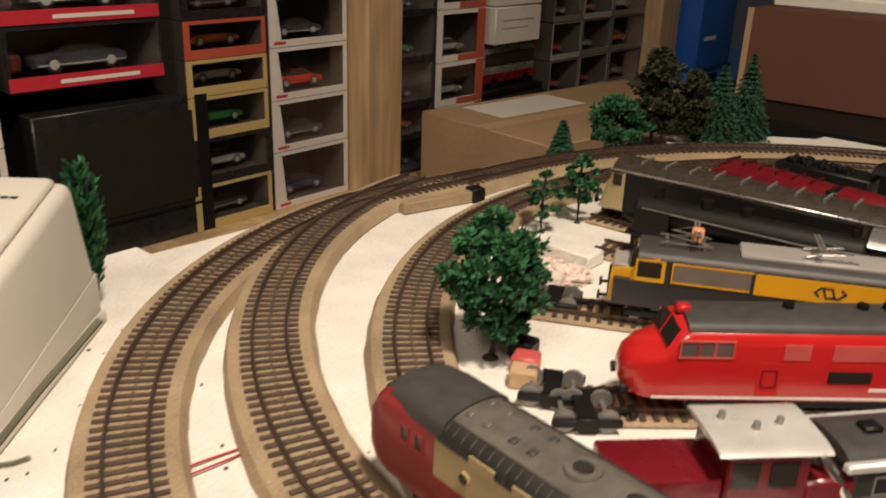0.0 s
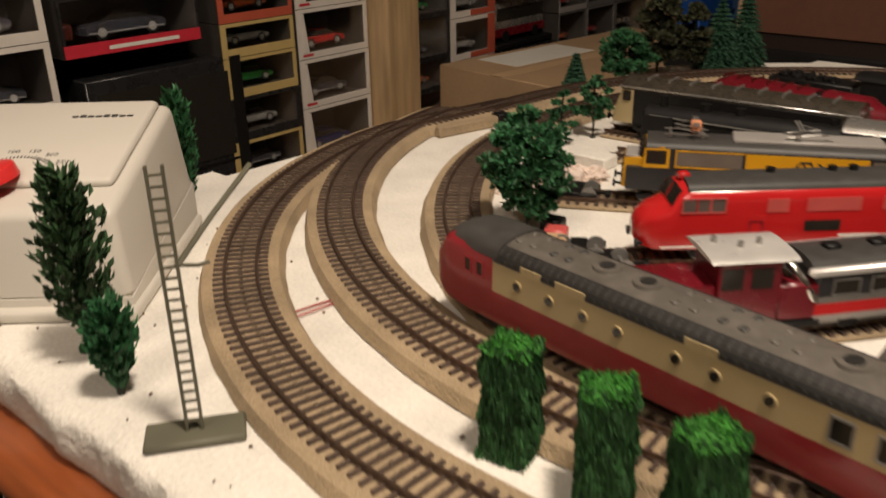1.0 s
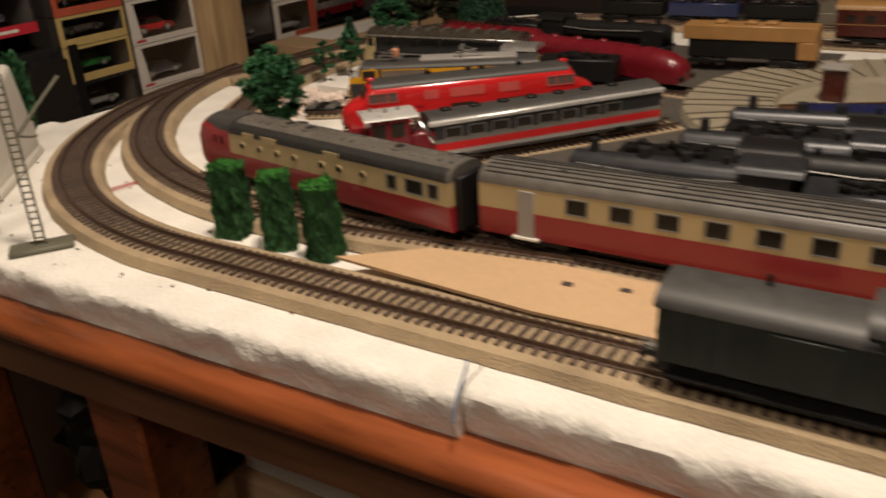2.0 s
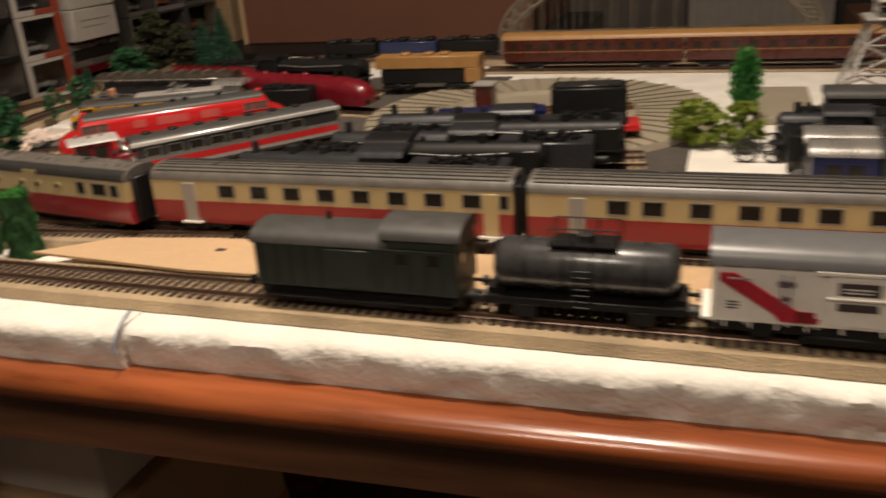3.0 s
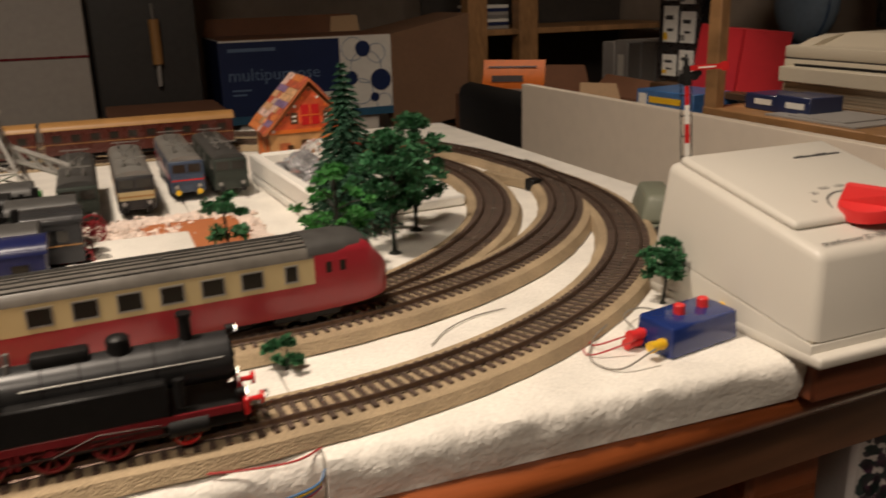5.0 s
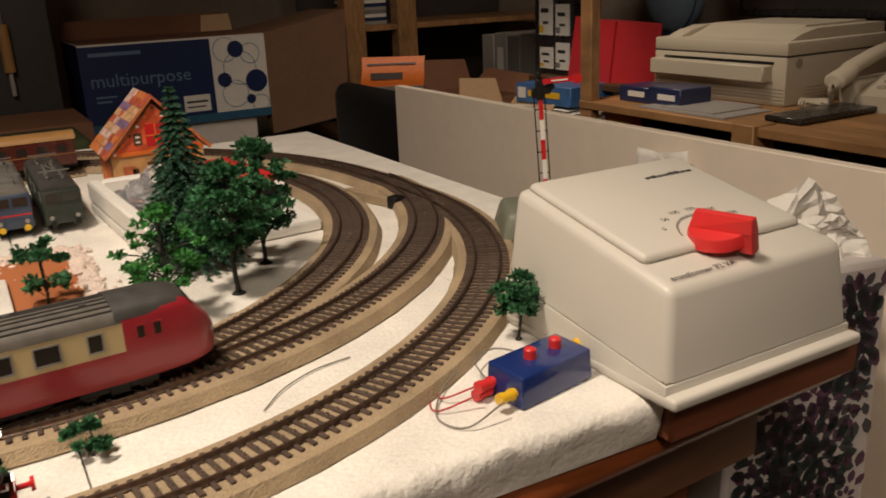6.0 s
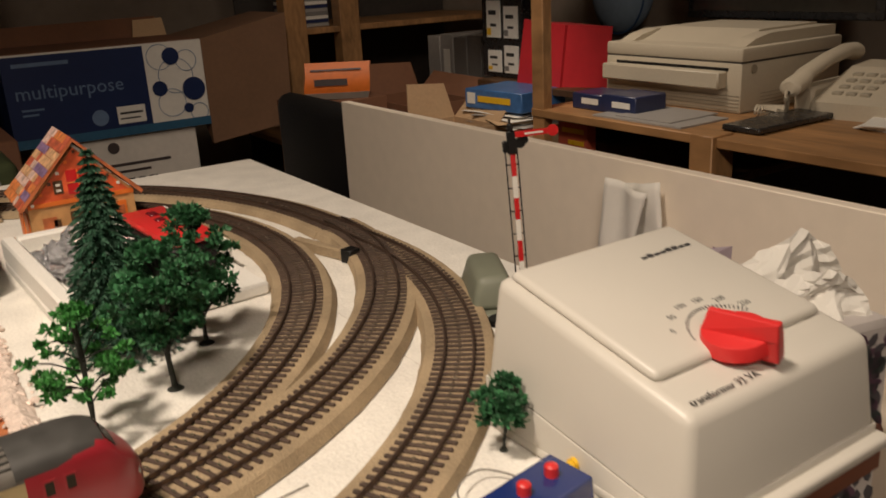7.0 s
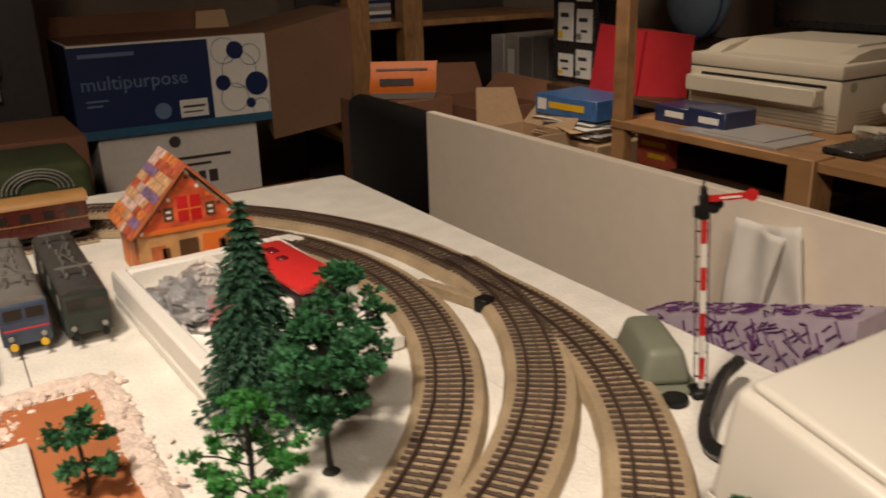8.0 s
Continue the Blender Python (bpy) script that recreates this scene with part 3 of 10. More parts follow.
BINGREY = mat("grey_blue_plastic", (0.09, 0.11, 0.15), 0.4, var=0.06)
BINBLUE = mat("blue_band_plastic", (0.05, 0.11, 0.24), 0.4)
DBLUEPAPER = mat("dark_blue_card", (0.02, 0.03, 0.09), 0.35, var=0.1, coat=0.2)
BLUEPAPER = mat("blue_printed_card", (0.05, 0.14, 0.34), 0.4, var=0.2, blotch=40)
REDBOARD = mat("red_cardboard", (0.60, 0.03, 0.04), 0.45, var=0.06)
BINDERGREY = mat("binder_grey", (0.20, 0.19, 0.18), 0.5, var=0.08)
PAPERBLUE = mat("deep_blue_print", (0.007, 0.020, 0.085), 0.45, var=0.08)
CYANBLUE = mat("petrol_blue_print", (0.03, 0.11, 0.20), 0.45)
MIDBLUE = mat("pale_blue_print", (0.13, 0.20, 0.33), 0.45)
GREENBAG = mat("dull_green_fabric", (0.05, 0.065, 0.025), 0.85, var=0.2)
CABGREY = mat("pale_grey_enamel", (0.36, 0.33, 0.30), 0.45, var=0.08, blotch=3)
CABDARK = mat("dark_grey_enamel", (0.12, 0.105, 0.09), 0.45, var=0.12, blotch=3)
CABBLACK = mat("near_black_enamel", (0.035, 0.032, 0.03), 0.4, var=0.2, blotch=4)
BAGDARK = mat("dark_grey_bag_paper", (0.05, 0.045, 0.055), 0.6, var=0.1)
VIOLET = mat("pale_violet_paper", (0.48, 0.40, 0.48), 0.55, var=0.12, blotch=30)
BAGPALE = mat("pale_bag_paper", (0.50, 0.46, 0.44), 0.6, var=0.08, blotch=10)
PETALTEAL = mat("dark_teal_print", (0.018, 0.034, 0.034), 0.5, var=0.3)
PETALPLUM = mat("dark_plum_print", (0.075, 0.030, 0.060), 0.5, var=0.3)
PURPLE = mat("dark_purple_print", (0.10, 0.02, 0.12), 0.5)


SATIN = mat("satin_black_paint", (0.022, 0.022, 0.023), 0.34, var=0.2, grain=160, spec=0.5)
DRED2 = mat("dull_red_frame", (0.20, 0.011, 0.016), 0.45, var=0.2, grain=200)
RODSTEEL = mat("dark_rod_steel", (0.06, 0.045, 0.04), 0.4, metal=0.5, var=0.2)
VANWHITE = mat("white_van_planks", (0.80, 0.76, 0.69), 0.5, var=0.06, grain=120)
DECALRED = mat("red_print", (0.42, 0.018, 0.035), 0.5, var=0.2, grain=300)
DECALGREY = mat("grey_violet_print", (0.12, 0.095, 0.115), 0.5, var=0.4, grain=350)
DECALPALE = mat("pale_grey_violet_print", (0.26, 0.22, 0.24), 0.5, var=0.5, grain=400, blotch=90)
ROOFVAN = mat("smooth_grey_van_roof", (0.125, 0.125, 0.125), 0.34, var=0.08, grain=150)
INKBROWN = mat("dark_print", (0.06, 0.045, 0.045), 0.5, var=0.2)
TANKGREY = mat("dark_grey_tank_paint", (0.04, 0.04, 0.04), 0.28, var=0.25, grain=120, coat=0.3)

# ---- the goods train on the outer track ----
def spoked_wheel(parent, x, side, r, material, name="driving_wheel"):
    y = side * 0.0112
    bm = B()
    n = 24
    rings = []
    for rad, yy in ((r, 0), (r, 0.0016), (r * 0.86, 0.0018), (r * 0.86, 0)):
        rings.append([(x + rad * math.cos(2 * math.pi * k / n), y + side * yy, r + rad * math.sin(2 * math.pi * k / n)) for k in range(n)])
    loft(bm, rings + [rings[0]], caps=False)
    cyl(bm, (x, y, r), (x, y + side * 0.0022, r), r * 0.24, 12)
    for k in range(10):
        a = 2 * math.pi * k / 10
        cyl(bm, (x + r * 0.2 * math.cos(a), y + side * 0.0008, r + r * 0.2 * math.sin(a)), (x + r * 0.9 * math.cos(a), y + side * 0.0008, r + r * 0.9 * math.sin(a)), r * 0.055, 5)
    return part(name, bm, material, parent)


def buffers(parent, x, d, material=BLACK, z=0.0125):
    for s in (1, -1):
        bm = B()
        cyl(bm, (x, s * 0.0098, z), (x + d * 0.0052, s * 0.0098, z), 0.0011, 8)
        cyl(bm, (x + d * 0.0048, s * 0.0098, z), (x + d * 0.0062, s * 0.0098, z), 0.0027, 14)
        part("buffer", bm, material, parent)


def coupler(parent, x, d):
    bm = B()
    bx(bm, x, x + d * 0.008, -0.0015, 0.0015, 0.006, 0.008)
    bx(bm, x + d * 0.006, x + d * 0.009, -0.004, 0.004, 0.0058, 0.0072, 0.0004)
    tube(bm, [(x + d * 0.007, 0.0035, 0.007), (x + d * 0.0105, 0.002, 0.0095), (x + d * 0.0105, -0.002, 0.0095), (x + d * 0.007, -0.0035, 0.007)], 0.0005, 5)
    part("coupler", bm, GREYMETAL, parent)


def tank_engine(m, label):
    t = thing("steam_locomotive", label, "locomotive", m)
    L = 0.0625
    part("frame", bx(B(), -L, L, -0.0100, 0.0100, 0.0035, 0.0125, 0.0005), BLACK, t, "black inner frame")
    part("running_plate", bx(B(), -L + 0.004, L - 0.004, -0.0140, 0.0140, 0.0122, 0.0140, 0.0003), BLACK, t)
    for s in (1, -1):
        part("plate_edge", bx(B(), -L + 0.002, L - 0.002, s * 0.0140, s * 0.0148, 0.0106, 0.0140, 0.0002), DRED2, t, "red edge of the running plate")
    part("buffer_beam", bx(B(), L - 0.001, L + 0.0012, -0.0150, 0.0150, 0.0085, 0.0150, 0.0003), RED, t, "red front buffer beam")
    part("rear_buffer_beam", bx(B(), -L - 0.0012, -L + 0.001, -0.0150, 0.0150, 0.0085, 0.0150, 0.0003), RED, t)
    for d in (1, -1):
        buffers(t, d * (L + 0.001), d, RED if d > 0 else BLACK)
        coupler(t, d * L, d)
    # side tanks, bunker, cab
    for s in (1, -1):
        part("side_tank", bx(B(), -0.0262, 0.034, s * 0.0070, s * 0.0152, 0.0140, 0.0278, 0.0007), BLACK, t)
        bm = B()
        for z in (0.0168, 0.0250):
            for k in range(16):
                ball(bm, (-0.024 + k * 0.0037, s * 0.0152, z), 0.00025, seg=6)
        part("rivets", bm, BLACK, t)
        part("step_ladder", bx(bx(bx(bx(B(), -0.0445, -0.0440, s * 0.0145, s * 0.0152, 0.004, 0.0140), -0.0385, -0.0380, s * 0.0145, s * 0.0152, 0.004, 0.0140), -0.0445, -0.0380, s * 0.0135, s * 0.0158, 0.0040, 0.0046), -0.0445, -0.0380, s * 0.0135, s * 0.0158, 0.0085, 0.0091), RED, t, "red cab steps")
    part("bunker", bx(B(), -0.0620, -0.0545, -0.0152, 0.0152, 0.0140, 0.0300, 0.0008), BLACK, t)
    bm = B()
    loft(bm, [[(-0.0665, -0.0150, 0.0240), (-0.0665, 0.0150, 0.0240), (-0.0590, 0.0138, 0.0375), (-0.0590, -0.0138, 0.0375)], [(-0.0620, -0.0150, 0.0240), (-0.0620, 0.0150, 0.0240), (-0.0555, 0.0138, 0.0375), (-0.0555, -0.0138, 0.0375)]])
    # the plate's pale reflection is put into its grey
    part("bunker_back", bm, LGREY, t, "sloping coal bunker plate, pale reflection put into its grey")
    part("cab", bx(B(), -0.0545, -0.0265, -0.0152, 0.0152, 0.0140, 0.0290, 0.0005), BLACK, t)
    part("cab_back", bx(B(), -0.0545, -0.0525, -0.0152, 0.0152, 0.029, 0.0385, 0.0004), BLACK, t)
    part("cab_front", bx(B(), -0.0285, -0.0265, -0.0152, 0.0152, 0.029, 0.0385, 0.0004), BLACK, t)
    for s in (1, -1):
        part("cab_pillar", bx(B(), -0.0435, -0.0385, s * 0.0140, s * 0.0152, 0.029, 0.0385), BLACK, t)
    for s in (1, -1):
        part("cab_window", bx(B(), -0.0523, -0.0437, s * 0.0138, s * 0.0142, 0.0292, 0.0382), GLASS, t)
    part("cab_roof", along_x(B(), roof_prof(0.0163, 0.0385, 0.0440, 11), -0.0575, -0.0240), SATIN, t, "satin black cab roof")
    part("roof_hatch", bx(B(), -0.0490, -0.0330, -0.0065, 0.0065, 0.0432, 0.0468, 0.0008), SATIN, t, "raised roof ventilator")
    # boiler
    zc, r = 0.0290, 0.0092
    part("boiler", cyl(B(), (-0.0265, 0, zc), (0.0470, 0, zc), r, 28), SATIN, t)
    part("smokebox", cyl(B(), (0.0410, 0, zc), (0.0590, 0, zc), r * 1.05, 28), SATIN, t)
    bm = B()
    cyl(bm, (0.0590, 0, zc), (0.0605, 0, zc), r * 0.82, 24, r * 0.7)
    cyl(bm, (0.0600, 0, zc), (0.0615, 0, zc), 0.0012, 8)
    part("smokebox_door", bm, BLACK, t)
    bm = B()
    for x in (-0.008, 0.005, 0.018, 0.031):
        cyl(bm, (x, 0, zc), (x + 0.0008, 0, zc), r * 1.025, 28)
    part("boiler_band", bm, BLACK, t)
    bm = B()
    cyl(bm, (0.0440, 0, zc + r * 0.95), (0.0440, 0, 0.0482), 0.0026, 16, 0.0024)
    cyl(bm, (0.0440, 0, 0.0475), (0.0440, 0, 0.0490), 0.0031, 16)
    part("chimney", bm, BLACK, t)
    bm = B()
    bx(bm, -0.0110, 0.0095, -0.0040, 0.0040, zc + r * 0.8, 0.0420, 0.0016, 2)
    part("sand_dome", bm, BLACK, t)
    bm = B()
    cyl(bm, (0.0195, 0, zc + r * 0.8), (0.0195, 0, 0.0425), 0.0044, 16)
    ball(bm, (0.0195, 0, 0.0425), 0.0044, 1, 1, 0.5, 14)
    part("steam_dome", bm, BLACK, t)
    bm = B()
    for x in (-0.0215, -0.0185):
        cyl(bm, (x, 0.002, zc + r * 0.8), (x, 0.002, 0.0430), 0.0012, 8)
        cyl(bm, (x, -0.003, zc + r * 0.8), (x, -0.003, 0.0405), 0.0010, 8)
    part("safety_valve", bm, GREYMETAL, t)
    for s in (1, -1):
        part("handrail", tube(B(), [(-0.015, s * (r + 0.0012), zc + 0.0035), (0.02, s * (r + 0.0012), zc + 0.0035), (0.056, s * (r + 0.0012), zc + 0.0035)], 0.0004, 5), GREYMETAL, t)
        part("air_pump", cyl(B(), (0.0385, s * 0.0120, 0.0165), (0.0385, s * 0.0120, 0.0275), 0.0022, 12), BLACK, t)
        part("cylinder", cyl(B(), (0.0330, s * 0.0128, 0.0085), (0.0475, s * 0.0128, 0.0085), 0.0040, 16), BLACK, t)
        bm = B()
        bx(bm, -0.030, 0.033, s * 0.0140, s * 0.0145, 0.0066, 0.0073)
        bx(bm, 0.006, 0.034, s * 0.0150, s * 0.0153, 0.0101, 0.0106)
        tube(bm, [(-0.008, s * 0.015, 0.0068), (0.008, s * 0.0152, 0.0125), (0.03, s * 0.0152, 0.0115)], 0.0003, 5)
        part("coupling_rod", bm, RODSTEEL, t, "dark steel rods and valve gear")
        part("frame_plate", bx(B(), -0.0600, 0.0310, s * 0.0098, s * 0.0106, 0.0050, 0.0118, 0.0003), DRED2, t, "dull red frame plate behind the wheels")
        for x in (-0.0215, -0.0190):
            part("frame_stay", bx(B(), x - 0.0004, x + 0.0004, s * 0.0120, s * 0.0146, 0.0045, 0.0110), DRED2, t, smooth=False)
        for z, x0, x1 in ((0.0235, -0.040, -0.036), (0.0190, -0.042, -0.035)):
            part("bar_text", bx(B(), x0, x1, s * 0.0152, s * 0.0154, z, z + 0.0010), LGREY, t, smooth=False)
        for x in (-0.030, -0.008, 0.013):
            spoked_wheel(t, x, s, 0.0078, DRED2)
        spoked_wheel(t, 0.0395, s, 0.0056, RED, "leading_wheel")
        spoked_wheel(t, -0.050, s, 0.0052, DRED2, "trailing_wheel")
        for z in (0.0168,):
            bm = B()
            cyl(bm, (L - 0.003, s * 0.0105, z), (L + 0.0005, s * 0.0105, z), 0.0018, 12)
            o = part("lamp_housing", bm, BLACK, t)
            part("lamp_glass", cyl(B(), (L + 0.0003, s * 0.0105, z), (L + 0.0009, s * 0.0105, z), 0.0014, 12), LENS, o, "glowing white headlamp")
    bm = B()
    cyl(bm, (0.0590, 0, zc + r * 1.15), (0.0625, 0, zc + r * 1.15), 0.0018, 12)
    o = part("lamp_housing", bm, BLACK, t)
    part("lamp_glass", cyl(B(), (0.0623, 0, zc + r * 1.15), (0.0629, 0, zc + r * 1.15), 0.0014, 12), LENS, o, "glowing white headlamp")
    return t


def white_van(m, label):
    t = thing("refrigerator_van", label, "goods wagon", m)
    L, w = 0.0610, 0.0160
    part("body", bx(B(), -L, L, -w, w, 0.0110, 0.0385, 0.0004), VANWHITE, t, "white planked wagon body")
    part("roof", along_x(B(), roof_prof(w * 1.06, 0.0380, 0.0478, 15), -L - 0.0022, L + 0.0022), ROOFVAN, t, "plain grey vaulted roof")
    part("underframe", bx(B(), -L, L, -0.0130, 0.0130, 0.0050, 0.0110, 0.0005), BLACK, t)
    # black skirt block, added to keep the gap between the wheels dark
    part("battery_box", bx(B(), -0.024, 0.024, -0.0134, 0.0134, 0.0012, 0.0052, 0.0006), BLACK, t)
    for s in (1, -1):
        for x in (-L + 0.001, -0.047, -0.030, -0.018, 0.018, 0.030, 0.047, L - 0.001):
            part("post", bx(B(), x - 0.0005, x + 0.0005, s * w, s * (w + 0.0009), 0.0105, 0.0385), VANWHITE, t, smooth=False)
        for x in (-0.056, -0.045, -0.034, -0.022, -0.008, 0.008, 0.022, 0.034, 0.045, 0.056):
            part("bracket", bx(B(), x - 0.0004, x + 0.0004, s * (w - 0.0006), s * (w + 0.0010), 0.0088, 0.0118), VANWHITE, t, smooth=False)
        part("door_rail", bx(B(), -0.020, 0.032, s * w, s * (w + 0.0014), 0.0362, 0.0376), VANWHITE, t)
        d = part("door", bx(B(), -0.0145, 0.0085, s * w, s * (w + 0.0008), 0.0125, 0.0360, 0.0003), VANWHITE, t)
        part("label_panel", bx(B(), -0.0110, 0.0050, s * (w + 0.0008), s * (w + 0.0011), 0.0272, 0.0330), INKBROWN, d, "dark printed panel with illegible lines")
        part("label_panel", bx(B(), -0.0110, 0.0050, s * (w + 0.0008), s * (w + 0.0011), 0.0200, 0.0236), INKBROWN, d)
        part("panel_bar", bx(bx(B(), -0.0090, 0.0030, s * (w + 0.0011), s * (w + 0.0012), 0.0300, 0.0306), -0.0090, 0.0020, s * (w + 0.0011), s * (w + 0.0012), 0.0285, 0.0290), PAPER, d)
        part("lock_bar", bx(bx(B(), -0.0150, 0.0140, s * (w + 0.0008), s * (w + 0.0018), 0.0252, 0.0260), 0.0095, 0.0103, s * w, s * (w + 0.0016), 0.0120, 0.0365), VANWHITE, t)
        # printed picture of a red digger arm, a wheel and a machine, drawn for each side
        q = [(-0.0590, 0.0345), (-0.0520, 0.0345), (-0.0240, 0.0170), (-0.0170, 0.0152), (-0.0180, 0.0130), (-0.0330, 0.0130), (-0.0360, 0.0165), (-0.0590, 0.0312)]
        bm = B()
        loft(bm, [[(a, s * w, z) for a, z in q], [(a, s * (w + 0.00105), z) for a, z in q]])
        part("printed_red_arm", bm, DECALRED, t, "printed red digger arm", smooth=False)
        bm = B()
        bx(bm, -0.0335, -0.0328, s * w, s * (w + 0.0011), 0.0200, 0.0350)
        bx(bm, -0.0300, -0.0293, s * w, s * (w + 0.0011), 0.0200, 0.0350)
        bx(bm, -0.0350, -0.0280, s * w, s * (w + 0.0012), 0.0300, 0.0320)
        bx(bm, -0.0335, -0.0293, s * w, s * (w + 0.0012), 0.0235, 0.0248)
        part("printed_grey_mast", bm, DECALGREY, t)
        part("printed_wheel", cyl(B(), (0.0215, s * w, 0.0240), (0.0215, s * (w + 0.0012), 0.0240), 0.0082, 28), DECALGREY, t, "printed dark round wheel")
        part("printed_wheel_hub", cyl(cyl(B(), (0.0215, s * w, 0.0240), (0.0215, s * (w + 0.0014), 0.0240), 0.0052, 24), (0.0215, s * w, 0.0240), (0.0215, s * (w + 0.0015), 0.0240), 0.0015, 12), INKBROWN, t)
        q = [(0.0300, 0.0180), (0.0310, 0.0270), (0.0345, 0.0270), (0.0350, 0.0310), (0.0400, 0.0310), (0.0420, 0.0350), (0.0590, 0.0335), (0.0595, 0.0200), (0.0430, 0.0165)]
        bm = B()
        loft(bm, [[(a, s * w, z) for a, z in q], [(a, s * (w + 0.00105), z) for a, z in q]])
        part("printed_machine", bm, DECALPALE, t, "printed grey-violet machine", smooth=False)
        for x0, x1, z0, z1 in ((0.033, 0.040, 0.020, 0.0235), (0.042, 0.056, 0.028, 0.0315), (0.044, 0.058, 0.0195, 0.0225), (0.0365, 0.041, 0.026, 0.029)):
            part("printed_machine_mark", bx(B(), x0, x1, s * (w + 0.0010), s * (w + 0.0013), z0, z1), INKBROWN, t, smooth=False)
        part("printed_bucket", bx(B(), -0.0270, -0.0190, s * (w + 0.0010), s * (w + 0.0013), 0.0135, 0.0185), DRED2, t, smooth=False)
        part("printed_rod", bx(B(), -0.0550, -0.0460, s * (w + 0.0010), s * (w + 0.0013), 0.0318, 0.0326), DECALPALE, t, smooth=False)
        for wx in (-0.040, 0.040):
            part("axle_guard", bx(bx(B(), wx - 0.005, wx + 0.005, s * 0.0118, s * 0.0134, 0.003, 0.0105, 0.0004), wx - 0.010, wx + 0.010, s * 0.0120, s * 0.0136, 0.0085, 0.0098), BLACK, t)
        part("bar_text", bx(bx(bx(B(), -0.0555, -0.0505, s * w, s * (w + 0.0003), 0.0205, 0.0210), -0.0555, -0.0500, s * w, s * (w + 0.0003), 0.0190, 0.0195), -0.0555, -0.0510, s * w, s * (w + 0.0003), 0.0175, 0.0180), INK, t)
    for e in (1, -1):
        for y in (-0.0145, -0.0075, 0, 0.0075, 0.0145):
            part("end_post", bx(B(), e * L, e * (L + 0.001), y - 0.0006, y + 0.0006, 0.0110, 0.0390), VANWHITE, t, smooth=False)
        for z in (0.018, 0.025, 0.032):
            part("end_plank_line", bx(B(), e * L, e * (L + 0.0006), -w, w, z - 0.0003, z + 0.0003), VANWHITE, t, smooth=False)
        part("end_platform", bx(B(), e * L, e * (L + 0.005), -0.0150, 0.0150, 0.0105, 0.0118), VANWHITE, t)
        buffers(t, e * (L + 0.001), e, BLACK, 0.0100)
        coupler(t, e * L, e)
    for x in (-0.040, 0.040):
        bm = B()
        for s in (1, -1):
            cyl(bm, (x, s * 0.0076, 0.0055), (x, s * 0.0100, 0.0055), 0.0055, 18)
        cyl(bm, (x, -0.012, 0.0055), (x, 0.012, 0.0055), 0.0012, 6)
        part("wheelset", bm, BLACK, t)
    return t


def tank_wagon(m, label):
    t = thing("tank_wagon", label, "goods wagon", m)
    L = 0.0440
    zc, r = 0.0265, 0.0128
    bm = B()
    rings = []
    for x, k in ((-L, 0.55), (-L + 0.001, 0.8), (-L + 0.003, 0.95), (-L + 0.005, 1), (L - 0.005, 1), (L - 0.003, 0.95), (L - 0.001, 0.8), (L, 0.55)):
        rings.append([(x, r * k * math.cos(2 * math.pi * i / 28), zc + r * k * math.sin(2 * math.pi * i / 28)) for i in range(28)])
    part("tank", loft(bm, rings), TANKGREY, t, "dark grey riveted tank")
    bm = B()
    for x in (-0.028, -0.010, 0.010, 0.028):
        cyl(bm, (x, 0, zc), (x + 0.0012, 0, zc), r * 1.02, 28)
    part("tank_band", bm, BLACK, t)
    part("underframe", bx(B(), -L - 0.004, L + 0.004, -0.0130, 0.0130, 0.0090, 0.0130, 0.0004), BLACK, t)
    part("dome", cyl(B(), (0, 0, zc + r * 0.9), (0, 0, zc + r + 0.0035), 0.0042, 16), TANKGREY, t)
    part("walkway", bx(B(), -0.016, 0.016, -0.0085, 0.0085, zc + r * 0.92, zc + r * 0.92 + 0.0010), BLACK, t)
    bm = B()
    for x in (-0.016, -0.005, 0.005, 0.016):
        for s in (1, -1):
            cyl(bm, (x, s * 0.0083, zc + r * 0.92), (x, s * 0.0083, zc + r + 0.0085), 0.00035, 5)
    for s in (1, -1):
        tube(bm, [(-0.016, s * 0.0083, zc + r + 0.0085), (0.016, s * 0.0083, zc + r + 0.0085)], 0.0004, 5)
    part("guard_rail", bm, BLACK, t)
    for s in (1, -1):
        bm = B()
        for x in (-0.004, 0.004):
            tube(bm, [(x, s * 0.0150, 0.010), (x, s * 0.0142, zc), (x, s * 0.0085, zc + r * 0.95)], 0.0004, 5)
        for k in range(7):
            a = k / 6
            cyl(bm, (-0.004, s * (0.0150 - 0.001 * a), 0.011 + 0.018 * a), (0.004, s * (0.0150 - 0.001 * a), 0.011 + 0.018 * a), 0.0003, 5)
        part("ladder", bm, BLACK, t)
        for wx in (-0.028, 0.028):
            part("axle_guard", bx(B(), wx - 0.006, wx + 0.006, s * 0.0116, s * 0.0132, 0.003, 0.0098, 0.0004), BLACK, t)
    for e in (1, -1):
        buffers(t, e * (L + 0.003), e, BLACK, 0.0105)
        coupler(t, e * (L + 0.003), e)
        part("tank_end_stay", bx(B(), e * (L - 0.006), e * (L + 0.003), -0.010, 0.010, 0.0128, 0.0160), BLACK, t)
    for x in (-0.028, 0.028):
        bm = B()
        for s in (1, -1):
            cyl(bm, (x, s * 0.0076, 0.0055), (x, s * 0.0100, 0.0055), 0.0055, 18)
        cyl(bm, (x, -0.012, 0.0055), (x, 0.012, 0.0055), 0.0012, 6)
        part("wheelset", bm, BLACK, t)
    return t


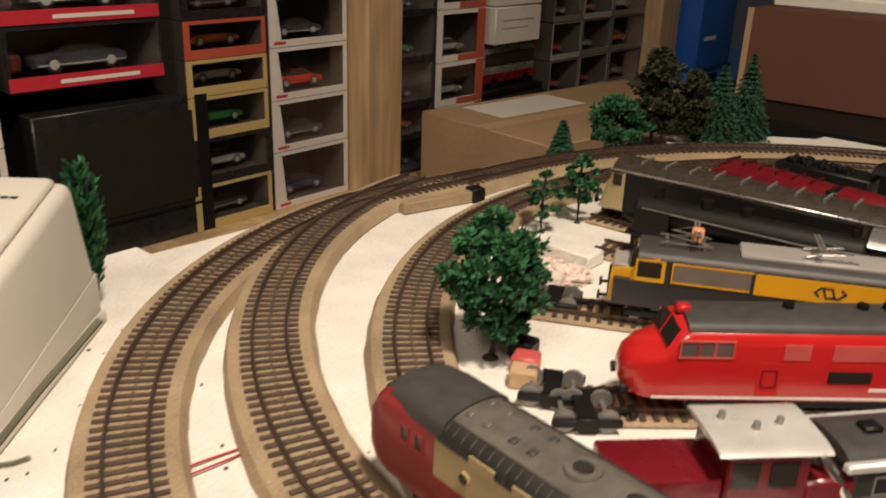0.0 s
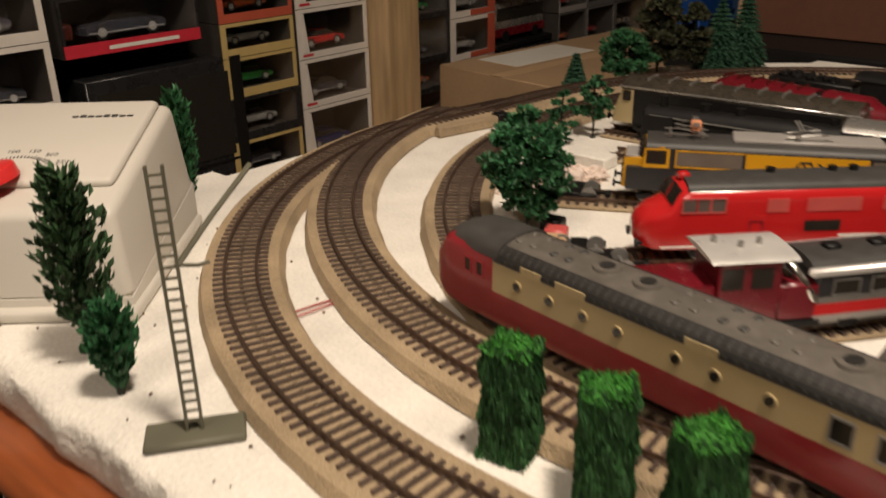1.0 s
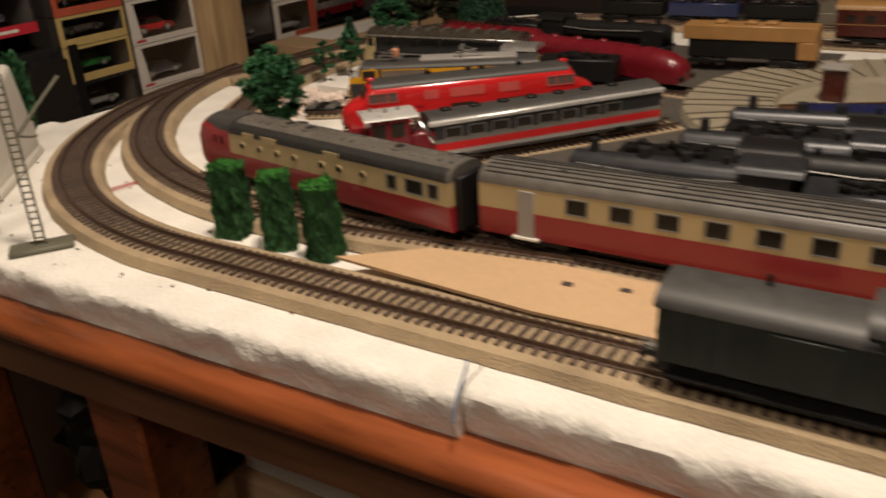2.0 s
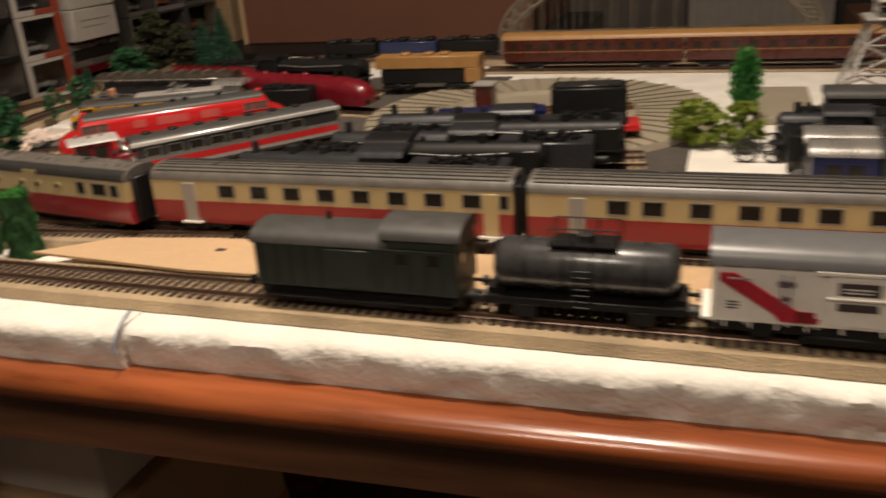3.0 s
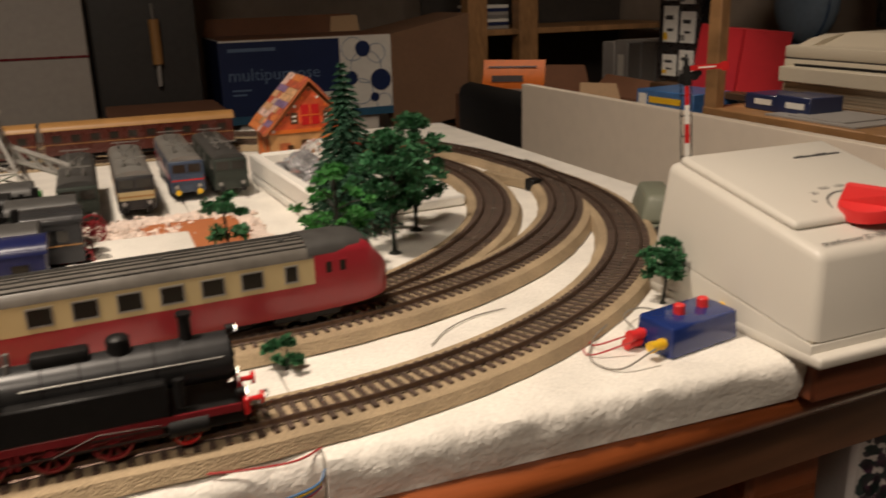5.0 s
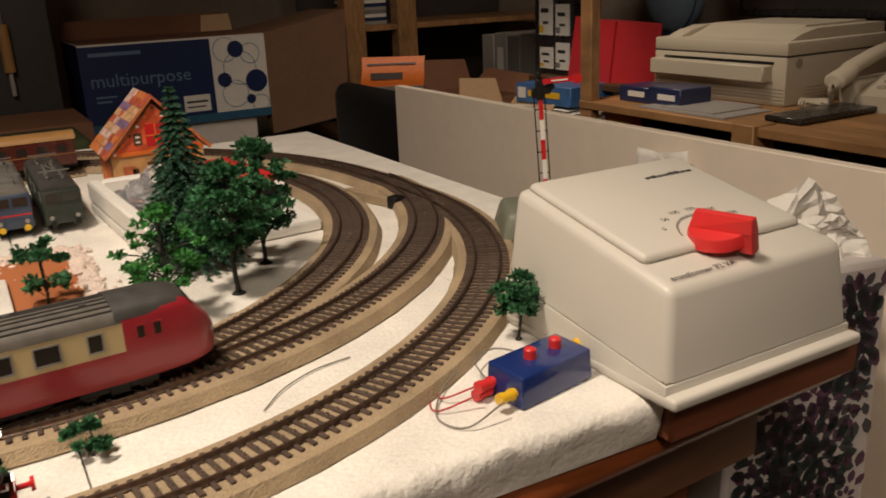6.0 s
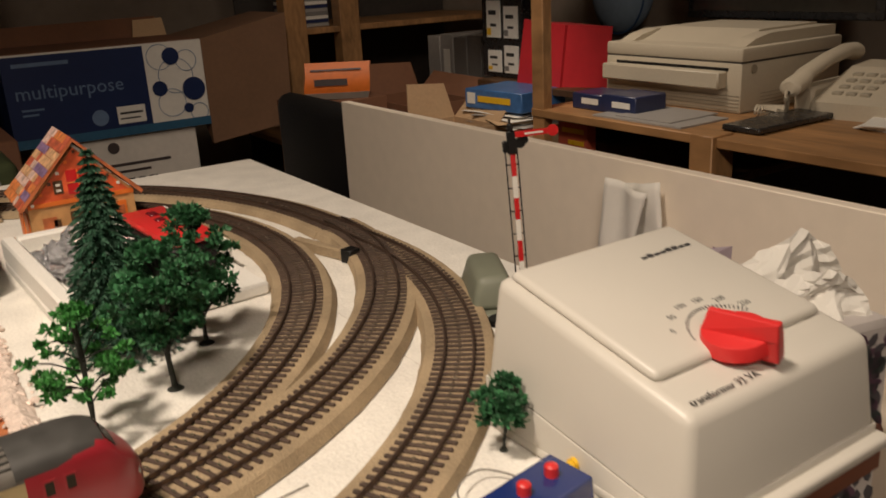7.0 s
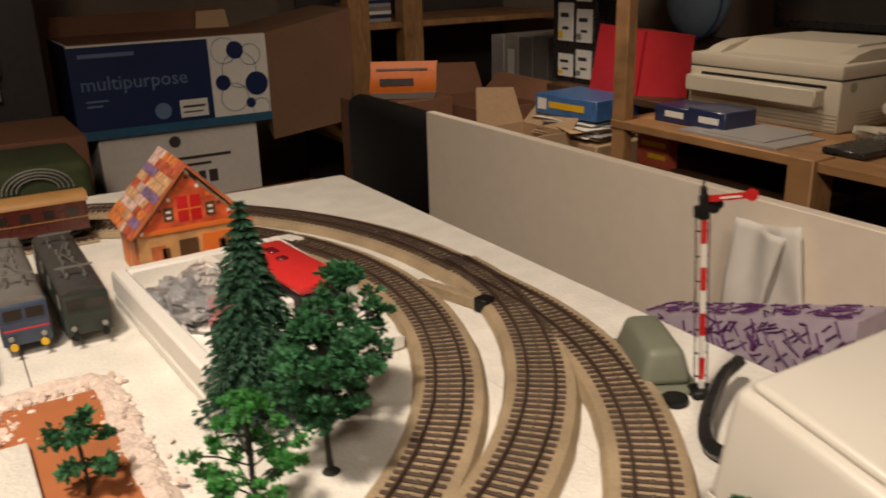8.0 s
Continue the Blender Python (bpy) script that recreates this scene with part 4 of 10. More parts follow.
def brake_van(m, label):
    t = thing("goods_guard_van", label, "goods wagon", m)
    L, w = 0.0560, 0.0155
    part("body", bx(B(), -L, L, -w, w, 0.0110, 0.0350, 0.0005), DGREEN, t)
    part("roof", along_x(B(), roof_prof(w * 1.05, 0.0348, 0.0425, 13), -L - 0.0015, L - 0.036), ROOFDARK, t)
    part("cupola", bx(B(), L - 0.038, L + 0.0005, -w * 0.98, w * 0.98, 0.0350, 0.0405, 0.0006), DGREEN, t)
    part("cupola_roof", along_x(B(), roof_prof(w * 1.06, 0.0402, 0.0482, 13), L - 0.040, L + 0.0022), ROOFDARK, t)
    for s in (1, -1):
        for k in range(14):
            x = -L + 0.004 + k * 0.0083
            part("stanchion", bx(B(), x - 0.0004, x + 0.0004, s * w, s * (w + 0.0006), 0.0115, 0.0348), DGREEN, t, smooth=False)
        part("sliding_door", bx(B(), -0.014, 0.010, s * w, s * (w + 0.0011), 0.0125, 0.0335, 0.0003), DGREEN, t)
        rows_of_windows(t, (L - 0.028, L - 0.012), 0.0300, 0.006, 0.006, s, w, frame=DGREEN)
        part("footboard", bx(B(), -L + 0.004, L - 0.004, s * 0.0130, s * 0.0165, 0.0050, 0.0058), BLACK, t)
    part("underframe", bx(B(), -L, L, -0.0130, 0.0130, 0.0050, 0.0110, 0.0005), BLACK, t)
    # same added black block, darkening the space under the floor
    part("battery_box", bx(B(), -0.024, 0.024, -0.0134, 0.0134, 0.0012, 0.0052, 0.0006), BLACK, t)
    for e in (1, -1):
        buffers(t, e * (L + 0.001), e, BLACK, 0.0105)
        coupler(t, e * L, e)
        for y in (-0.007, 0.007):
            part("end_window", bx(B(), e * L, e * (L + 0.0006), y - 0.0028, y + 0.0028, 0.0270, 0.0325), GLASS, t)
        part("roof_stovepipe", cyl(B(), (e * 0.02, 0.005, 0.040), (e * 0.02, 0.005, 0.0465), 0.0012, 8), BLACK, t)
    for x in (-0.036, 0.036):
        bm = B()
        for s in (1, -1):
            cyl(bm, (x, s * 0.0076, 0.0055), (x, s * 0.0100, 0.0055), 0.0055, 18)
            bx(bm, x - 0.005, x + 0.005, s * 0.0116, s * 0.0132, 0.003, 0.0098)
        part("wheelset", bm, BLACK, t)
    return t


TX, TY = 0.0695, -0.0778
TRAIN = Matrix.Scale(1.055, 4)
tank_engine(on_track(TX, TY, 0) @ TRAIN, "black model tank locomotive with red wheels and frame")
white_van(on_track(TX - 0.1470, TY, 0) @ TRAIN, "white model van printed with a red digger arm, grey roof")
tank_wagon(on_track(TX - 0.2735, TY + 0.0001, 0) @ TRAIN, "dark grey model tank wagon with ladder and walkway")
brake_van(on_track(TX - 0.3960, TY + 0.0003, 0) @ TRAIN, "dark green-black model guard's van with raised cupola")


PALEGLASS = mat("pale_grey_cab_glass", (0.13, 0.10, 0.09), 0.2, var=0.2, coat=0.3)
SILVERWHITE = mat("bright_silver_paint", (0.74, 0.72, 0.69), 0.3, metal=0.4, var=0.12)
LOUVRE = mat("brown_grey_louvres", (0.17, 0.14, 0.115), 0.5, var=0.15)
CHROME = mat("polished_chrome", (0.72, 0.70, 0.66), 0.12, metal=0.95, var=0.04)
COPPERLIT = mat("orange_enamel", (0.85, 0.35, 0.18), 0.3, var=0.05)
PINKRED = mat("faded_red_grille", (0.58, 0.10, 0.09), 0.4, var=0.1)
STONEDARK = mat("dark_yard_plate", (0.07, 0.06, 0.05), 0.8, var=0.3, grain=120)
IRON = mat("iron_grey_paint", (0.032, 0.033, 0.037), 0.36, metal=0.3, var=0.25, grain=150)
STUBRAIL = mat("dull_beige_rail", (0.17, 0.145, 0.105), 0.5, metal=0.3, var=0.15)
STONEGREY = mat("grey_beige_plastic", (0.30, 0.26, 0.19), 0.6, var=0.12, grain=120)

# ---- parked locomotives and coaches ----
FZ = 0.0065


def siding(x, y, yaw, length, label="short grey-brown siding track lying on the foam"):
    """A bare length of track under a parked vehicle."""
    t = thing("siding_track", label, "track", pose(x, y, 0.0003, 0, 0, yaw), group="sidings")
    h = length / 2
    part("bed", bx(B(), -h, h, -0.017, 0.017, 0, 0.0026, 0.0008), CORK, t, smooth=False)
    bm = B()
    for k in range(int(length / 0.0064)):
        u = -h + 0.003 + k * 0.0064
        bx(bm, u - 0.0013, u + 0.0013, -0.0152, 0.0152, 0.0026, 0.0040)
    tagged(part("sleepers_joined", bm, TIE, t, smooth=False), kind="stuff")
    for s in (1, -1):
        part("rail", bx(B(), -h, h, s * 0.0088 - 0.0006, s * 0.0088 + 0.0006, 0.0038, 0.0062), RAIL, t, smooth=False)
    return t


def pantograph(parent, x, z, lit=False, up=0.010, d=1):
    bm = B()
    for s in (1, -1):
        tube(bm, [(x - 0.012 * d, s * 0.006, z), (x + 0.008 * d, s * 0.005, z + up * 0.5), (x - 0.006 * d, s * 0.007, z + up)], 0.0005, 5)
        bx(bm, x - 0.014, x + 0.014, s * 0.007 - 0.0004, s * 0.007 + 0.0004, z - 0.0012, z - 0.0004)
    for k in (-0.0065, -0.0045):
        bx(bm, x + k * d - 0.0006, x + k * d + 0.0006, -0.013, 0.013, z + up, z + up + 0.0007)
    for s in (1, -1):
        cyl(bm, (x + 0.010, s * 0.006, z - 0.003), (x + 0.010, s * 0.006, z), 0.0012, 8)
        cyl(bm, (x - 0.010, s * 0.006, z - 0.003), (x - 0.010, s * 0.006, z), 0.0012, 8)
    part("pantograph", bm, GREYMETAL, parent, "dark metal pantograph")
    return parent


def dutch_electric(m):
    t = thing("electric_locomotive", "yellow and slate-grey model electric locomotive on a siding", "locomotive", m, group="parked locomotives")
    L, w = 0.098, 0.0165
    part("body", bx(B(), -L + 0.026, L - 0.026, -w, w, 0.009, 0.0400, 0.0008), NSGREY, t, "slate-grey body")
    part("roof", along_x(B(), roof_prof(w * 1.0, 0.0395, 0.0445, 11), -L + 0.0165, L - 0.0165), ROOFDARK, t)
    part("roof_panel", bx(B(), -0.028, 0.062, -0.0105, 0.0105, 0.0430, 0.0462, 0.001), LGREY, t, "pale grey roof hatch")
    for s in (1, -1):
        part("yellow_band", bx(B(), -0.020, 0.052, s * (w - 0.0002), s * (w + 0.0004), 0.0265, 0.0385), YELLOW, t, "yellow side band with a dark emblem")
        # two hooked strokes leaning into each other
        bm = B()
        for stroke in ([(-0.0078, 0.0322), (-0.0052, 0.0350), (0.0006, 0.0350), (0.0020, 0.0305)], [(-0.0078, 0.0322), (-0.0058, 0.0302)], [(-0.0036, 0.0338), (-0.0022, 0.0298), (0.0040, 0.0298), (0.0074, 0.0326)], [(0.0074, 0.0326), (0.0052, 0.0346)]):
            for (xa, za), (xb, zb) in zip(stroke, stroke[1:]):
                d = Vector((xb - xa, zb - za)).normalized() * 0.0005
                quad = [(xa - d.x - d.y, za - d.y + d.x), (xb + d.x - d.y, zb + d.y + d.x), (xb + d.x + d.y, zb + d.y - d.x), (xa - d.x + d.y, za - d.y - d.x)]
                loft(bm, [[(0.018 - s * a, s * (w + 0.0003), b) for a, b in quad], [(0.018 - s * a, s * (w + 0.0007), b) for a, b in quad]])
        part("emblem", bm, INK, t)
        for x0, x1 in ((-0.062, -0.022), (0.054, 0.070)):
            g = part("louvre_panel", bx(B(), x0, x1, s * (w - 0.0002), s * (w + 0.0005), 0.0285, 0.0380), LOUVRE, t, "brown-grey louvred panel in a yellow frame")
            part("louvre_frame", bx(bx(bx(B(), x0 - 0.001, x1 + 0.001, s * w, s * (w + 0.0007), 0.0380, 0.0388), x0 - 0.001, x0 - 0.0002, s * w, s * (w + 0.0007), 0.0270, 0.0385), x0, x1, s * w, s * (w + 0.0007), 0.0272, 0.0282), YELLOW if x0 < 0 else NSGREY, g)
        for e in (1, -1):
            part("cab_side", bx(B(), e * 0.0665, e * 0.0825, s * (w - 0.0002), s * (w + 0.0004), 0.0265, 0.0392), YELLOW, t)
            part("cab_window", bx(B(), e * 0.0685, e * 0.0812, s * (w - 0.0002), s * (w + 0.0007), 0.0292, 0.0382), GLASS, t)
    for e in (1, -1):
        part("cab", loft(B(), [[(e * 0.070, -w, 0.012), (e * 0.070, w, 0.012), (e * 0.070, w, 0.0405), (e * 0.070, -w, 0.0405)], [(e * 0.082, -w, 0.012), (e * 0.082, w, 0.012), (e * 0.0810, w * 0.96, 0.0398), (e * 0.0810, -w * 0.96, 0.0398)], [(e * 0.0860, -w * 0.95, 0.012), (e * 0.0860, w * 0.95, 0.012), (e * 0.0835, w * 0.9, 0.0318), (e * 0.0835, -w * 0.9, 0.0318)]]), YELLOW, t, "yellow cab front")
        part("hood", loft(B(), [[(e * 0.083, -w * 0.82, 0.011), (e * 0.083, w * 0.82, 0.011), (e * 0.083, w * 0.8, 0.0320), (e * 0.083, -w * 0.8, 0.0320)], [(e * 0.0960, -w * 0.74, 0.011), (e * 0.0960, w * 0.74, 0.011), (e * 0.0950, w * 0.7, 0.0305), (e * 0.0950, -w * 0.7, 0.0305)]]), YELLOW, t, "yellow bonnet rim")
        part("hood_top", bx(B(), e * 0.0838, e * 0.0945, -w * 0.68, w * 0.68, 0.0308, 0.0326, 0.0005), LGREY, t)
        part("hood_front", bx(B(), e * 0.0945, e * 0.0966, -w * 0.60, w * 0.60, 0.011, 0.0240), NSGREY, t)
        for s in (1, -1):
            part("hood_side", bx(B(), e * 0.0680, e * 0.0935, s * w * 0.76, s * w * 1.018, 0.011, 0.0262), NSGREY, t, "slate-grey bonnet side")
            part("windscreen", bx(B(), e * 0.0828, e * 0.0850, s * 0.0015, s * 0.0125, 0.0330, 0.0400), GLASS, t)
        buffers(t, e * 0.0955, e, BLACK)
        pantograph(t, e * 0.045 - (0.028 if e > 0 else 0.012), 0.0475, up=0.006, d=e)
        bogie(t, e * 0.060, 0.027, 0.040)
    part("insulator", bx(B(), -0.0545, -0.0480, -0.003, 0.003, 0.0465, 0.0545, 0.0008), COPPERLIT, t, "bright orange-white roof block")
    part("underframe", bx(B(), -0.035, 0.035, -0.014, 0.014, 0.004, 0.009, 0.001), BLACK, t)
    return t


def red_diesel(m):
    t = thing("diesel_locomotive", "glossy red model diesel locomotive with grey roof", "locomotive", m, group="parked locomotives")
    w = 0.0170
    L = 0.1110
    rings = []
    for u, sw, top, low in ((-L, 0.35, 0.023, 0.013), (-L + 0.003, 0.62, 0.0275, 0.010), (-L + 0.009, 0.86, 0.0312, 0.009), (-L + 0.017, 0.96, 0.0340, 0.009), (-L + 0.022, 0.98, 0.0440, 0.009), (-L + 0.028, 1.0, 0.0465, 0.009), (L - 0.028, 1.0, 0.0465, 0.009), (L - 0.022, 0.98, 0.0440, 0.009), (L - 0.017, 0.96, 0.0340, 0.009), (L - 0.009, 0.86, 0.0312, 0.009), (L - 0.003, 0.62, 0.0275, 0.010), (L, 0.35, 0.023, 0.013)):
        z0 = top - 0.010 if top > 0.040 else top - 0.006
        ring = [(u, w * sw * 0.93, low), (u, w * sw, low + 0.004)]
        ring += [(u, w * sw * math.cos(math.pi * i / 10), z0 + (top - z0) * math.sin(math.pi * i / 10) ** 0.75) for i in range(11)]
        ring += [(u, -w * sw, low + 0.004), (u, -w * sw * 0.93, low)]
        rings.append(ring)
    part("body", loft(B(), rings), RED, t, "glossy red rounded body")
    part("roof", along_x(B(), roof_prof(w * 0.86, 0.0425, 0.0476, 11), -L + 0.026, L - 0.026), ROOFDARK, t, "dark grey roof")
    part("cream_line", bx(bx(B(), -L + 0.012, L - 0.012, -w * 1.012, -w * 1.002, 0.0105, 0.0118), -L + 0.012, L - 0.012, w * 1.002, w * 1.012, 0.0105, 0.0118), PAPER, t, "thin pale line along the skirt")
    for s in (1, -1):
        rows_of_windows(t, (-L + 0.0300, L - 0.0300), 0.0352, 0.0146, 0.0072, s, w * 1.0, glass=PALEGLASS, frame=PINKRED)
        rows_of_windows(t, (-L + 0.0422, L - 0.0422), 0.0352, 0.0074, 0.0072, s, w * 1.0, glass=PALEGLASS, frame=PINKRED)
        for x in (-L + 0.0305, L - 0.0305):
            part("window_bar", bx(B(), x - 0.0003, x + 0.0003, s * w, s * (w + 0.0006), 0.0318, 0.0386), RED, t, smooth=False)
        rows_of_windows(t, (-0.0470,), 0.0210, 0.0060, 0.0075, s, w * 1.0, glass=PINKRED, frame=DRED)
        for x0, x1 in ((-0.042, -0.030), (-0.020, 0.010), (0.022, 0.040)):
            part("vent_panel", bx(B(), x0, x1, s * w * 0.998, s * (w * 1.0 + 0.0004), 0.0305, 0.0382), PINKRED, t, "paler red grille panel")
        for x0 in (-0.020, 0.030):
            part("side_window", bx(B(), x0, x0 + 0.020, s * w * 0.998, s * (w + 0.0004), 0.0190, 0.0250), GLASS, t)
        part("door_line", bx(B(), -0.052, -0.042, s * w * 0.998, s * (w + 0.0003), 0.0120, 0.0290), RED, t)
        part("bar_text", bx(B(), 0.000, 0.022, s * w * 0.998, s * (w + 0.0003), 0.0150, 0.0165), PAPER, t)
    for e in (1, -1):
        for s in (1, -1):
            part("windscreen", loft(B(), [[(e * (L - 0.0185), s * 0.0012, 0.0350), (e * (L - 0.0185), s * 0.0130, 0.0345), (e * (L - 0.0230), s * 0.0122, 0.0425), (e * (L - 0.0230), s * 0.0012, 0.0440)], [(e * (L - 0.0175), s * 0.0012, 0.0355), (e * (L - 0.0175), s * 0.0130, 0.0350), (e * (L - 0.0218), s * 0.0122, 0.0430), (e * (L - 0.0218), s * 0.0012, 0.0446)]]), GLASS, t)
        part("top_lamp", bx(B(), e * (L - 0.0300), e * (L - 0.0235), -0.003, 0.003, 0.0455, 0.0495, 0.001), RED, t)
        bogie(t, e * 0.058, 0.027, 0.034)
        buffers(t, e * (L - 0.006), e, BLACK, 0.0115)
    for x in (-0.035, 0.0, 0.012, 0.045):
        part("roof_exhaust", cyl(B(), (x, 0.002, 0.0470), (x, 0.002, 0.0500), 0.0026, 12), BLACK, t)
    part("underframe", bx(B(), -0.03, 0.03, -0.013, 0.013, 0.003, 0.009, 0.001), BLACK, t)
    return t


def silver_railcar(m, length=0.234):
    t = thing("silver_railcar", "silver model railcar with red stripe and bulbous chrome nose", "railcar", m, group="parked locomotives")
    L, w = length / 2, 0.0162
    part("body", bx(B(), -L + 0.03, L - 0.008, -w, w, 0.008, 0.0375, 0.001), NSGREY, t, "dark window band")
    for s in (1, -1):
        part("red_stripe", bx(B(), -L + 0.030, L - 0.009, s * (w - 0.0002), s * (w + 0.0005), 0.0125, 0.0195), RED, t, "red side stripe")
        part("silver_eave", bx(B(), -L + 0.026, L - 0.006, s * (w - 0.0030), s * (w + 0.0012), 0.0365, 0.0412, 0.001), SILVERWHITE, t, "bright silver eaves")
        part("lower_panel", bx(B(), -L + 0.030, L - 0.009, s * (w - 0.0002), s * (w + 0.0004), 0.0085, 0.0124), LGREY, t, "light grey lower panel")
        part("waist_panel", bx(B(), -L + 0.030, L - 0.009, s * (w - 0.0002), s * (w + 0.0003), 0.0196, 0.0235), GREYMETAL, t)
        rows_of_windows(t, [-L + 0.045 + 0.0195 * i for i in range(int((length - 0.06) / 0.0195))], 0.0290, 0.0125, 0.0085, s, w, frame=GREYMETAL)
    part("roof", along_x(B(), roof_prof(w * 0.92, 0.0385, 0.0455, 11), -L + 0.028, L - 0.008), ROOFDARK, t, "dark ribbed roof")
    bm = B()
    for k in range(7):
        x = -L + 0.045 + k * 0.024
        bx(bm, x - 0.004, x + 0.004, -0.0035, 0.0035, 0.0445, 0.0480, 0.001)
    part("roof_vent", bm, BLACK, t)
    part("nose", ball(B(), (-L + 0.028, 0, 0.021), 0.0155, 1.55, 1.02, 0.86, 24), CHROME, t, "polished bulbous nose")
    bm = B()
    rings = []
    for k in range(15):
        a = math.pi * k / 14
        c = Vector((-L + 0.030 - 0.010 * math.sin(a), w * 0.95 * math.cos(a), 0.022 + 0.021 * math.sin(a)))
        rings.append([c + Vector((0.0026 * math.cos(b), 0.0022 * math.sin(b) * math.cos(a), 0.0022 * math.sin(b) * math.sin(a) + 0)) for b in [2 * math.pi * i / 10 for i in range(10)]])
    part("chrome_arch", loft(bm, rings), CHROME, t, "chrome hoop round the windscreen")
    part("end_cap", ball(B(), (L - 0.010, 0, 0.026), 0.0135, 0.8, 1.15, 0.95, 18), SILVER, t)
    bogie(t, -L + 0.05)
    bogie(t, L - 0.045)
    part("skirt", bx(B(), -L + 0.03, L - 0.01, -w * 0.9, w * 0.9, 0.0045, 0.0082, 0.0006), GREYMETAL, t)
    return t


def shunter(m):
    t = thing("small_shunter", "small wine-red model shunter with a silver cab roof", "locomotive", m, group="parked locomotives")
    part("hood", bx(B(), -0.050, -0.010, -0.0135, 0.0135, 0.008, 0.0290, 0.0015, 2), DRED, t, "wine-red engine bonnet")
    part("cab", bx(B(), -0.010, 0.020, -0.0150, 0.0150, 0.008, 0.0410, 0.001), DRED, t)
    for s in (1, -1):
        for x in (-0.004, 0.010):
            part("window", bx(B(), x - 0.0045, x + 0.0055, s * 0.0148, s * 0.0154, 0.0270, 0.0370), GLASS, t)
    part("cab_roof", along_x(B(), roof_prof(0.0168, 0.0405, 0.0428, 9), -0.0145, 0.0265), SILVERWHITE, t, "silver cab roof")
    bm = B()
    for x in (-0.006, 0.004, 0.014):
        cyl(bm, (x, 0.006 * math.sin(x * 900), 0.0415), (x, 0.006 * math.sin(x * 900), 0.0455), 0.0014, 8)
    part("roof_fitting", bm, GREYMETAL, t)
    part("rear_hood", bx(B(), 0.020, 0.040, -0.0135, 0.0135, 0.008, 0.0270, 0.0015), DRED, t)
    part("underframe", bx(B(), -0.052, 0.042, -0.0140, 0.0140, 0.0045, 0.0085, 0.0006), BLACK, t)
    bogie(t, -0.022, 0.024, 0.030)
    return t


def tender_engine(m, label, body=BLACK, accent=BLACK, length=0.24, roof=None):
    """Boiler, cab and tender of a dark express engine."""
    t = thing("steam_engine_with_tender", label, "locomotive", m, group="parked locomotives")
    h = length / 2
    x1 = h
    x0 = -h + 0.088
    zc, r = 0.0300, 0.0098
    part("boiler", cyl(B(), (x0 + 0.02, 0, zc), (x1 - 0.006, 0, zc), r, 24), body, t)
    part("smokebox_door", cyl(B(), (x1 - 0.006, 0, zc), (x1 - 0.003, 0, zc), r * 0.9, 20, r * 0.6), accent, t)
    part("running_plate", bx(B(), x0, x1 - 0.002, -0.0150, 0.0150, 0.0160, 0.0178, 0.0004), accent, t)
    part("cab", bx(B(), x0 - 0.004, x0 + 0.024, -0.0150, 0.0150, 0.0150, 0.0400, 0.0008), body, t)
    part("cab_roof", along_x(B(), roof_prof(0.0160, 0.0398, 0.0455, 9), x0 - 0.010, x0 + 0.026), roof or body, t)
    for kind, x, hh, rr in (("chimney", x1 - 0.018, 0.0080, 0.0032), ("dome", x1 - 0.050, 0.0050, 0.0046), ("sand_dome", x1 - 0.075, 0.0045, 0.0040), ("whistle", x0 + 0.034, 0.004, 0.002)):
        part(kind, cyl(B(), (x, 0, zc + r * 0.85), (x, 0, zc + r + hh), rr, 14, rr * 0.9), body, t)
    for s in (1, -1):
        part("smoke_deflector", bx(B(), x1 - 0.030, x1 - 0.006, s * 0.0138, s * 0.0146, 0.0178, 0.0350, 0.0003), accent, t)
        for k in range(3):
            spoked_wheel(t, x0 + 0.038 + 0.0215 * k, s, 0.0098, DRED2 if body is BLACK else accent)
        part("piping", tube(B(), [(x0 + 0.02, s * 0.0105, zc + 0.003), (x0 + 0.06, s * 0.0108, zc + 0.001), (x1 - 0.01, s * 0.0105, zc + 0.004)], 0.0006, 5), GREYMETAL, t)
        part("cylinder", cyl(B(), (x1 - 0.034, s * 0.0130, 0.0095), (x1 - 0.016, s * 0.0130, 0.0095), 0.0042, 14), accent, t)
    td = -h + 0.040
    part("tender_body", bx(B(), -h + 0.002, -h + 0.078, -0.0148, 0.0148, 0.0120, 0.0330, 0.0012), body, t)
    bm = B()
    for k in range(40):
        ball(bm, (-h + 0.01 + random.random() * 0.05, random.uniform(-0.010, 0.010), 0.0325 + random.random() * 0.003), 0.0028, seg=6)
    tagged(part("coal_load", bm, BLACK, t), kind="stuff")
    bogie(t, -h + 0.020, 0.026, 0.022)
    bogie(t, -h + 0.060, 0.026, 0.022)
    part("frame", bx(B(), x0, x1 - 0.004, -0.0085, 0.0085, 0.006, 0.0162, 0.0005), accent, t)
    return t


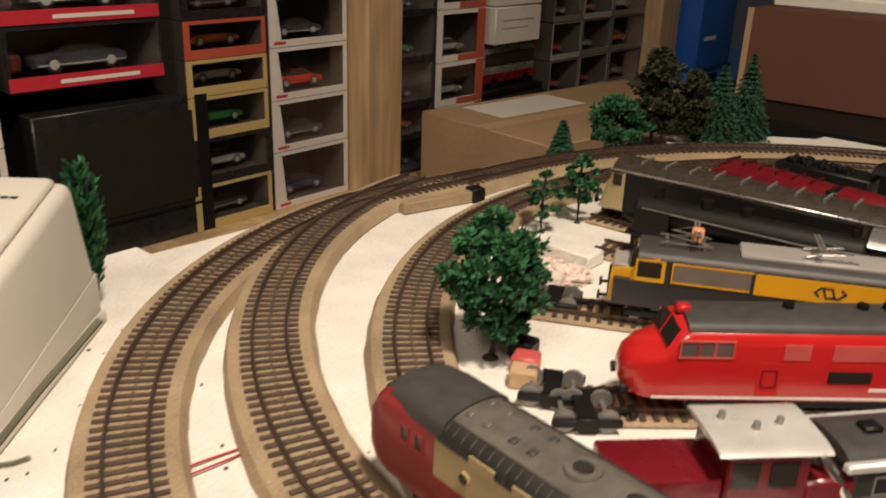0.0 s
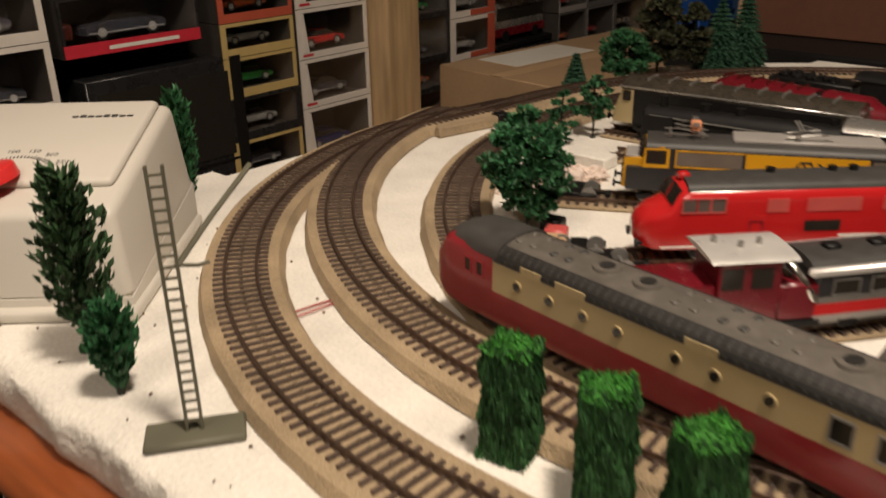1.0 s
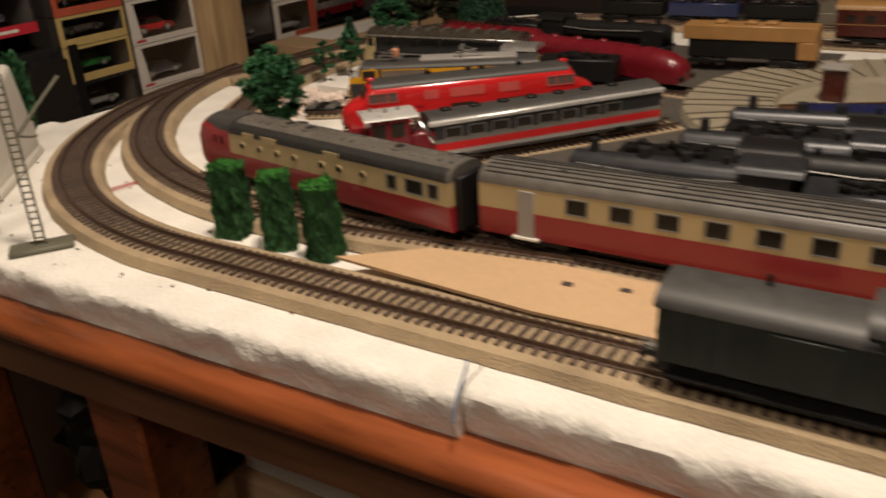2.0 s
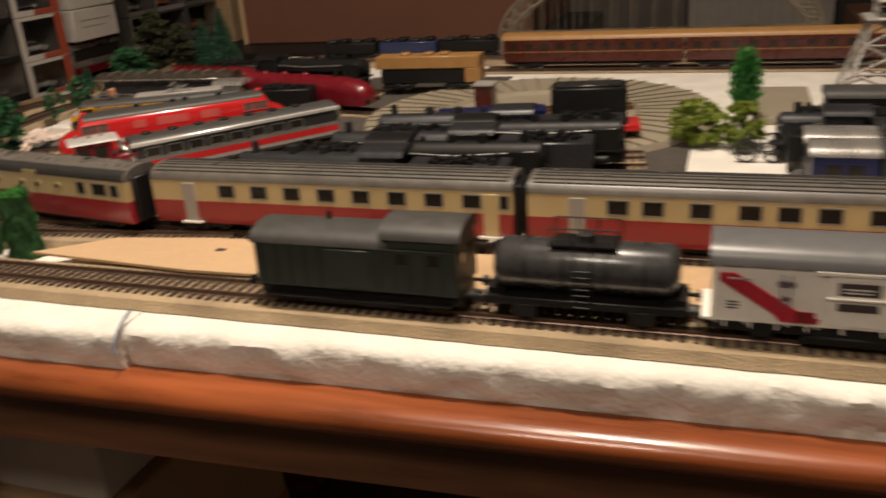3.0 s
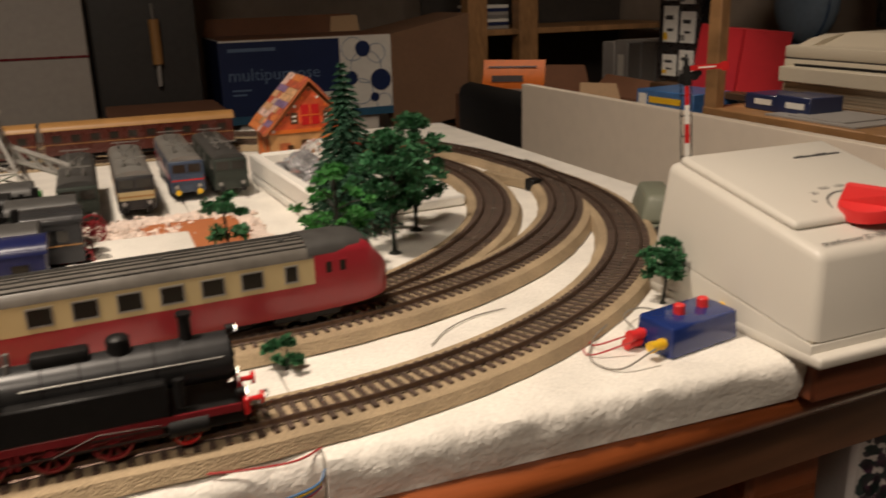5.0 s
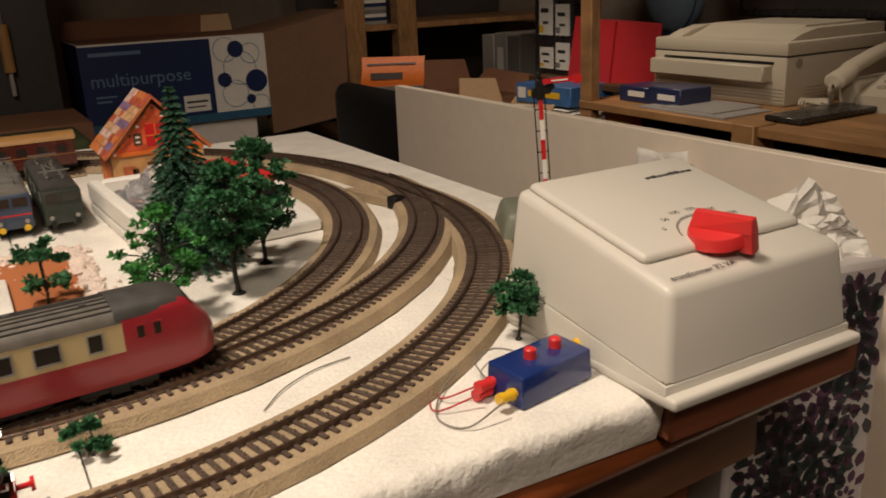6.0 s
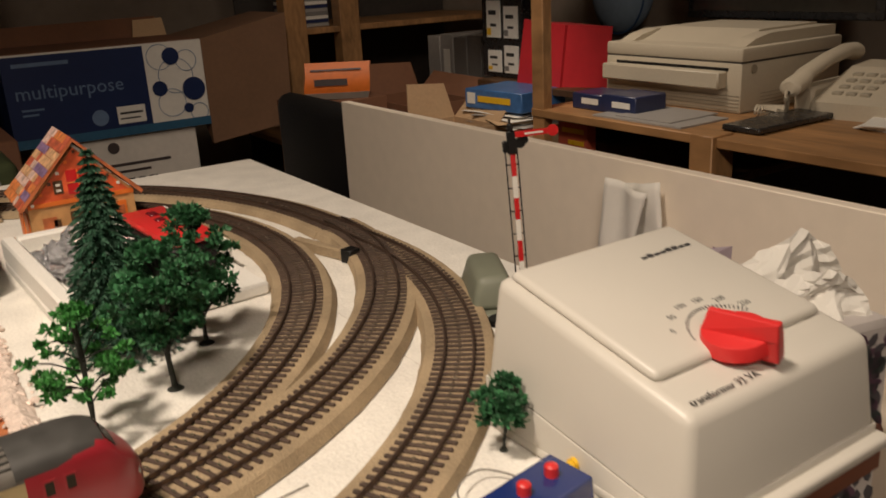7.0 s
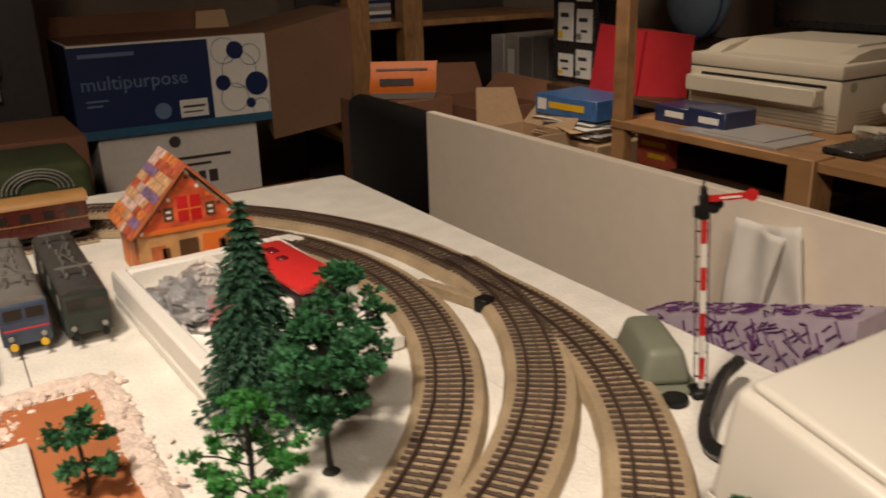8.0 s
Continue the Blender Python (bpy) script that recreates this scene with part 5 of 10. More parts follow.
def streamlined_engine(m):
    """Wine-red casing with a bulging nose at +x, coupled to a casing-clad tender."""
    t = thing("streamlined_engine", "wine-red streamlined model steam engine with cased tender", "locomotive", m, group="parked locomotives")
    w = 0.0158

    def ring(x, sw, low, top):
        z0 = low + (top - low) * 0.45
        half = [(w * sw * math.cos(math.pi * i / 12), z0 + (top - z0) * math.sin(math.pi * i / 12) ** 0.85) for i in range(13)]
        return [(x, w * sw * 0.94, low)] + [(x, y, z) for y, z in half] + [(x, -w * sw * 0.94, low)]

    part("casing", loft(B(), [ring(*q) for q in ((-0.055, 0.96, 0.012, 0.0430), (-0.020, 1.0, 0.012, 0.0430), (-0.012, 0.90, 0.014, 0.0378), (0.060, 0.88, 0.014, 0.0372), (0.090, 0.94, 0.010, 0.0372), (0.125, 1.0, 0.007, 0.0360), (0.145, 0.95, 0.006, 0.0330), (0.156, 0.76, 0.006, 0.0280), (0.161, 0.45, 0.008, 0.0215))]), DRED, t, "wine-red casing with rounded nose")
    part("tender_casing", loft(B(), [ring(*q) for q in ((-0.161, 0.80, 0.013, 0.0300), (-0.154, 0.95, 0.012, 0.0370), (-0.140, 0.98, 0.012, 0.0420), (-0.062, 0.98, 0.012, 0.0420))]), DRED, t, "wine-red cased tender")
    for k in range(6):
        x = -0.146 + 0.014 * k
        part("casing_seam", bx(B(), x - 0.0004, x + 0.0004, -w * 0.55, w * 0.55, 0.0405, 0.0428), BROWNPAINT, t, smooth=False)
    for x in (0.005, 0.035, 0.066):
        part("dome", ball(B(), (x, 0, 0.0374), 0.0042, 1.2, 1, 0.6, 12), DRED, t)
    part("chimney", cyl(B(), (0.112, 0, 0.035), (0.112, 0, 0.0420), 0.0032, 14, 0.0028), BLACK, t)
    part("coupling_bellows", bx(B(), -0.063, -0.054, -0.012, 0.012, 0.014, 0.040, 0.001), BLACK, t)
    part("underframe", bx(B(), -0.156, 0.140, -0.0095, 0.0095, 0.005, 0.0122, 0.0005), BLACK, t)
    for s in (1, -1):
        rows_of_windows(t, (-0.046, -0.034), 0.0330, 0.0070, 0.0075, s, w * 0.985, frame=DRED)
        part("silver_line", bx(B(), -0.150, 0.085, s * w * 0.955, s * w * 1.004, 0.0185, 0.0193), LGREY, t, "thin pale line along the casing")
        for k in range(3):
            spoked_wheel(t, 0.008 + 0.0235 * k, s, 0.0105, DRED2)
        part("coupling_rod", bx(B(), 0.004, 0.062, s * 0.0140, s * 0.0146, 0.0090, 0.0100), RODSTEEL, t)
    bogie(t, -0.132, 0.026, 0.024)
    bogie(t, -0.088, 0.026, 0.024)
    bogie(t, 0.106, 0.024, 0.024)
    buffers(t, 0.156, 1, BLACK, 0.0115)
    return t


def box_electric(m, label, body, band, face, length=0.165):
    """A box-shaped electric engine with roof gear."""
    t = thing("electric_engine", label, "locomotive", m, group="electric engines in a row")
    h, w = length / 2, 0.0160
    part("body", bx(B(), -h, h, -w, w, 0.009, 0.0385, 0.0014, 2), body, t)
    part("roof", along_x(B(), roof_prof(w * 0.97, 0.0380, 0.0430, 9), -h + 0.004, h - 0.004), GREYMETAL if band is not DGREEN else ROOFDARK, t)
    for s in (1, -1):
        part("side_band", bx(B(), -h + 0.002, h - 0.002, s * (w - 0.0002), s * (w + 0.0004), 0.0225, 0.0250), band, t)
        rows_of_windows(t, (-h + 0.014, -0.02, 0.02, h - 0.014), 0.0320, 0.009, 0.007, s, w, frame=GREYMETAL)
    for e in (1, -1):
        part("front_band", bx(B(), e * (h - 0.0003), e * (h + 0.0005), -w * 0.93, w * 0.93, 0.0180, 0.0255), face, t)
        part("front_stripe", bx(B(), e * (h - 0.0003), e * (h + 0.0007), -w * 0.93, w * 0.93, 0.0205, 0.0218), band, t)
        for s in (1, -1):
            part("windscreen", bx(B(), e * (h - 0.0003), e * (h + 0.0006), s * 0.0012, s * 0.0130, 0.0285, 0.0360), GLASS, t)
            part("lamp", cyl(B(), (e * (h - 0.001), s * 0.0105, 0.0150), (e * (h + 0.0012), s * 0.0105, 0.0150), 0.0019, 10), LGREY, t)
        buffers(t, e * h, e, YELPL if body is BLUEGREY else BLACK, 0.0105)
        pantograph(t, e * 0.042, 0.0455, up=0.004, d=-e)
        bogie(t, e * 0.045, 0.027, 0.030)
    bm = B()
    for k in range(6):
        cyl(bm, (-0.02 + 0.008 * k, 0.004 * (-1) ** k, 0.042), (-0.02 + 0.008 * k, 0.004 * (-1) ** k, 0.0465), 0.0012, 8)
    tube(bm, [(-0.03, 0.004, 0.0465), (0.0, -0.003, 0.0468), (0.03, 0.004, 0.0465)], 0.0005, 5)
    part("roof_conductor", bm, GREYMETAL, t)
    return t


def old_coach(m, length, body, roof, label):
    t = thing("passenger_coach", label, "railway carriage", m, group="brown coaches on the rear siding")
    h, w = length / 2, 0.0162
    part("body", bx(B(), -h, h, -w, w, 0.0095, 0.0385, 0.0006), body, t)
    part("roof", along_x(B(), roof_prof(w * 1.03, 0.0382, 0.0465, 13), -h - 0.002, h + 0.002), roof, t, "ochre-cream vaulted roof")
    for s in (1, -1):
        n = max(int(length / 0.021), 2)
        rows_of_windows(t, [-h + 0.014 + (length - 0.028) * i / (n - 1) for i in range(n)], 0.0290, 0.010, 0.0080, s, w, frame=body)
        part("waist_line", bx(B(), -h, h, s * (w - 0.0001), s * (w + 0.0004), 0.0222, 0.0230), OCHRE, t)
        part("footboard", bx(B(), -h + 0.01, h - 0.01, s * 0.0125, s * 0.0160, 0.0060, 0.0068), BLACK, t)
    bogie(t, -h + 0.035)
    bogie(t, h - 0.035)
    part("underframe", bx(B(), -h, h, -0.010, 0.010, 0.006, 0.0095), BLACK, t)
    return t


def cream_nosed_loco(m, length=0.205):
    t = thing("old_electric_locomotive", "olive-brown model locomotive with a cream cab front and silver roof edge", "locomotive", m, group="parked locomotives")
    h, w = length / 2, 0.0160
    part("body", bx(B(), -h + 0.020, h - 0.020, -w, w, 0.010, 0.0390, 0.001), BLACK, t, "black lower body")
    part("roof", along_x(B(), roof_prof(w * 1.0, 0.0385, 0.0475, 11), -h + 0.010, h - 0.010), OLIVEROOF, t, "olive-brown ribbed roof")
    for s in (1, -1):
        part("roof_rail", bx(B(), -h + 0.008, h - 0.008, s * w * 0.90, s * w * 1.02, 0.0395, 0.0412, 0.0004), SILVER, t, "bright silver roof edge")
    for k in range(9):
        x = -h + 0.03 + k * (length - 0.06) / 8
        part("roof_rib", bx(B(), x - 0.0008, x + 0.0008, -w * 0.6, w * 0.6, 0.0455, 0.0484), GREYMETAL, t)
    for e in (1, -1):
        part("cab", loft(B(), [[(e * (h - 0.021), -w, 0.010), (e * (h - 0.021), w, 0.010), (e * (h - 0.021), w, 0.0400), (e * (h - 0.021), -w, 0.0400)], [(e * (h - 0.004), -w * 0.9, 0.010), (e * (h - 0.004), w * 0.9, 0.010), (e * (h - 0.010), w * 0.84, 0.0400), (e * (h - 0.010), -w * 0.84, 0.0400)], [(e * h, -w * 0.7, 0.011), (e * h, w * 0.7, 0.011), (e * (h - 0.004), w * 0.66, 0.0270), (e * (h - 0.004), -w * 0.66, 0.0270)]]), TEECREAM if e < 0 else OLIVEROOF, t, "cream cab front" if e < 0 else "dark cab front")
        for s in (1, -1):
            part("cab_window", bx(B(), e * (h - 0.0185), e * (h - 0.0115), s * w * 0.955, s * w * 1.01, 0.0290, 0.0370), GLASS, t)
        buffers(t, e * (h - 0.002), e, BLACK)
        bogie(t, e * 0.055, 0.027, 0.034)
    part("underframe", bx(B(), -h + 0.02, h - 0.02, -0.013, 0.013, 0.004, 0.010, 0.0006), BLACK, t)
    return t


ROOFGLOSS = mat("glossy_dark_roof", (0.04, 0.04, 0.042), 0.2, metal=0.3, var=0.2, grain=120)
BLUEGREY = mat("blue_grey_paint", (0.045, 0.065, 0.11), 0.35, var=0.1)
OLIVEROOF = mat("olive_brown_roof", (0.048, 0.040, 0.030), 0.28, var=0.25, grain=150)


def crane_wagon(m):
    t = thing("works_wagon", "orange-yellow model works wagon with dark frame", "goods wagon", m, group="parked locomotives")
    part("body", bx(B(), -0.066, 0.066, -0.0150, 0.0150, 0.0270, 0.0420, 0.001), OCHRE, t, "orange-yellow upper body")
    part("frame", bx(B(), -0.060, 0.060, -0.0135, 0.0135, 0.009, 0.0270, 0.001), BLACK, t)
    part("end_panel", bx(B(), 0.048, 0.067, -0.0152, 0.0152, 0.010, 0.0272, 0.0006), OCHRE, t)
    for x in (-0.03, 0.0, 0.02):
        part("roof_lid", bx(B(), x - 0.006, x + 0.006, -0.006, 0.006, 0.0418, 0.0450, 0.001), OCHRE, t)
    bogie(t, -0.04)
    bogie(t, 0.04)
    return t


def low_engine(m, body, label):
    """A low grey-black engine seen as part of a crowded row."""
    return tender_engine(m, label, body, body, 0.22)


for x, y, yaw, ln in ((-0.710, 0.281, 27, 0.28), (-0.6595, 0.228, 42.7, 0.27), (-0.585, 0.202, 50.8, 0.26), (-0.707, 0.353, 9, 0.30), (-0.680, 0.437, -12, 0.34), (-0.690, 0.522, -6, 0.27), (-0.69, 0.115, 42, 0.13)):
    siding(x, y, yaw, ln)
dutch_electric(pose(-0.710, 0.281, FZ, 0, 0, 27))
red_diesel(pose(-0.6595, 0.228, FZ, 0, 0, 42.7))
silver_railcar(pose(-0.5865, 0.200, FZ, 0, 0, 50.8) @ Matrix.Diagonal((1, 1, 0.82, 1)))
shunter(pose(-0.6650, 0.1040, FZ, 0, 0, 46))
tender_engine(pose(-0.707, 0.353, FZ, 0, 0, 189), "black model steam engine and tender with silver cab roof", BLACK, BLACK, 0.26, SILVER)
siding(-0.784, 0.394, 3, 0.22)
cream_nosed_loco(pose(-0.784, 0.394, FZ, 0, 0, 3))
streamlined_engine(pose(-0.680, 0.437, FZ, 0, 0, -12))
tender_engine(pose(-0.690, 0.522, FZ, 0, 0, -6), "black model steam engine behind the wine-red one", BLACK, BLACK, 0.24)
crane_wagon(pose(-0.494, 0.522, FZ, 0, 0, 3))

# added sheet that makes the foam between the engines dark
solo("yard_mat", bx(B(), -0.60, -0.17, 0.062, 0.335, 0.0001, 0.0003 + 0.0012), STONEDARK, "dark grey-brown ground sheet added under the engines", "mat")
for i, (x, y, yaw, b) in enumerate(((-0.395, 0.092, 3, IRON), (-0.375, 0.126, 4, BLACK), (-0.345, 0.160, 5, IRON), (-0.325, 0.194, 6, BLACK), (-0.330, 0.229, 8, IRON))):
    siding(x, y, yaw, 0.25)
    low_engine(pose(x, y, FZ, 0, 0, yaw if i % 2 else yaw + 180), b, "dark grey model steam engine in a crowded row" if b is IRON else "black model steam engine in a crowded row")

# loose wheels, couplers and blocks lying before the parked engines
def loose_truck(x, y, yaw, label):
    t = thing("loose_bogie", label, "bogie", pose(x, y, 0.0004, 0, 0, yaw), group="loose bogies on the foam")
    bogie(t, 0, 0.022, 0.020)
    part("coupling_bar", bx(bx(B(), 0.010, 0.024, -0.0012, 0.0012, 0.0045, 0.0062), 0.021, 0.0245, -0.0045, 0.0045, 0.0040, 0.0066, 0.0004), BLACK, t)
    return t


for x, y, yaw in ((-0.826, 0.228, 24), (-0.768, 0.141, 32), (-0.746, 0.134, 42)):
    loose_truck(x, y, yaw, "black loose model bogie lying on the white foam")
for x, y, yaw, mt, lab in ((-0.785, 0.141, 30, KRAFTPALE, "tan small block lying on the foam"), (-0.792, 0.153, 24, PINKRED, "faded red small block lying on the foam"), (-0.803, 0.166, 10, BLACK, "black small block standing on the foam"), (-0.842, 0.250, 15, PINKFOAM, "pinkish small foam block on the foam")):
    solo("small_block", bx(B(), -0.007, 0.007, -0.006, 0.006, 0, 0.010, 0.0012), mt, lab, "block", pose(x, y, 0.0004, 0, 0, yaw), group="small blocks on the foam")

# turntable and its curved shed apron
tt = thing("turntable", "grey-beige round model turntable with radiating tracks", "turntable", pose(-0.334, 0.402, 0.0004))


def ring_of(r, z, n=72):
    return [(r * math.cos(2 * math.pi * i / n), r * math.sin(2 * math.pi * i / n), z) for i in range(n)]


part("pit", cyl(B(), (0, 0, 0), (0, 0, 0.0022), 0.104, 72), STONEGREY, tt)
rings = [ring_of(*q) for q in ((0.186, 0), (0.183, 0.0062), (0.106, 0.0062), (0.1035, 0.0012))]
part("apron", loft(B(), rings + [rings[0]], caps=False), STONEGREY, tt, "raised grey-beige apron")
for k in range(24):
    a = radians(15 * k)
    m = pose(0, 0, 0, 0, 0, 15 * k)
    st = part("track_stub", bx(B(), 0.108, 0.182, -0.0125, 0.0125, 0.0060, 0.0068, 0.0002), STONEGREY, tt, smooth=False)
    st.matrix_basis = m
    for s in (1, -1):
        part("stub_rail", bx(B(), 0.106, 0.183, s * 0.0088 - 0.0006, s * 0.0088 + 0.0006, 0.0068, 0.0080), STUBRAIL, st, smooth=False)
part("bridge", bx(bx(bx(B(), -0.102, 0.102, -0.016, 0.016, 0.0022, 0.0066, 0.0006), -0.102, 0.102, -0.0094, -0.0082, 0.0066, 0.0086), -0.102, 0.102, 0.0082, 0.0094, 0.0066, 0.0086), DARKWOOD, tt).matrix_basis = pose(0, 0, 0, 0, 0, 24)
cabin = part("control_cabin", bx(B(), -0.072, -0.052, 0.012, 0.032, 0.002, 0.030, 0.001), BROWNPAINT, tt)
part("cabin_roof", bx(B(), -0.074, -0.050, 0.010, 0.034, 0.030, 0.0325, 0.0005), LGREY, cabin)
part("signal_block", bx(B(), -0.080, -0.066, -0.070, -0.058, 0.002, 0.012, 0.001), WHITE, tt)

# second added sheet, darkening the foam beside the turntable
solo("rear_yard_mat", bx(B(), -0.615, -0.415, 0.336, 0.625, 0.0001, 0.0012), STONEDARK, "dark grey-brown ground sheet added beside the turntable", "mat")
t = thing("black_tender_box", "black model coal tender standing on the yard", "tender", pose(-0.262, 0.300, FZ + 0.002, 0, 0, 8), group="parked locomotives")
part("box", bx(B(), -0.034, 0.034, -0.016, 0.016, 0.010, 0.046, 0.0012), BLACK, t)
part("lid", bx(B(), -0.030, 0.030, -0.012, 0.012, 0.046, 0.048, 0.0006), GLOSSBLACK, t)
part("red_beam", bx(B(), 0.022, 0.046, -0.0165, 0.0165, 0.006, 0.0120, 0.0006), RED, t, "red buffer beam")
bogie(t, -0.015)
bogie(t, 0.016)
for x, y, yaw, ln, mt in ((-0.345, 0.262, 14, 0.10, BLUE), (-0.30, 0.20, 6, 0.12, IRON)):
    t = thing("flat_container", "small dark model wagon load beside the engines", "goods wagon", pose(x, y, FZ, 0, 0, yaw), group="yard wagons")
    part("load", bx(B(), -ln / 2, ln / 2, -0.013, 0.013, 0.012, 0.034, 0.001), mt, t)
    for k in range(6):
        u = -ln * 0.42 + ln * 0.168 * k
        part("rib", bx(B(), u - 0.001, u + 0.001, -0.0138, 0.0138, 0.012, 0.0345, 0.0003), mt, t)
    bogie(t, -ln * 0.3)
    bogie(t, ln * 0.3)

# rows of parked stock in the middle of the yard
def flat_roof_coach(m, length, body, roof, label, group):
    t = old_coach(m, length, body, roof, label)
    return tagged(t, group=group)


yard = "stock parked beside the lattice tower"
for x, y, ln, b, r in ((0.024, 0.148, 0.062, BLUE, BLUE), (-0.024, 0.148, 0.032, DGREEN, ROOFDARK), (-0.063, 0.148, 0.042, BLUE, SILVER), (-0.062, 0.184, 0.046, IRON, SILVER), (-0.020, 0.184, 0.034, NSGREY, ROOFGLOSS), (0.024, 0.184, 0.050, BLACK, ROOFDARK), (0.058, 0.223, 0.036, IRON, ROOFGLOSS), (0.050, 0.262, 0.044, DGREEN, ROOFDARK), (-0.010, 0.333, 0.100, BLACK, ROOFDARK)):
    flat_roof_coach(pose(x, y, 0.0003, 0, 0, 0), ln, b, r, {id(BLUE): "blue model coach parked in the yard", id(NSGREY): "slate-grey model coach with pale roof", id(IRON): "iron-grey model coach parked in the yard", id(BLACK): "black model coach parked in the yard", id(DGREEN): "dark green model coach parked in the yard"}[id(b)], yard)
for x, y, yaw, b in ((-0.022, 0.223, 0, BLACK), (-0.030, 0.260, 181, IRON), (-0.012, 0.297, 0, BLACK)):
    tender_engine(pose(x, y, 0.0003, 0, 0, yaw), "small dark model steam engine in the packed yard", b, b, 0.150)
for x, mt, nm in ((-0.030, RED, "red"), (0.000, DRED, "wine-red"), (0.032, LEAF2, "green")):
    t = thing("small_wagon", nm + " small model wagon at the tower's foot", "goods wagon", pose(x, 0.372, FZ), group="small wagons at the tower")
    part("body", bx(B(), -0.013, 0.013, -0.013, 0.013, 0.008, 0.0225, 0.001), mt, t)
    bogie(t, 0, 0.022, 0.012)
siding(0, 0.372, 0, 0.12)

# engines standing side by side, ends towards the front
for x, yf, b, band, face, lab in ((0.074, 0.328, DGREEN, DGREEN, DGREEN, "dark green model electric engine, end on"), (0.120, 0.352, NSGREY, OCHRE, TEECREAM, "grey model electric engine with cream and orange front"), (0.169, 0.402, BLUEGREY, RED, BLUEGREY, "blue-grey model electric engine with a red stripe"), (0.209, 0.396, DGREEN, DGREEN, DGREEN, "dark green model electric engine with heavy roof gear")):
    box_electric(pose(x, yf + 0.0825, 0.0003, 0, 0, -90), lab, b, band, face)

# coaches on the rear siding
siding(-0.10, 0.662, 0, 0.72, "long rear siding track lying on the foam")
for x, ln in ((-0.315, 0.232), (-0.082, 0.226), (0.146, 0.214)):
    old_coach(pose(x, 0.662, FZ), ln, BROWNPAINT, OCHRE, "brown-red model coach with ochre roof on the rear siding")

# low dark stock along the back edge
siding(-0.60, 0.752, 2, 0.34, "siding track at the layout's back edge")
for x, ln, b in ((-0.700, 0.085, BLACK), (-0.605, 0.090, DBLUEPAPER), (-0.510, 0.085, BLACK)):
    t = thing("flat_wagon", "low dark model wagon at the back edge", "goods wagon", pose(x, 0.752 + 0.035 * (x + 0.60), FZ, 0, 0, 2), group="low wagons at the back edge")
    part("body", bx(B(), -ln / 2, ln / 2, -0.014, 0.014, 0.009, 0.026, 0.001), b, t)
    for k in range(4):
        u = -ln * 0.36 + ln * 0.24 * k
        part("load", bx(B(), u - 0.007, u + 0.007, -0.010, 0.010, 0.026, 0.0295 + 0.0015 * (k % 2), 0.001), (IRON, BLACK)[k % 2], t)
    bogie(t, -ln * 0.3)
    bogie(t, ln * 0.3)


LEAFOLIVE = mat("olive_green_foliage", (0.03, 0.075, 0.025), 0.7, var=0.35, grain=250, island=0.45)
# hedge greens: very dark core, dark strands, lighter top leaves
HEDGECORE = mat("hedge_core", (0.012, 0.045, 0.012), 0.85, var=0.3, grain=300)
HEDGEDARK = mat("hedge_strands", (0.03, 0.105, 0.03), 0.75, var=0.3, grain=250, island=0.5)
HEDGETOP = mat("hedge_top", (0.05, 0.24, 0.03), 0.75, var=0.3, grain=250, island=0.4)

# ---- model trees ----
def leaf_mesh(name, leaves, material):
    """Small bent leaf blades; leaves: (centre, direction, width, length)."""
    vs, fs = [], []
    for c, d, w, ln in leaves:
        d = Vector(d).normalized()
        s = d.cross(Vector((random.uniform(-1, 1), random.uniform(-1, 1), random.uniform(-1, 1))))
        s = s.normalized() * w / 2
        n = s.cross(d).normalized() * ln * 0.15
        a = Vector(c)
        k = len(vs)
        vs += [a - d * ln / 2, a + s + n, a + d * ln / 2, a - s + n]
        fs += [(k, k + 1, k + 2), (k, k + 2, k + 3)]
    me = bpy.data.meshes.new(name)
    me.from_pydata([tuple(v) for v in vs], [], fs)
    me.materials.append(material)
    return me


def crown_part(parent, leaves, material, label=""):
    o = new("crown", leaf_mesh("crown", leaves, material))
    o.parent = parent
    if label:
        tagged(o, label)
    return o


def rnd_dir():
    v = Vector((random.gauss(0, 1), random.gauss(0, 1), random.gauss(0, 1)))
    return v.normalized()


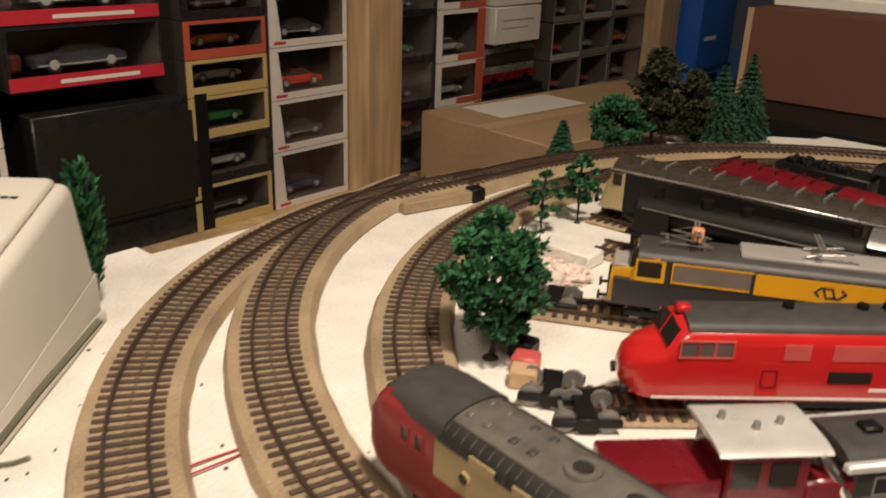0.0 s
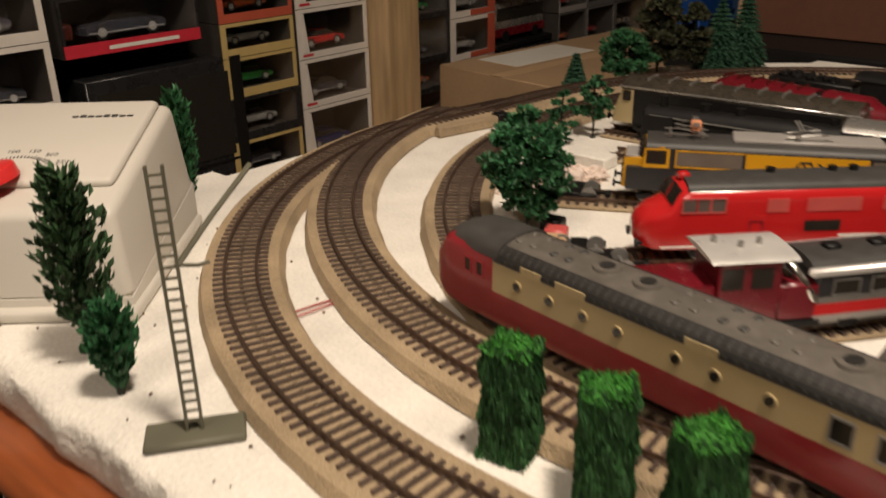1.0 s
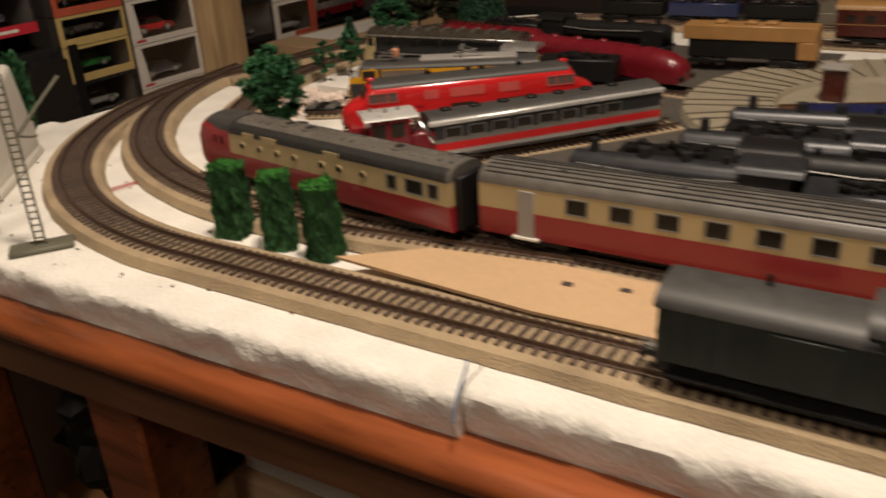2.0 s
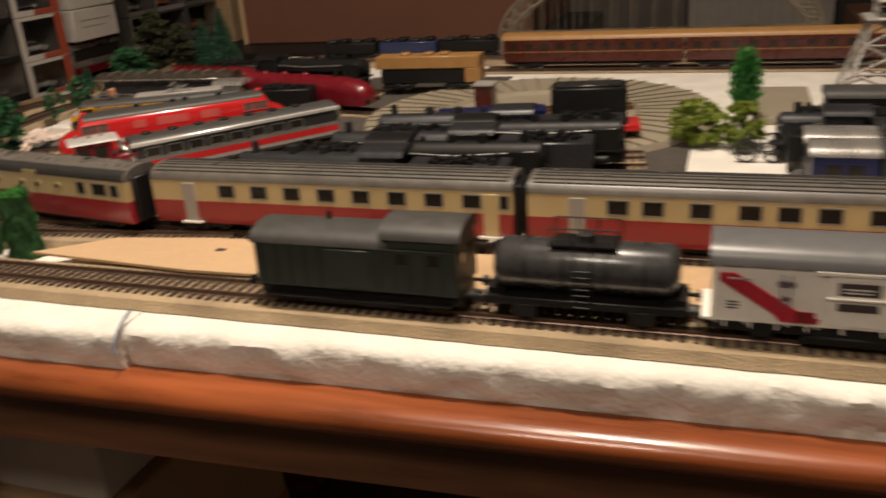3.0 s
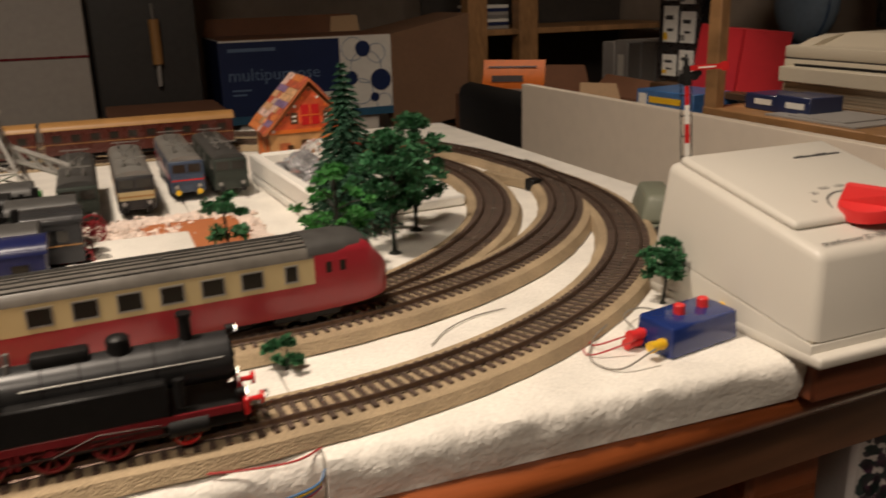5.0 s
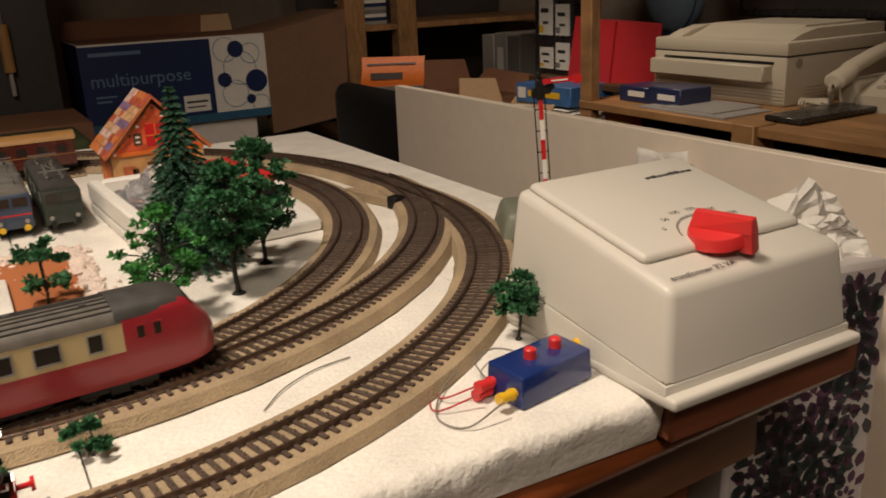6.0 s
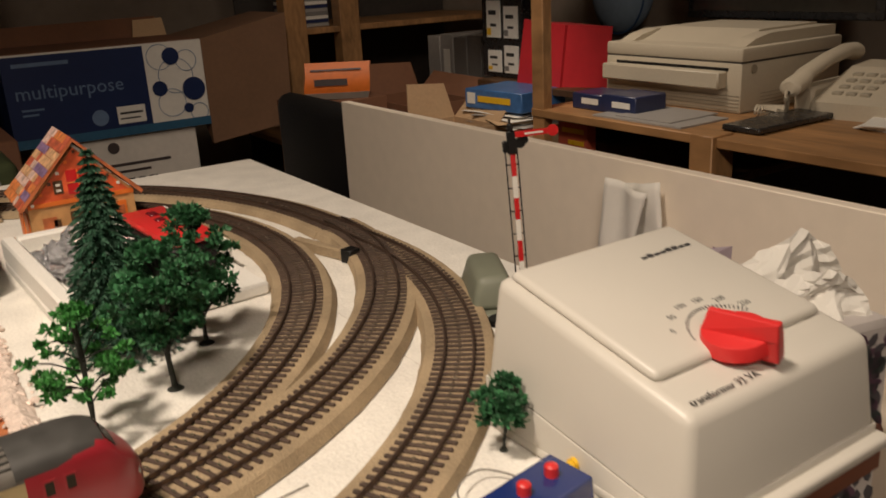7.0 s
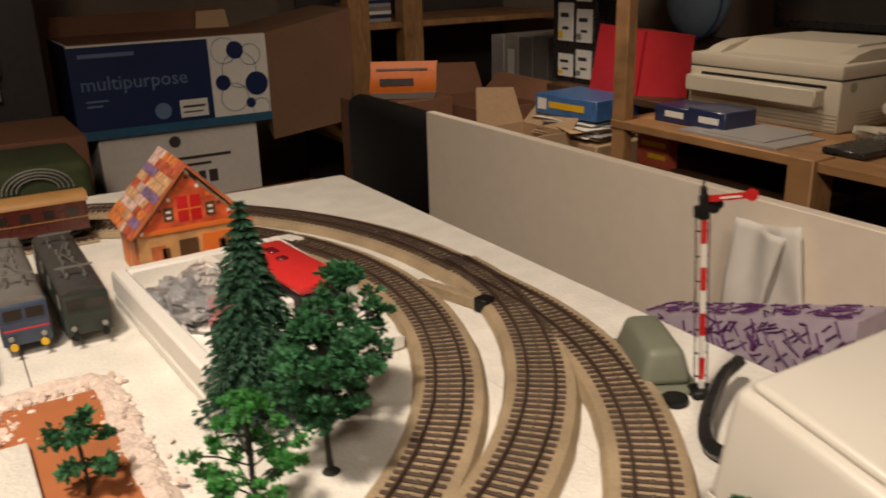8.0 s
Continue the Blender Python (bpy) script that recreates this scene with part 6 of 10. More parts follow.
def broadleaf(x, y, h, w, material, label, trunk_h=0.3, clumps=46, per=34, leaf=0.0042, seed=1, z=0.0, group="model trees", lean=0.0, puff=(0.10, 0.17)):
    """Trunk with forking limbs; leaf clumps at the limb ends with gaps between them."""
    random.seed(seed)
    t = thing("tree", label, "tree", pose(x, y, z, lean, 0, seed * 40), group=group)
    bm = B()
    r = h * 0.022
    tops = []
    tube(bm, [(0, 0, 0), (0.002, 0, h * trunk_h), (0, 0.001, h * 0.6), (0, 0, h * 0.9)], r, 7)
    cyl(bm, (0, 0, 0), (0, 0, 0.002), r * 2.6, 10, r * 1.2)
    leaves = []
    for k in range(clumps):
        u = random.random()
        zz = h * (trunk_h + 0.06 + (0.94 - trunk_h) * u)
        prof = math.sin(math.pi * min(max(0.12 + 0.86 * u, 0), 1)) ** 0.7
        a = k * 2.39996 + random.uniform(-0.4, 0.4)
        rad = w / 2 * prof * random.uniform(0.45, 1.0)
        c = Vector((rad * math.cos(a), rad * math.sin(a), zz))
        if k % 2 == 0:
            tube(bm, [(0, 0, zz - h * 0.12), tuple(c * 0.55 + Vector((0, 0, (zz - h * 0.06) * 0.45))), tuple(c)], r * 0.3, 5)
        cr = w * random.uniform(*puff)
        for _ in range(per):
            d = rnd_dir()
            q = c + Vector((d.x, d.y, d.z * 0.55)) * cr * random.random() ** 0.4
            leaves.append((q, d + Vector((0, 0, 0.3)), leaf * random.uniform(0.6, 1.1), leaf * random.uniform(0.8, 1.5)))
    part("trunk", bm, TRUNK, t, "dark moulded trunk and limbs")
    crown_part(t, leaves, material)
    return t


def conifer(x, y, h, w, material, label, seed=1, tiers=22, z=0.0, group="model trees"):
    random.seed(seed)
    t = thing("fir_tree", label, "tree", pose(x, y, z, 0, 0, seed * 31), group=group)
    part("trunk", cyl(cyl(B(), (0, 0, 0), (0, 0, h * 0.97), h * 0.02, 8, h * 0.004), (0, 0, 0), (0, 0, 0.002), h * 0.05, 10), TRUNK, t)
    leaves = []
    for k in range(tiers):
        u = k / (tiers - 1)
        zz = h * (0.10 + 0.88 * u)
        rad = w / 2 * (1 - u) ** 0.85 + 0.0015
        n = max(int(21 * (1 - u * 0.6)), 7)
        for j in range(n):
            a = 2 * math.pi * (j + random.random() * 0.5) / n + k
            rr = rad * random.uniform(0.75, 1.08)
            steps = 7
            for i in range(steps):
                f = (i + 0.6) / steps
                droop = -0.30 * rr * f * f
                c = Vector((rr * f * math.cos(a), rr * f * math.sin(a), zz + droop))
                out = Vector((math.cos(a), math.sin(a), -0.45))
                for s in (1, -1):
                    side = Vector((-math.sin(a), math.cos(a), 0)) * s
                    leaves.append((c + side * 0.0008, out + side * 0.9 + rnd_dir() * 0.2, 0.0018, 0.0072 * (0.6 + 0.5 * (1 - f)) + 0.002))
                leaves.append((c, out + rnd_dir() * 0.25, 0.0018, 0.007))
    crown_part(t, leaves, material)
    return t


def poplar(x, y, h, w, material, label, seed=1):
    """A slim tree of upswept needle-like sprays."""
    random.seed(seed)
    t = thing("poplar_tree", label, "tree", pose(x, y, 0, 0, 0, seed * 17), group="model trees")
    part("trunk", cyl(B(), (0, 0, 0), (0, 0, h * 0.9), 0.0018, 7, 0.0006), TRUNK, t)
    leaves = []
    for k in range(60):
        u = (k + 0.5) / 60
        zz = h * (0.14 + 0.84 * u)
        rad = w / 2 * (0.35 + 0.75 * math.sin(math.pi * min(u * 0.85 + 0.12, 1)))
        a = k * 2.4
        for j in range(26):
            f = random.random()
            c = Vector((rad * f * math.cos(a) , rad * f * math.sin(a), zz + f * 0.012)) + rnd_dir() * 0.0025
            leaves.append((c, Vector((math.cos(a) * 0.5, math.sin(a) * 0.5, 1.0)) + rnd_dir() * 0.4, 0.0027, 0.0068))
    crown_part(t, leaves, material)
    return t


def hedge_block(x, y, wx, wy, h, label, seed=1, yaw=0):
    """An upright block of trimmed hedge with hanging strands."""
    random.seed(seed)
    t = thing("hedge", label, "hedge", pose(x, y, 0, 0, 0, yaw), group="upright hedge blocks")
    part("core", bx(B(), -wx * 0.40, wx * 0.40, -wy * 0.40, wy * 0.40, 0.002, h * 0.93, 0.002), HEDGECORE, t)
    part("foot", cyl(B(), (0, 0, 0), (0, 0, 0.006), 0.002, 8), TRUNK, t)
    leaves = []
    for _ in range(2600):
        f = random.choice(((1, 0), (-1, 0), (0, 1), (0, -1)))
        u = random.uniform(-0.5, 0.5)
        px = wx * (0.46 * f[0] + u * abs(f[1]))
        py = wy * (0.46 * f[1] + u * abs(f[0]))
        pz = h * (1 - random.random() ** 1.1)
        grow = 1 - 0.10 * pz / h + 0.06 * math.sin(pz * 300 + px * 500)
        leaves.append(((px * grow, py * grow, pz), Vector((f[0] * 0.15, f[1] * 0.15, -1)) + rnd_dir() * 0.28, 0.0011, random.uniform(0.004, 0.009)))
    for _ in range(700):
        leaves.append(((random.uniform(-0.45, 0.45) * wx, random.uniform(-0.45, 0.45) * wy, h * random.uniform(0.95, 1.02)), rnd_dir(), 0.0012, 0.0042))
    low = [q for i, q in enumerate(leaves) if i < 2600]
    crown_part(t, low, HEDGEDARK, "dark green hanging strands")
    o = crown_part(t, leaves[2600:], HEDGETOP, "lighter green leaves on the top")
    o.name = "trimmed_top"
    return t


# right end
conifer(0.276, 0.230, 0.135, 0.080, FIR, "dark green model fir tree on white foam", 3, 26)
broadleaf(0.287, 0.153, 0.090, 0.060, LEAF, "dark green model tree with clumped crown", 0.34, 68, 62, 0.0034, 5, puff=(0.09, 0.14))
broadleaf(0.324, 0.205, 0.092, 0.056, LEAF, "dark green model tree beside the inner track", 0.22, 64, 60, 0.0034, 6, puff=(0.09, 0.14))
broadleaf(0.235, 0.122, 0.076, 0.056, LEAF2, "fresh green model tree with spreading twigs", 0.30, 46, 44, 0.0030, 7, puff=(0.06, 0.11))
broadleaf(0.172, 0.200, 0.048, 0.046, LEAF, "low dark green model bush on brown card", 0.25, 14, 42, 0.0040, 8)
broadleaf(0.3965, -0.0210, 0.039, 0.032, LEAF, "small round dark green model tree by the control box", 0.38, 30, 44, 0.0030, 9)
# left end
broadleaf(-0.814, 0.152, 0.080, 0.054, LEAF, "full green model tree beside the inner track", 0.14, 96, 52, 0.0036, 11)
broadleaf(-0.898, 0.368, 0.052, 0.030, LEAF, "small dark green model tree on foam", 0.30, 24, 34, 0.0036, 12)
broadleaf(-0.905, 0.330, 0.046, 0.024, LEAF, "small slim dark green model tree", 0.25, 20, 30, 0.0036, 13)
poplar(-0.881, -0.101, 0.088, 0.030, LEAFOLIVE, "dark olive-green feathery model poplar on foam", 2)
poplar(-0.846, -0.108, 0.036, 0.018, LEAF, "short dark green feathery model tree", 4)
poplar(-1.012, 0.038, 0.078, 0.018, LEAF, "dark green slim model tree behind the transformer", 5)
# behind the left curve
broadleaf(-1.000, 0.600, 0.050, 0.062, LEAF, "green bushy model tree behind the curve", 0.06, 76, 44, 0.0042, 14)
broadleaf(-0.976, 0.634, 0.098, 0.052, LEAFBROWN, "tall olive-brown model tree behind the curve", 0.14, 110, 50, 0.0046, 15)
broadleaf(-0.950, 0.664, 0.076, 0.036, LEAFBROWN, "olive-brown model tree behind the curve", 0.14, 80, 46, 0.0046, 16)
conifer(-0.938, 0.706, 0.080, 0.058, FIR, "dark green model fir behind the curve", 17, 16)
conifer(-0.920, 0.734, 0.092, 0.056, FIR, "taller dark green model fir behind the curve", 18, 18)
conifer(-1.0125, 0.518, 0.033, 0.025, FIR, "tiny dark green model fir behind the curve", 19, 9, z=0.0035)
# middle
broadleaf(-0.166, 0.300, 0.040, 0.050, LEAF3, "yellow-green model bush in the yard", 0.08, 34, 36, 0.0042, 20)
broadleaf(-0.128, 0.288, 0.040, 0.046, LEAF3, "yellow-green model bush beside another", 0.08, 34, 36, 0.0042, 21)
poplar(-0.126, 0.360, 0.066, 0.026, LEAF2, "slim green model poplar in the yard", 22)
broadleaf(-0.075, 0.118, 0.018, 0.036, LEAF2, "low green model bush behind the coach", 0.05, 16, 30, 0.0034, 23)
broadleaf(0.122, -0.018, 0.020, 0.024, LEAF, "low fresh green model bush between the tracks", 0.05, 18, 30, 0.0034, 24)
broadleaf(0.168, -0.014, 0.017, 0.022, LEAF, "low green model bush between the tracks", 0.05, 14, 30, 0.0034, 25)
for i, (x, y) in enumerate(((-0.688, -0.033), (-0.646, -0.035), (-0.609, -0.037))):
    hedge_block(x, y, 0.0200, 0.0175, 0.049, "upright green hedge block with hanging strands", 30 + i, 10 + 25 * i)


# ---- transformers ----
def slanted(x0, x1, y0, y1, zb, zf, zk, inset, bev=0.004):
    """A housing whose top slopes from the back edge down to the front, sides drawn in a little."""
    bm = B()
    i = inset
    loft(bm, [[(x0, y0, zb), (x1, y0, zb), (x1, y1, zb), (x0, y1, zb)], [(x0 + i, y0 + i, zf), (x1 - i, y0 + i, zf), (x1 - i, y1 - i, zk), (x0 + i, y1 - i, zk)]])
    bmesh.ops.recalc_face_normals(bm, faces=bm.faces)
    bmesh.ops.bevel(bm, geom=list(bm.edges), offset=bev, segments=3, affect="EDGES", profile=0.5)
    return bm


def transformer(m, label):
    t = thing("transformer", label, "transformer", m, group="train transformers")
    W, D = 0.067, 0.066
    part("base_flange", bx(B(), -W - 0.0005, W + 0.003, -D - 0.0065, D, -0.0050, 0.0016, 0.0022, 3), PLASTIC, t, "rounded lip along the front")
    # lower tray: its rim rises towards the back
    bm = loft(B(), [[(-W, -D, -0.0049), (W, -D, -0.0049), (W, D, -0.0049), (-W, D, -0.0049)], [(-W, -D, 0.0062), (W, -D, 0.0062), (W, D, 0.0235), (-W, D, 0.0235)]])
    bmesh.ops.recalc_face_normals(bm, faces=bm.faces)
    bmesh.ops.bevel(bm, geom=list(bm.edges), offset=0.0008, segments=2, affect="EDGES", profile=0.5)
    part("lower_shell", bm, PLASTIC, t)
    part("seam", loft(B(), [[(-W + 0.0010, -D + 0.0010, z0), (W - 0.0010, -D + 0.0010, z0), (W - 0.0010, D - 0.0010, z1), (-W + 0.0010, D - 0.0010, z1)] for z0, z1 in ((0.0050, 0.0220), (0.0076, 0.0250))]), BEIGE_DARK, t)
    i = 0.005
    bm = loft(B(), [[(-W + 0.0004, -D + 0.0004, 0.0070), (W - 0.0004, -D + 0.0004, 0.0070), (W - 0.0004, D - 0.0004, 0.0244), (-W + 0.0004, D - 0.0004, 0.0244)], [(-W + i, -D + i, 0.0520), (W - i, -D + i, 0.0520), (W - i, D - i, 0.0775), (-W + i, D - i, 0.0775)]])
    bmesh.ops.recalc_face_normals(bm, faces=bm.faces)
    top_edges = [e for e in bm.edges if max(v.co.z for v in e.verts) > 0.04]
    bmesh.ops.bevel(bm, geom=top_edges, offset=0.0055, segments=3, affect="EDGES", profile=0.5)
    part("upper_shell", bm, PLASTIC, t)
    # raised top plate that follows the slope
    ang = math.degrees(math.atan2(0.0255, 2 * D - 0.010))
    top = part("top_plate", bx(B(), -0.0570, 0.0560, -0.0390, 0.0580, 0.0, 0.0060, 0.0035, 3), PLASTIC, t, "raised smooth top plate")
    top.matrix_basis = pose(0, 0, 0.0648, ang, 0, 0) @ Matrix.Translation((0, 0, -0.0015))
    # maker's mark as a plain bar in its colour
    for k in range(8):
        x = 0.0110 + 0.0046 * k
        hgt = 0.0032 if k in (1, 4, 5) else 0.0022
        part("mark_bar", bx(B(), x, x + 0.0036, 0.0340, 0.0340 + hgt, 0.0060, 0.0063), INK, top, smooth=False)
    bm = B()
    for k in range(28):
        a = radians(160 - 128 * k / 27)
        r0, r1 = 0.0225, 0.0225 + 0.0010 + 0.0024 * k / 27
        c, s = math.cos(a), math.sin(a)
        d = Vector((-s, c, 0)) * 0.0003
        lo, hi = Vector((-0.001 + r0 * c, r0 * s - 0.0365, 0.0060)), Vector((-0.001 + r1 * c, r1 * s - 0.0365, 0.0060))
        loft(bm, [[lo - d, hi - d, hi + d, lo + d], [q + Vector((0, 0, 0.0003)) for q in (lo - d, hi - d, hi + d, lo + d)]])
    tagged(part("dial_scale", bm, INK, top, smooth=False), kind="stuff")
    for k, txt in enumerate(("0", "50", "100", "150", "200", "250")):
        a = radians(147 - 22.5 * k)
        word(txt, 0.0048, INK, top, pose(-0.001 + 0.030 * math.cos(a), 0.030 * math.sin(a) - 0.0375, 0.0061), "dial_number")
    word("transformer 32 VA", 0.0055, INK, t, pose(-0.034, -0.0565, 0.0539, ang, 0, 0), "lettering", "black lettering on the housing")
    bm = cyl(B(), (0, 0, 0), (0, 0, 0.0068), 0.0158, 40, 0.0150)
    bmesh.ops.bevel(bm, geom=[e for e in bm.edges if all(v.co.z > 0.006 for v in e.verts)], offset=0.0009, segments=2, affect="EDGES", profile=0.5)
    kn = part("knob_base", bm, REDPL, t, "round red knob")
    kn.matrix_basis = pose(-0.0072, -0.0392, 0.0612, ang, 0, -76)
    # wedge grip: broad on the disc, thin along the ridge, standing out over the front edge
    rings = []
    for z, back, front, wb, wf in ((0.0064, -0.0138, 0.0197, 0.0060, 0.0036), (0.0150, -0.0120, 0.0194, 0.0012, 0.0021)):
        rings.append([(back, -wb, z), (front, -wf, z), (front, wf, z), (back, wb, z)])
    bm = loft(B(), rings)
    bx(bm, 0.0120, 0.0196, -0.0034, 0.0034, -0.0040, 0.0068)
    bmesh.ops.bevel(bm, geom=[e for e in bm.edges if e.is_manifold and e.calc_face_angle(0) > 0.7], offset=0.0007, segments=2, affect="EDGES", profile=0.5)
    part("pointer_grip", bm, REDPL, kn, "raised red pointer grip", smooth=False)
    return t


transformer(pose(0.472, -0.062, 0.0053, 0, 0, 0), "cream-white plastic train transformer with a red knob")
transformer(pose(-1.001, -0.060, 0.0053, 0, 0, 42), "cream-white plastic train transformer behind the lattice mast")
# plank under the transformer at the table's corner
solo("support_plank", bx(B(), 0.4160, 0.5600, -0.122, 0.020, TOPZ, 0.0, 0.002), REDWOOD, "red-brown wooden plank under the transformer", "plank")

# ---- control box with plugs ----
cb = thing("control_box", "navy-blue plastic control box with two red buttons", "control box", pose(0.3718, -0.0748, 0.0003, 0, 0, 9.7))
part("housing", slanted(-0.0252, 0.0252, -0.0130, 0.0130, 0, 0.0165, 0.0180, 0.0008, 0.0014), BLUEBOX, cb)
for x in (-0.006, 0.012):
    part("button", ball(cyl(B(), (x, 0.001, 0.016), (x, 0.001, 0.0215), 0.0032, 16), (x, 0.001, 0.0215), 0.0032, 1, 1, 0.5, 14), REDPL, cb, "round red push button")
for y, z, mt, d in ((-0.007, 0.0075, YELPL, -1), (0.008, 0.0085, REDPL, -1), (0.006, 0.0100, YELPL, 1), (0.0100, 0.0035, REDPL, -1)):
    part("plug", cyl(cyl(cyl(B(), (d * 0.0240, y, z), (d * 0.0330, y, z), 0.0026, 14), (d * 0.0322, y, z), (d * 0.0350, y, z), 0.0031, 14), (d * 0.0262, y, z), (d * 0.0278, y, z), 0.0031, 14), mt, cb, "coloured plug")


def wire(name, pts, mt, label, r=0.0005):
    return solo(name, tube(B(), spline(pts, 8), r, 6), mt, label, "wire", group="loose wires")


RW, GW, BW, YW = mat("dull_red_wire", (0.38, 0.035, 0.035), 0.5), mat("grey_wire", (0.22, 0.20, 0.17), 0.5), mat("blue_wire", (0.06, 0.14, 0.28), 0.45), YELPL
wire("wire", [(0.337, -0.094, 0.010), (0.318, -0.092, 0.002), (0.312, -0.075, 0.001), (0.326, -0.055, 0.003), (0.345, -0.040, 0.004), (0.352, -0.020, 0.002)], GW, "thin grey wire looping from the control box")
wire("wire", [(0.336, -0.070, 0.008), (0.322, -0.060, 0.002), (0.338, -0.035, 0.001), (0.365, -0.005, 0.001), (0.395, 0.020, 0.002)], RW, "thin red wire running to the outer track")
wire("wire", [(0.334, -0.078, 0.008), (0.314, -0.068, 0.001), (0.330, -0.040, 0.001), (0.357, -0.008, 0.001), (0.390, 0.022, 0.002)], RW, "thin red wire beside another red wire")
wire("wire", [(0.346, -0.070, 0.006), (0.352, -0.045, 0.008), (0.372, -0.035, 0.006), (0.385, -0.050, 0.003), (0.372, -0.062, 0.006)], GW, "thin grey wire coiled behind the control box")
wire("wire", [(0.110, -0.0985, 0.001), (0.129, -0.1055, 0.002), (0.150, -0.1060, 0.001), (0.163, -0.1000, 0.0008)], RW, "thin red wire lying on the foam edge")
for k, mt in enumerate((BW, YW, BW, RW)):
    wire("wire", [(0.162, -0.1090, -0.004), (0.155, -0.1135, -0.0085 - 0.0010 * k), (0.123, -0.1150, -0.0125 - 0.0014 * k), (0.100 - 0.004 * k, -0.1160, -0.0165 - 0.0010 * k), (0.088 - 0.005 * k, -0.1150, -0.0150)], mt, "thin coloured wires hanging from the slab joint", 0.0006)
wire("wire", [(-0.842, -0.027, 0.001), (-0.838, -0.008, 0.002), (-0.836, 0.014, 0.001)], RW, "thin red wire crossing between two tracks")
wire("wire", [(-0.846, -0.027, 0.001), (-0.844, -0.008, 0.0016), (-0.840, 0.013, 0.001)], RW, "thin red wire crossing beside another")
wire("wire", [(-0.473, -0.100, 0.001), (-0.468, -0.112, 0.002), (-0.464, -0.126, -0.002), (-0.462, -0.133, -0.010)], BW, "thin blue wire slipping into the slab joint")
wire("wire", [(-0.975, 0.052, 0.0015), (-0.955, 0.040, 0.002), (-0.940, 0.030, 0.004)], RW, "thin red wire behind the transformer")
wire("wire", [(-0.585, -0.052, 0.001), (-0.575, -0.060, 0.0015), (-0.560, -0.056, 0.001)], BW, "thin blue wire beside the hedge")
wire("wire", [(0.246, -0.020, 0.001), (0.262, -0.004, 0.0014), (0.284, 0.008, 0.0012), (0.306, 0.012, 0.001)], GW, "thin grey wire lying on the foam", 0.0004)

# ---- lattice mast with an arm ----
mast = thing("catenary_mast", "grey-green lattice catenary mast on a foot plate", "mast", pose(-0.793, -0.1050, 0.0003, 0, 0, 54))
part("foot_plate", bx(B(), -0.020, 0.020, -0.009, 0.009, 0, 0.0035, 0.001), MASTGREY, mast)
bm = B()
for s in (1, -1):
    bx(bm, s * 0.0029 - 0.0006, s * 0.0029 + 0.0006, -0.0010, 0.0010, 0.0035, 0.1150)
for k in range(24):
    z = 0.008 + 0.0045 * k
    bx(bm, -0.0029, 0.0029, -0.0006, 0.0006, z - 0.0004, z + 0.0004)
part("lattice_post", bm, MASTGREY, mast)
bm = B()
tube(bm, [(0.003, 0, 0.0760), (0.017, 0.013, 0.0900), (0.033, 0.025, 0.1050)], 0.0011, 6)
tube(bm, [(0.004, 0, 0.0760), (0.010, 0.004, 0.0735), (0.014, 0.006, 0.0735)], 0.0008, 6)
part("bracket_arm", bm, MASTGREY, mast)

# ---- semaphore signal and its motor box ----
sg = thing("semaphore_signal", "red and white striped semaphore signal leaning slightly", "signal", Matrix.Translation((0.5110, 0.1008, 0.0003)) @ Matrix.Rotation(radians(3.2), 4, Vector((-0.67, -0.74, 0))) @ Matrix.Rotation(radians(-28), 4, "Z"))
for k in range(9):
    z0, z1 = max(0.004, 0.0112 + (k - 1) * 0.0145), min(0.0112 + k * 0.0145, 0.1180)
    part("post_band", bx(B(), -0.0016, 0.0016, -0.0010, 0.0010, z0, z1), (WHITE, RED)[k % 2], sg, smooth=False)
for x in (-0.0042, 0.0036):
    part("pull_rod", cyl(B(), (x, 0.0004, 0.004), (x - 0.0004, 0.0004, 0.1170), 0.00045, 6), BLACK, sg)
for k in range(7):
    part("rod_guide", bx(B(), -0.0044, 0.0040, 0.0010, 0.0015, 0.012 + 0.0155 * k, 0.0128 + 0.0155 * k), BLACK, sg, smooth=False)
bm = bx(B(), -0.0030, 0.0026, -0.0018, 0.0018, 0.1125, 0.1275, 0.0007)
bx(bm, -0.0022, 0.0012, -0.0022, 0.0022, 0.1270, 0.1325, 0.0009)
bx(bm, -0.0062, -0.0026, -0.0012, 0.0012, 0.1140, 0.1215, 0.0008)
cyl(bm, (0.0052, -0.0020, 0.1195), (0.0052, 0.0006, 0.1195), 0.0034, 14)
cyl(bm, (0.0080, -0.0020, 0.1212), (0.0080, 0.0006, 0.1212), 0.0026, 12)
cyl(bm, (-0.0005, 0, 0.1320), (-0.0005, 0, 0.1355), 0.0008, 8)
part("head", bm, BLACK, sg, "black lamp head with spectacle plate")
part("foot", bx(B(), -0.007, 0.007, -0.007, 0.007, 0, 0.005, 0.001), BLACK, sg)
arm = part("arm", bx(B(), 0.002, 0.0265, -0.0030, -0.0018, 0.1235, 0.1272), RED, sg, "red and white signal arm")
part("arm_disc", cyl(B(), (0.0265, -0.0032, 0.1253), (0.0265, -0.0016, 0.1253), 0.0036, 18), RED, arm)
part("arm_stripe", bx(B(), 0.008, 0.020, -0.0033, -0.0030, 0.1248, 0.1259), WHITE, arm)
mb = thing("signal_motor_box", "grey-green rounded signal motor box on the foam", "motor box", pose(0.513, 0.145, 0.0003, 0, 0, 62))
part("housing", slanted(-0.034, 0.034, -0.017, 0.017, 0.003, 0.0260, 0.0260, 0.006, 0.005), BOXGREY, mb)
part("base", bx(B(), -0.040, 0.040, -0.020, 0.020, 0, 0.0032, 0.001), BOXGREY, mb)
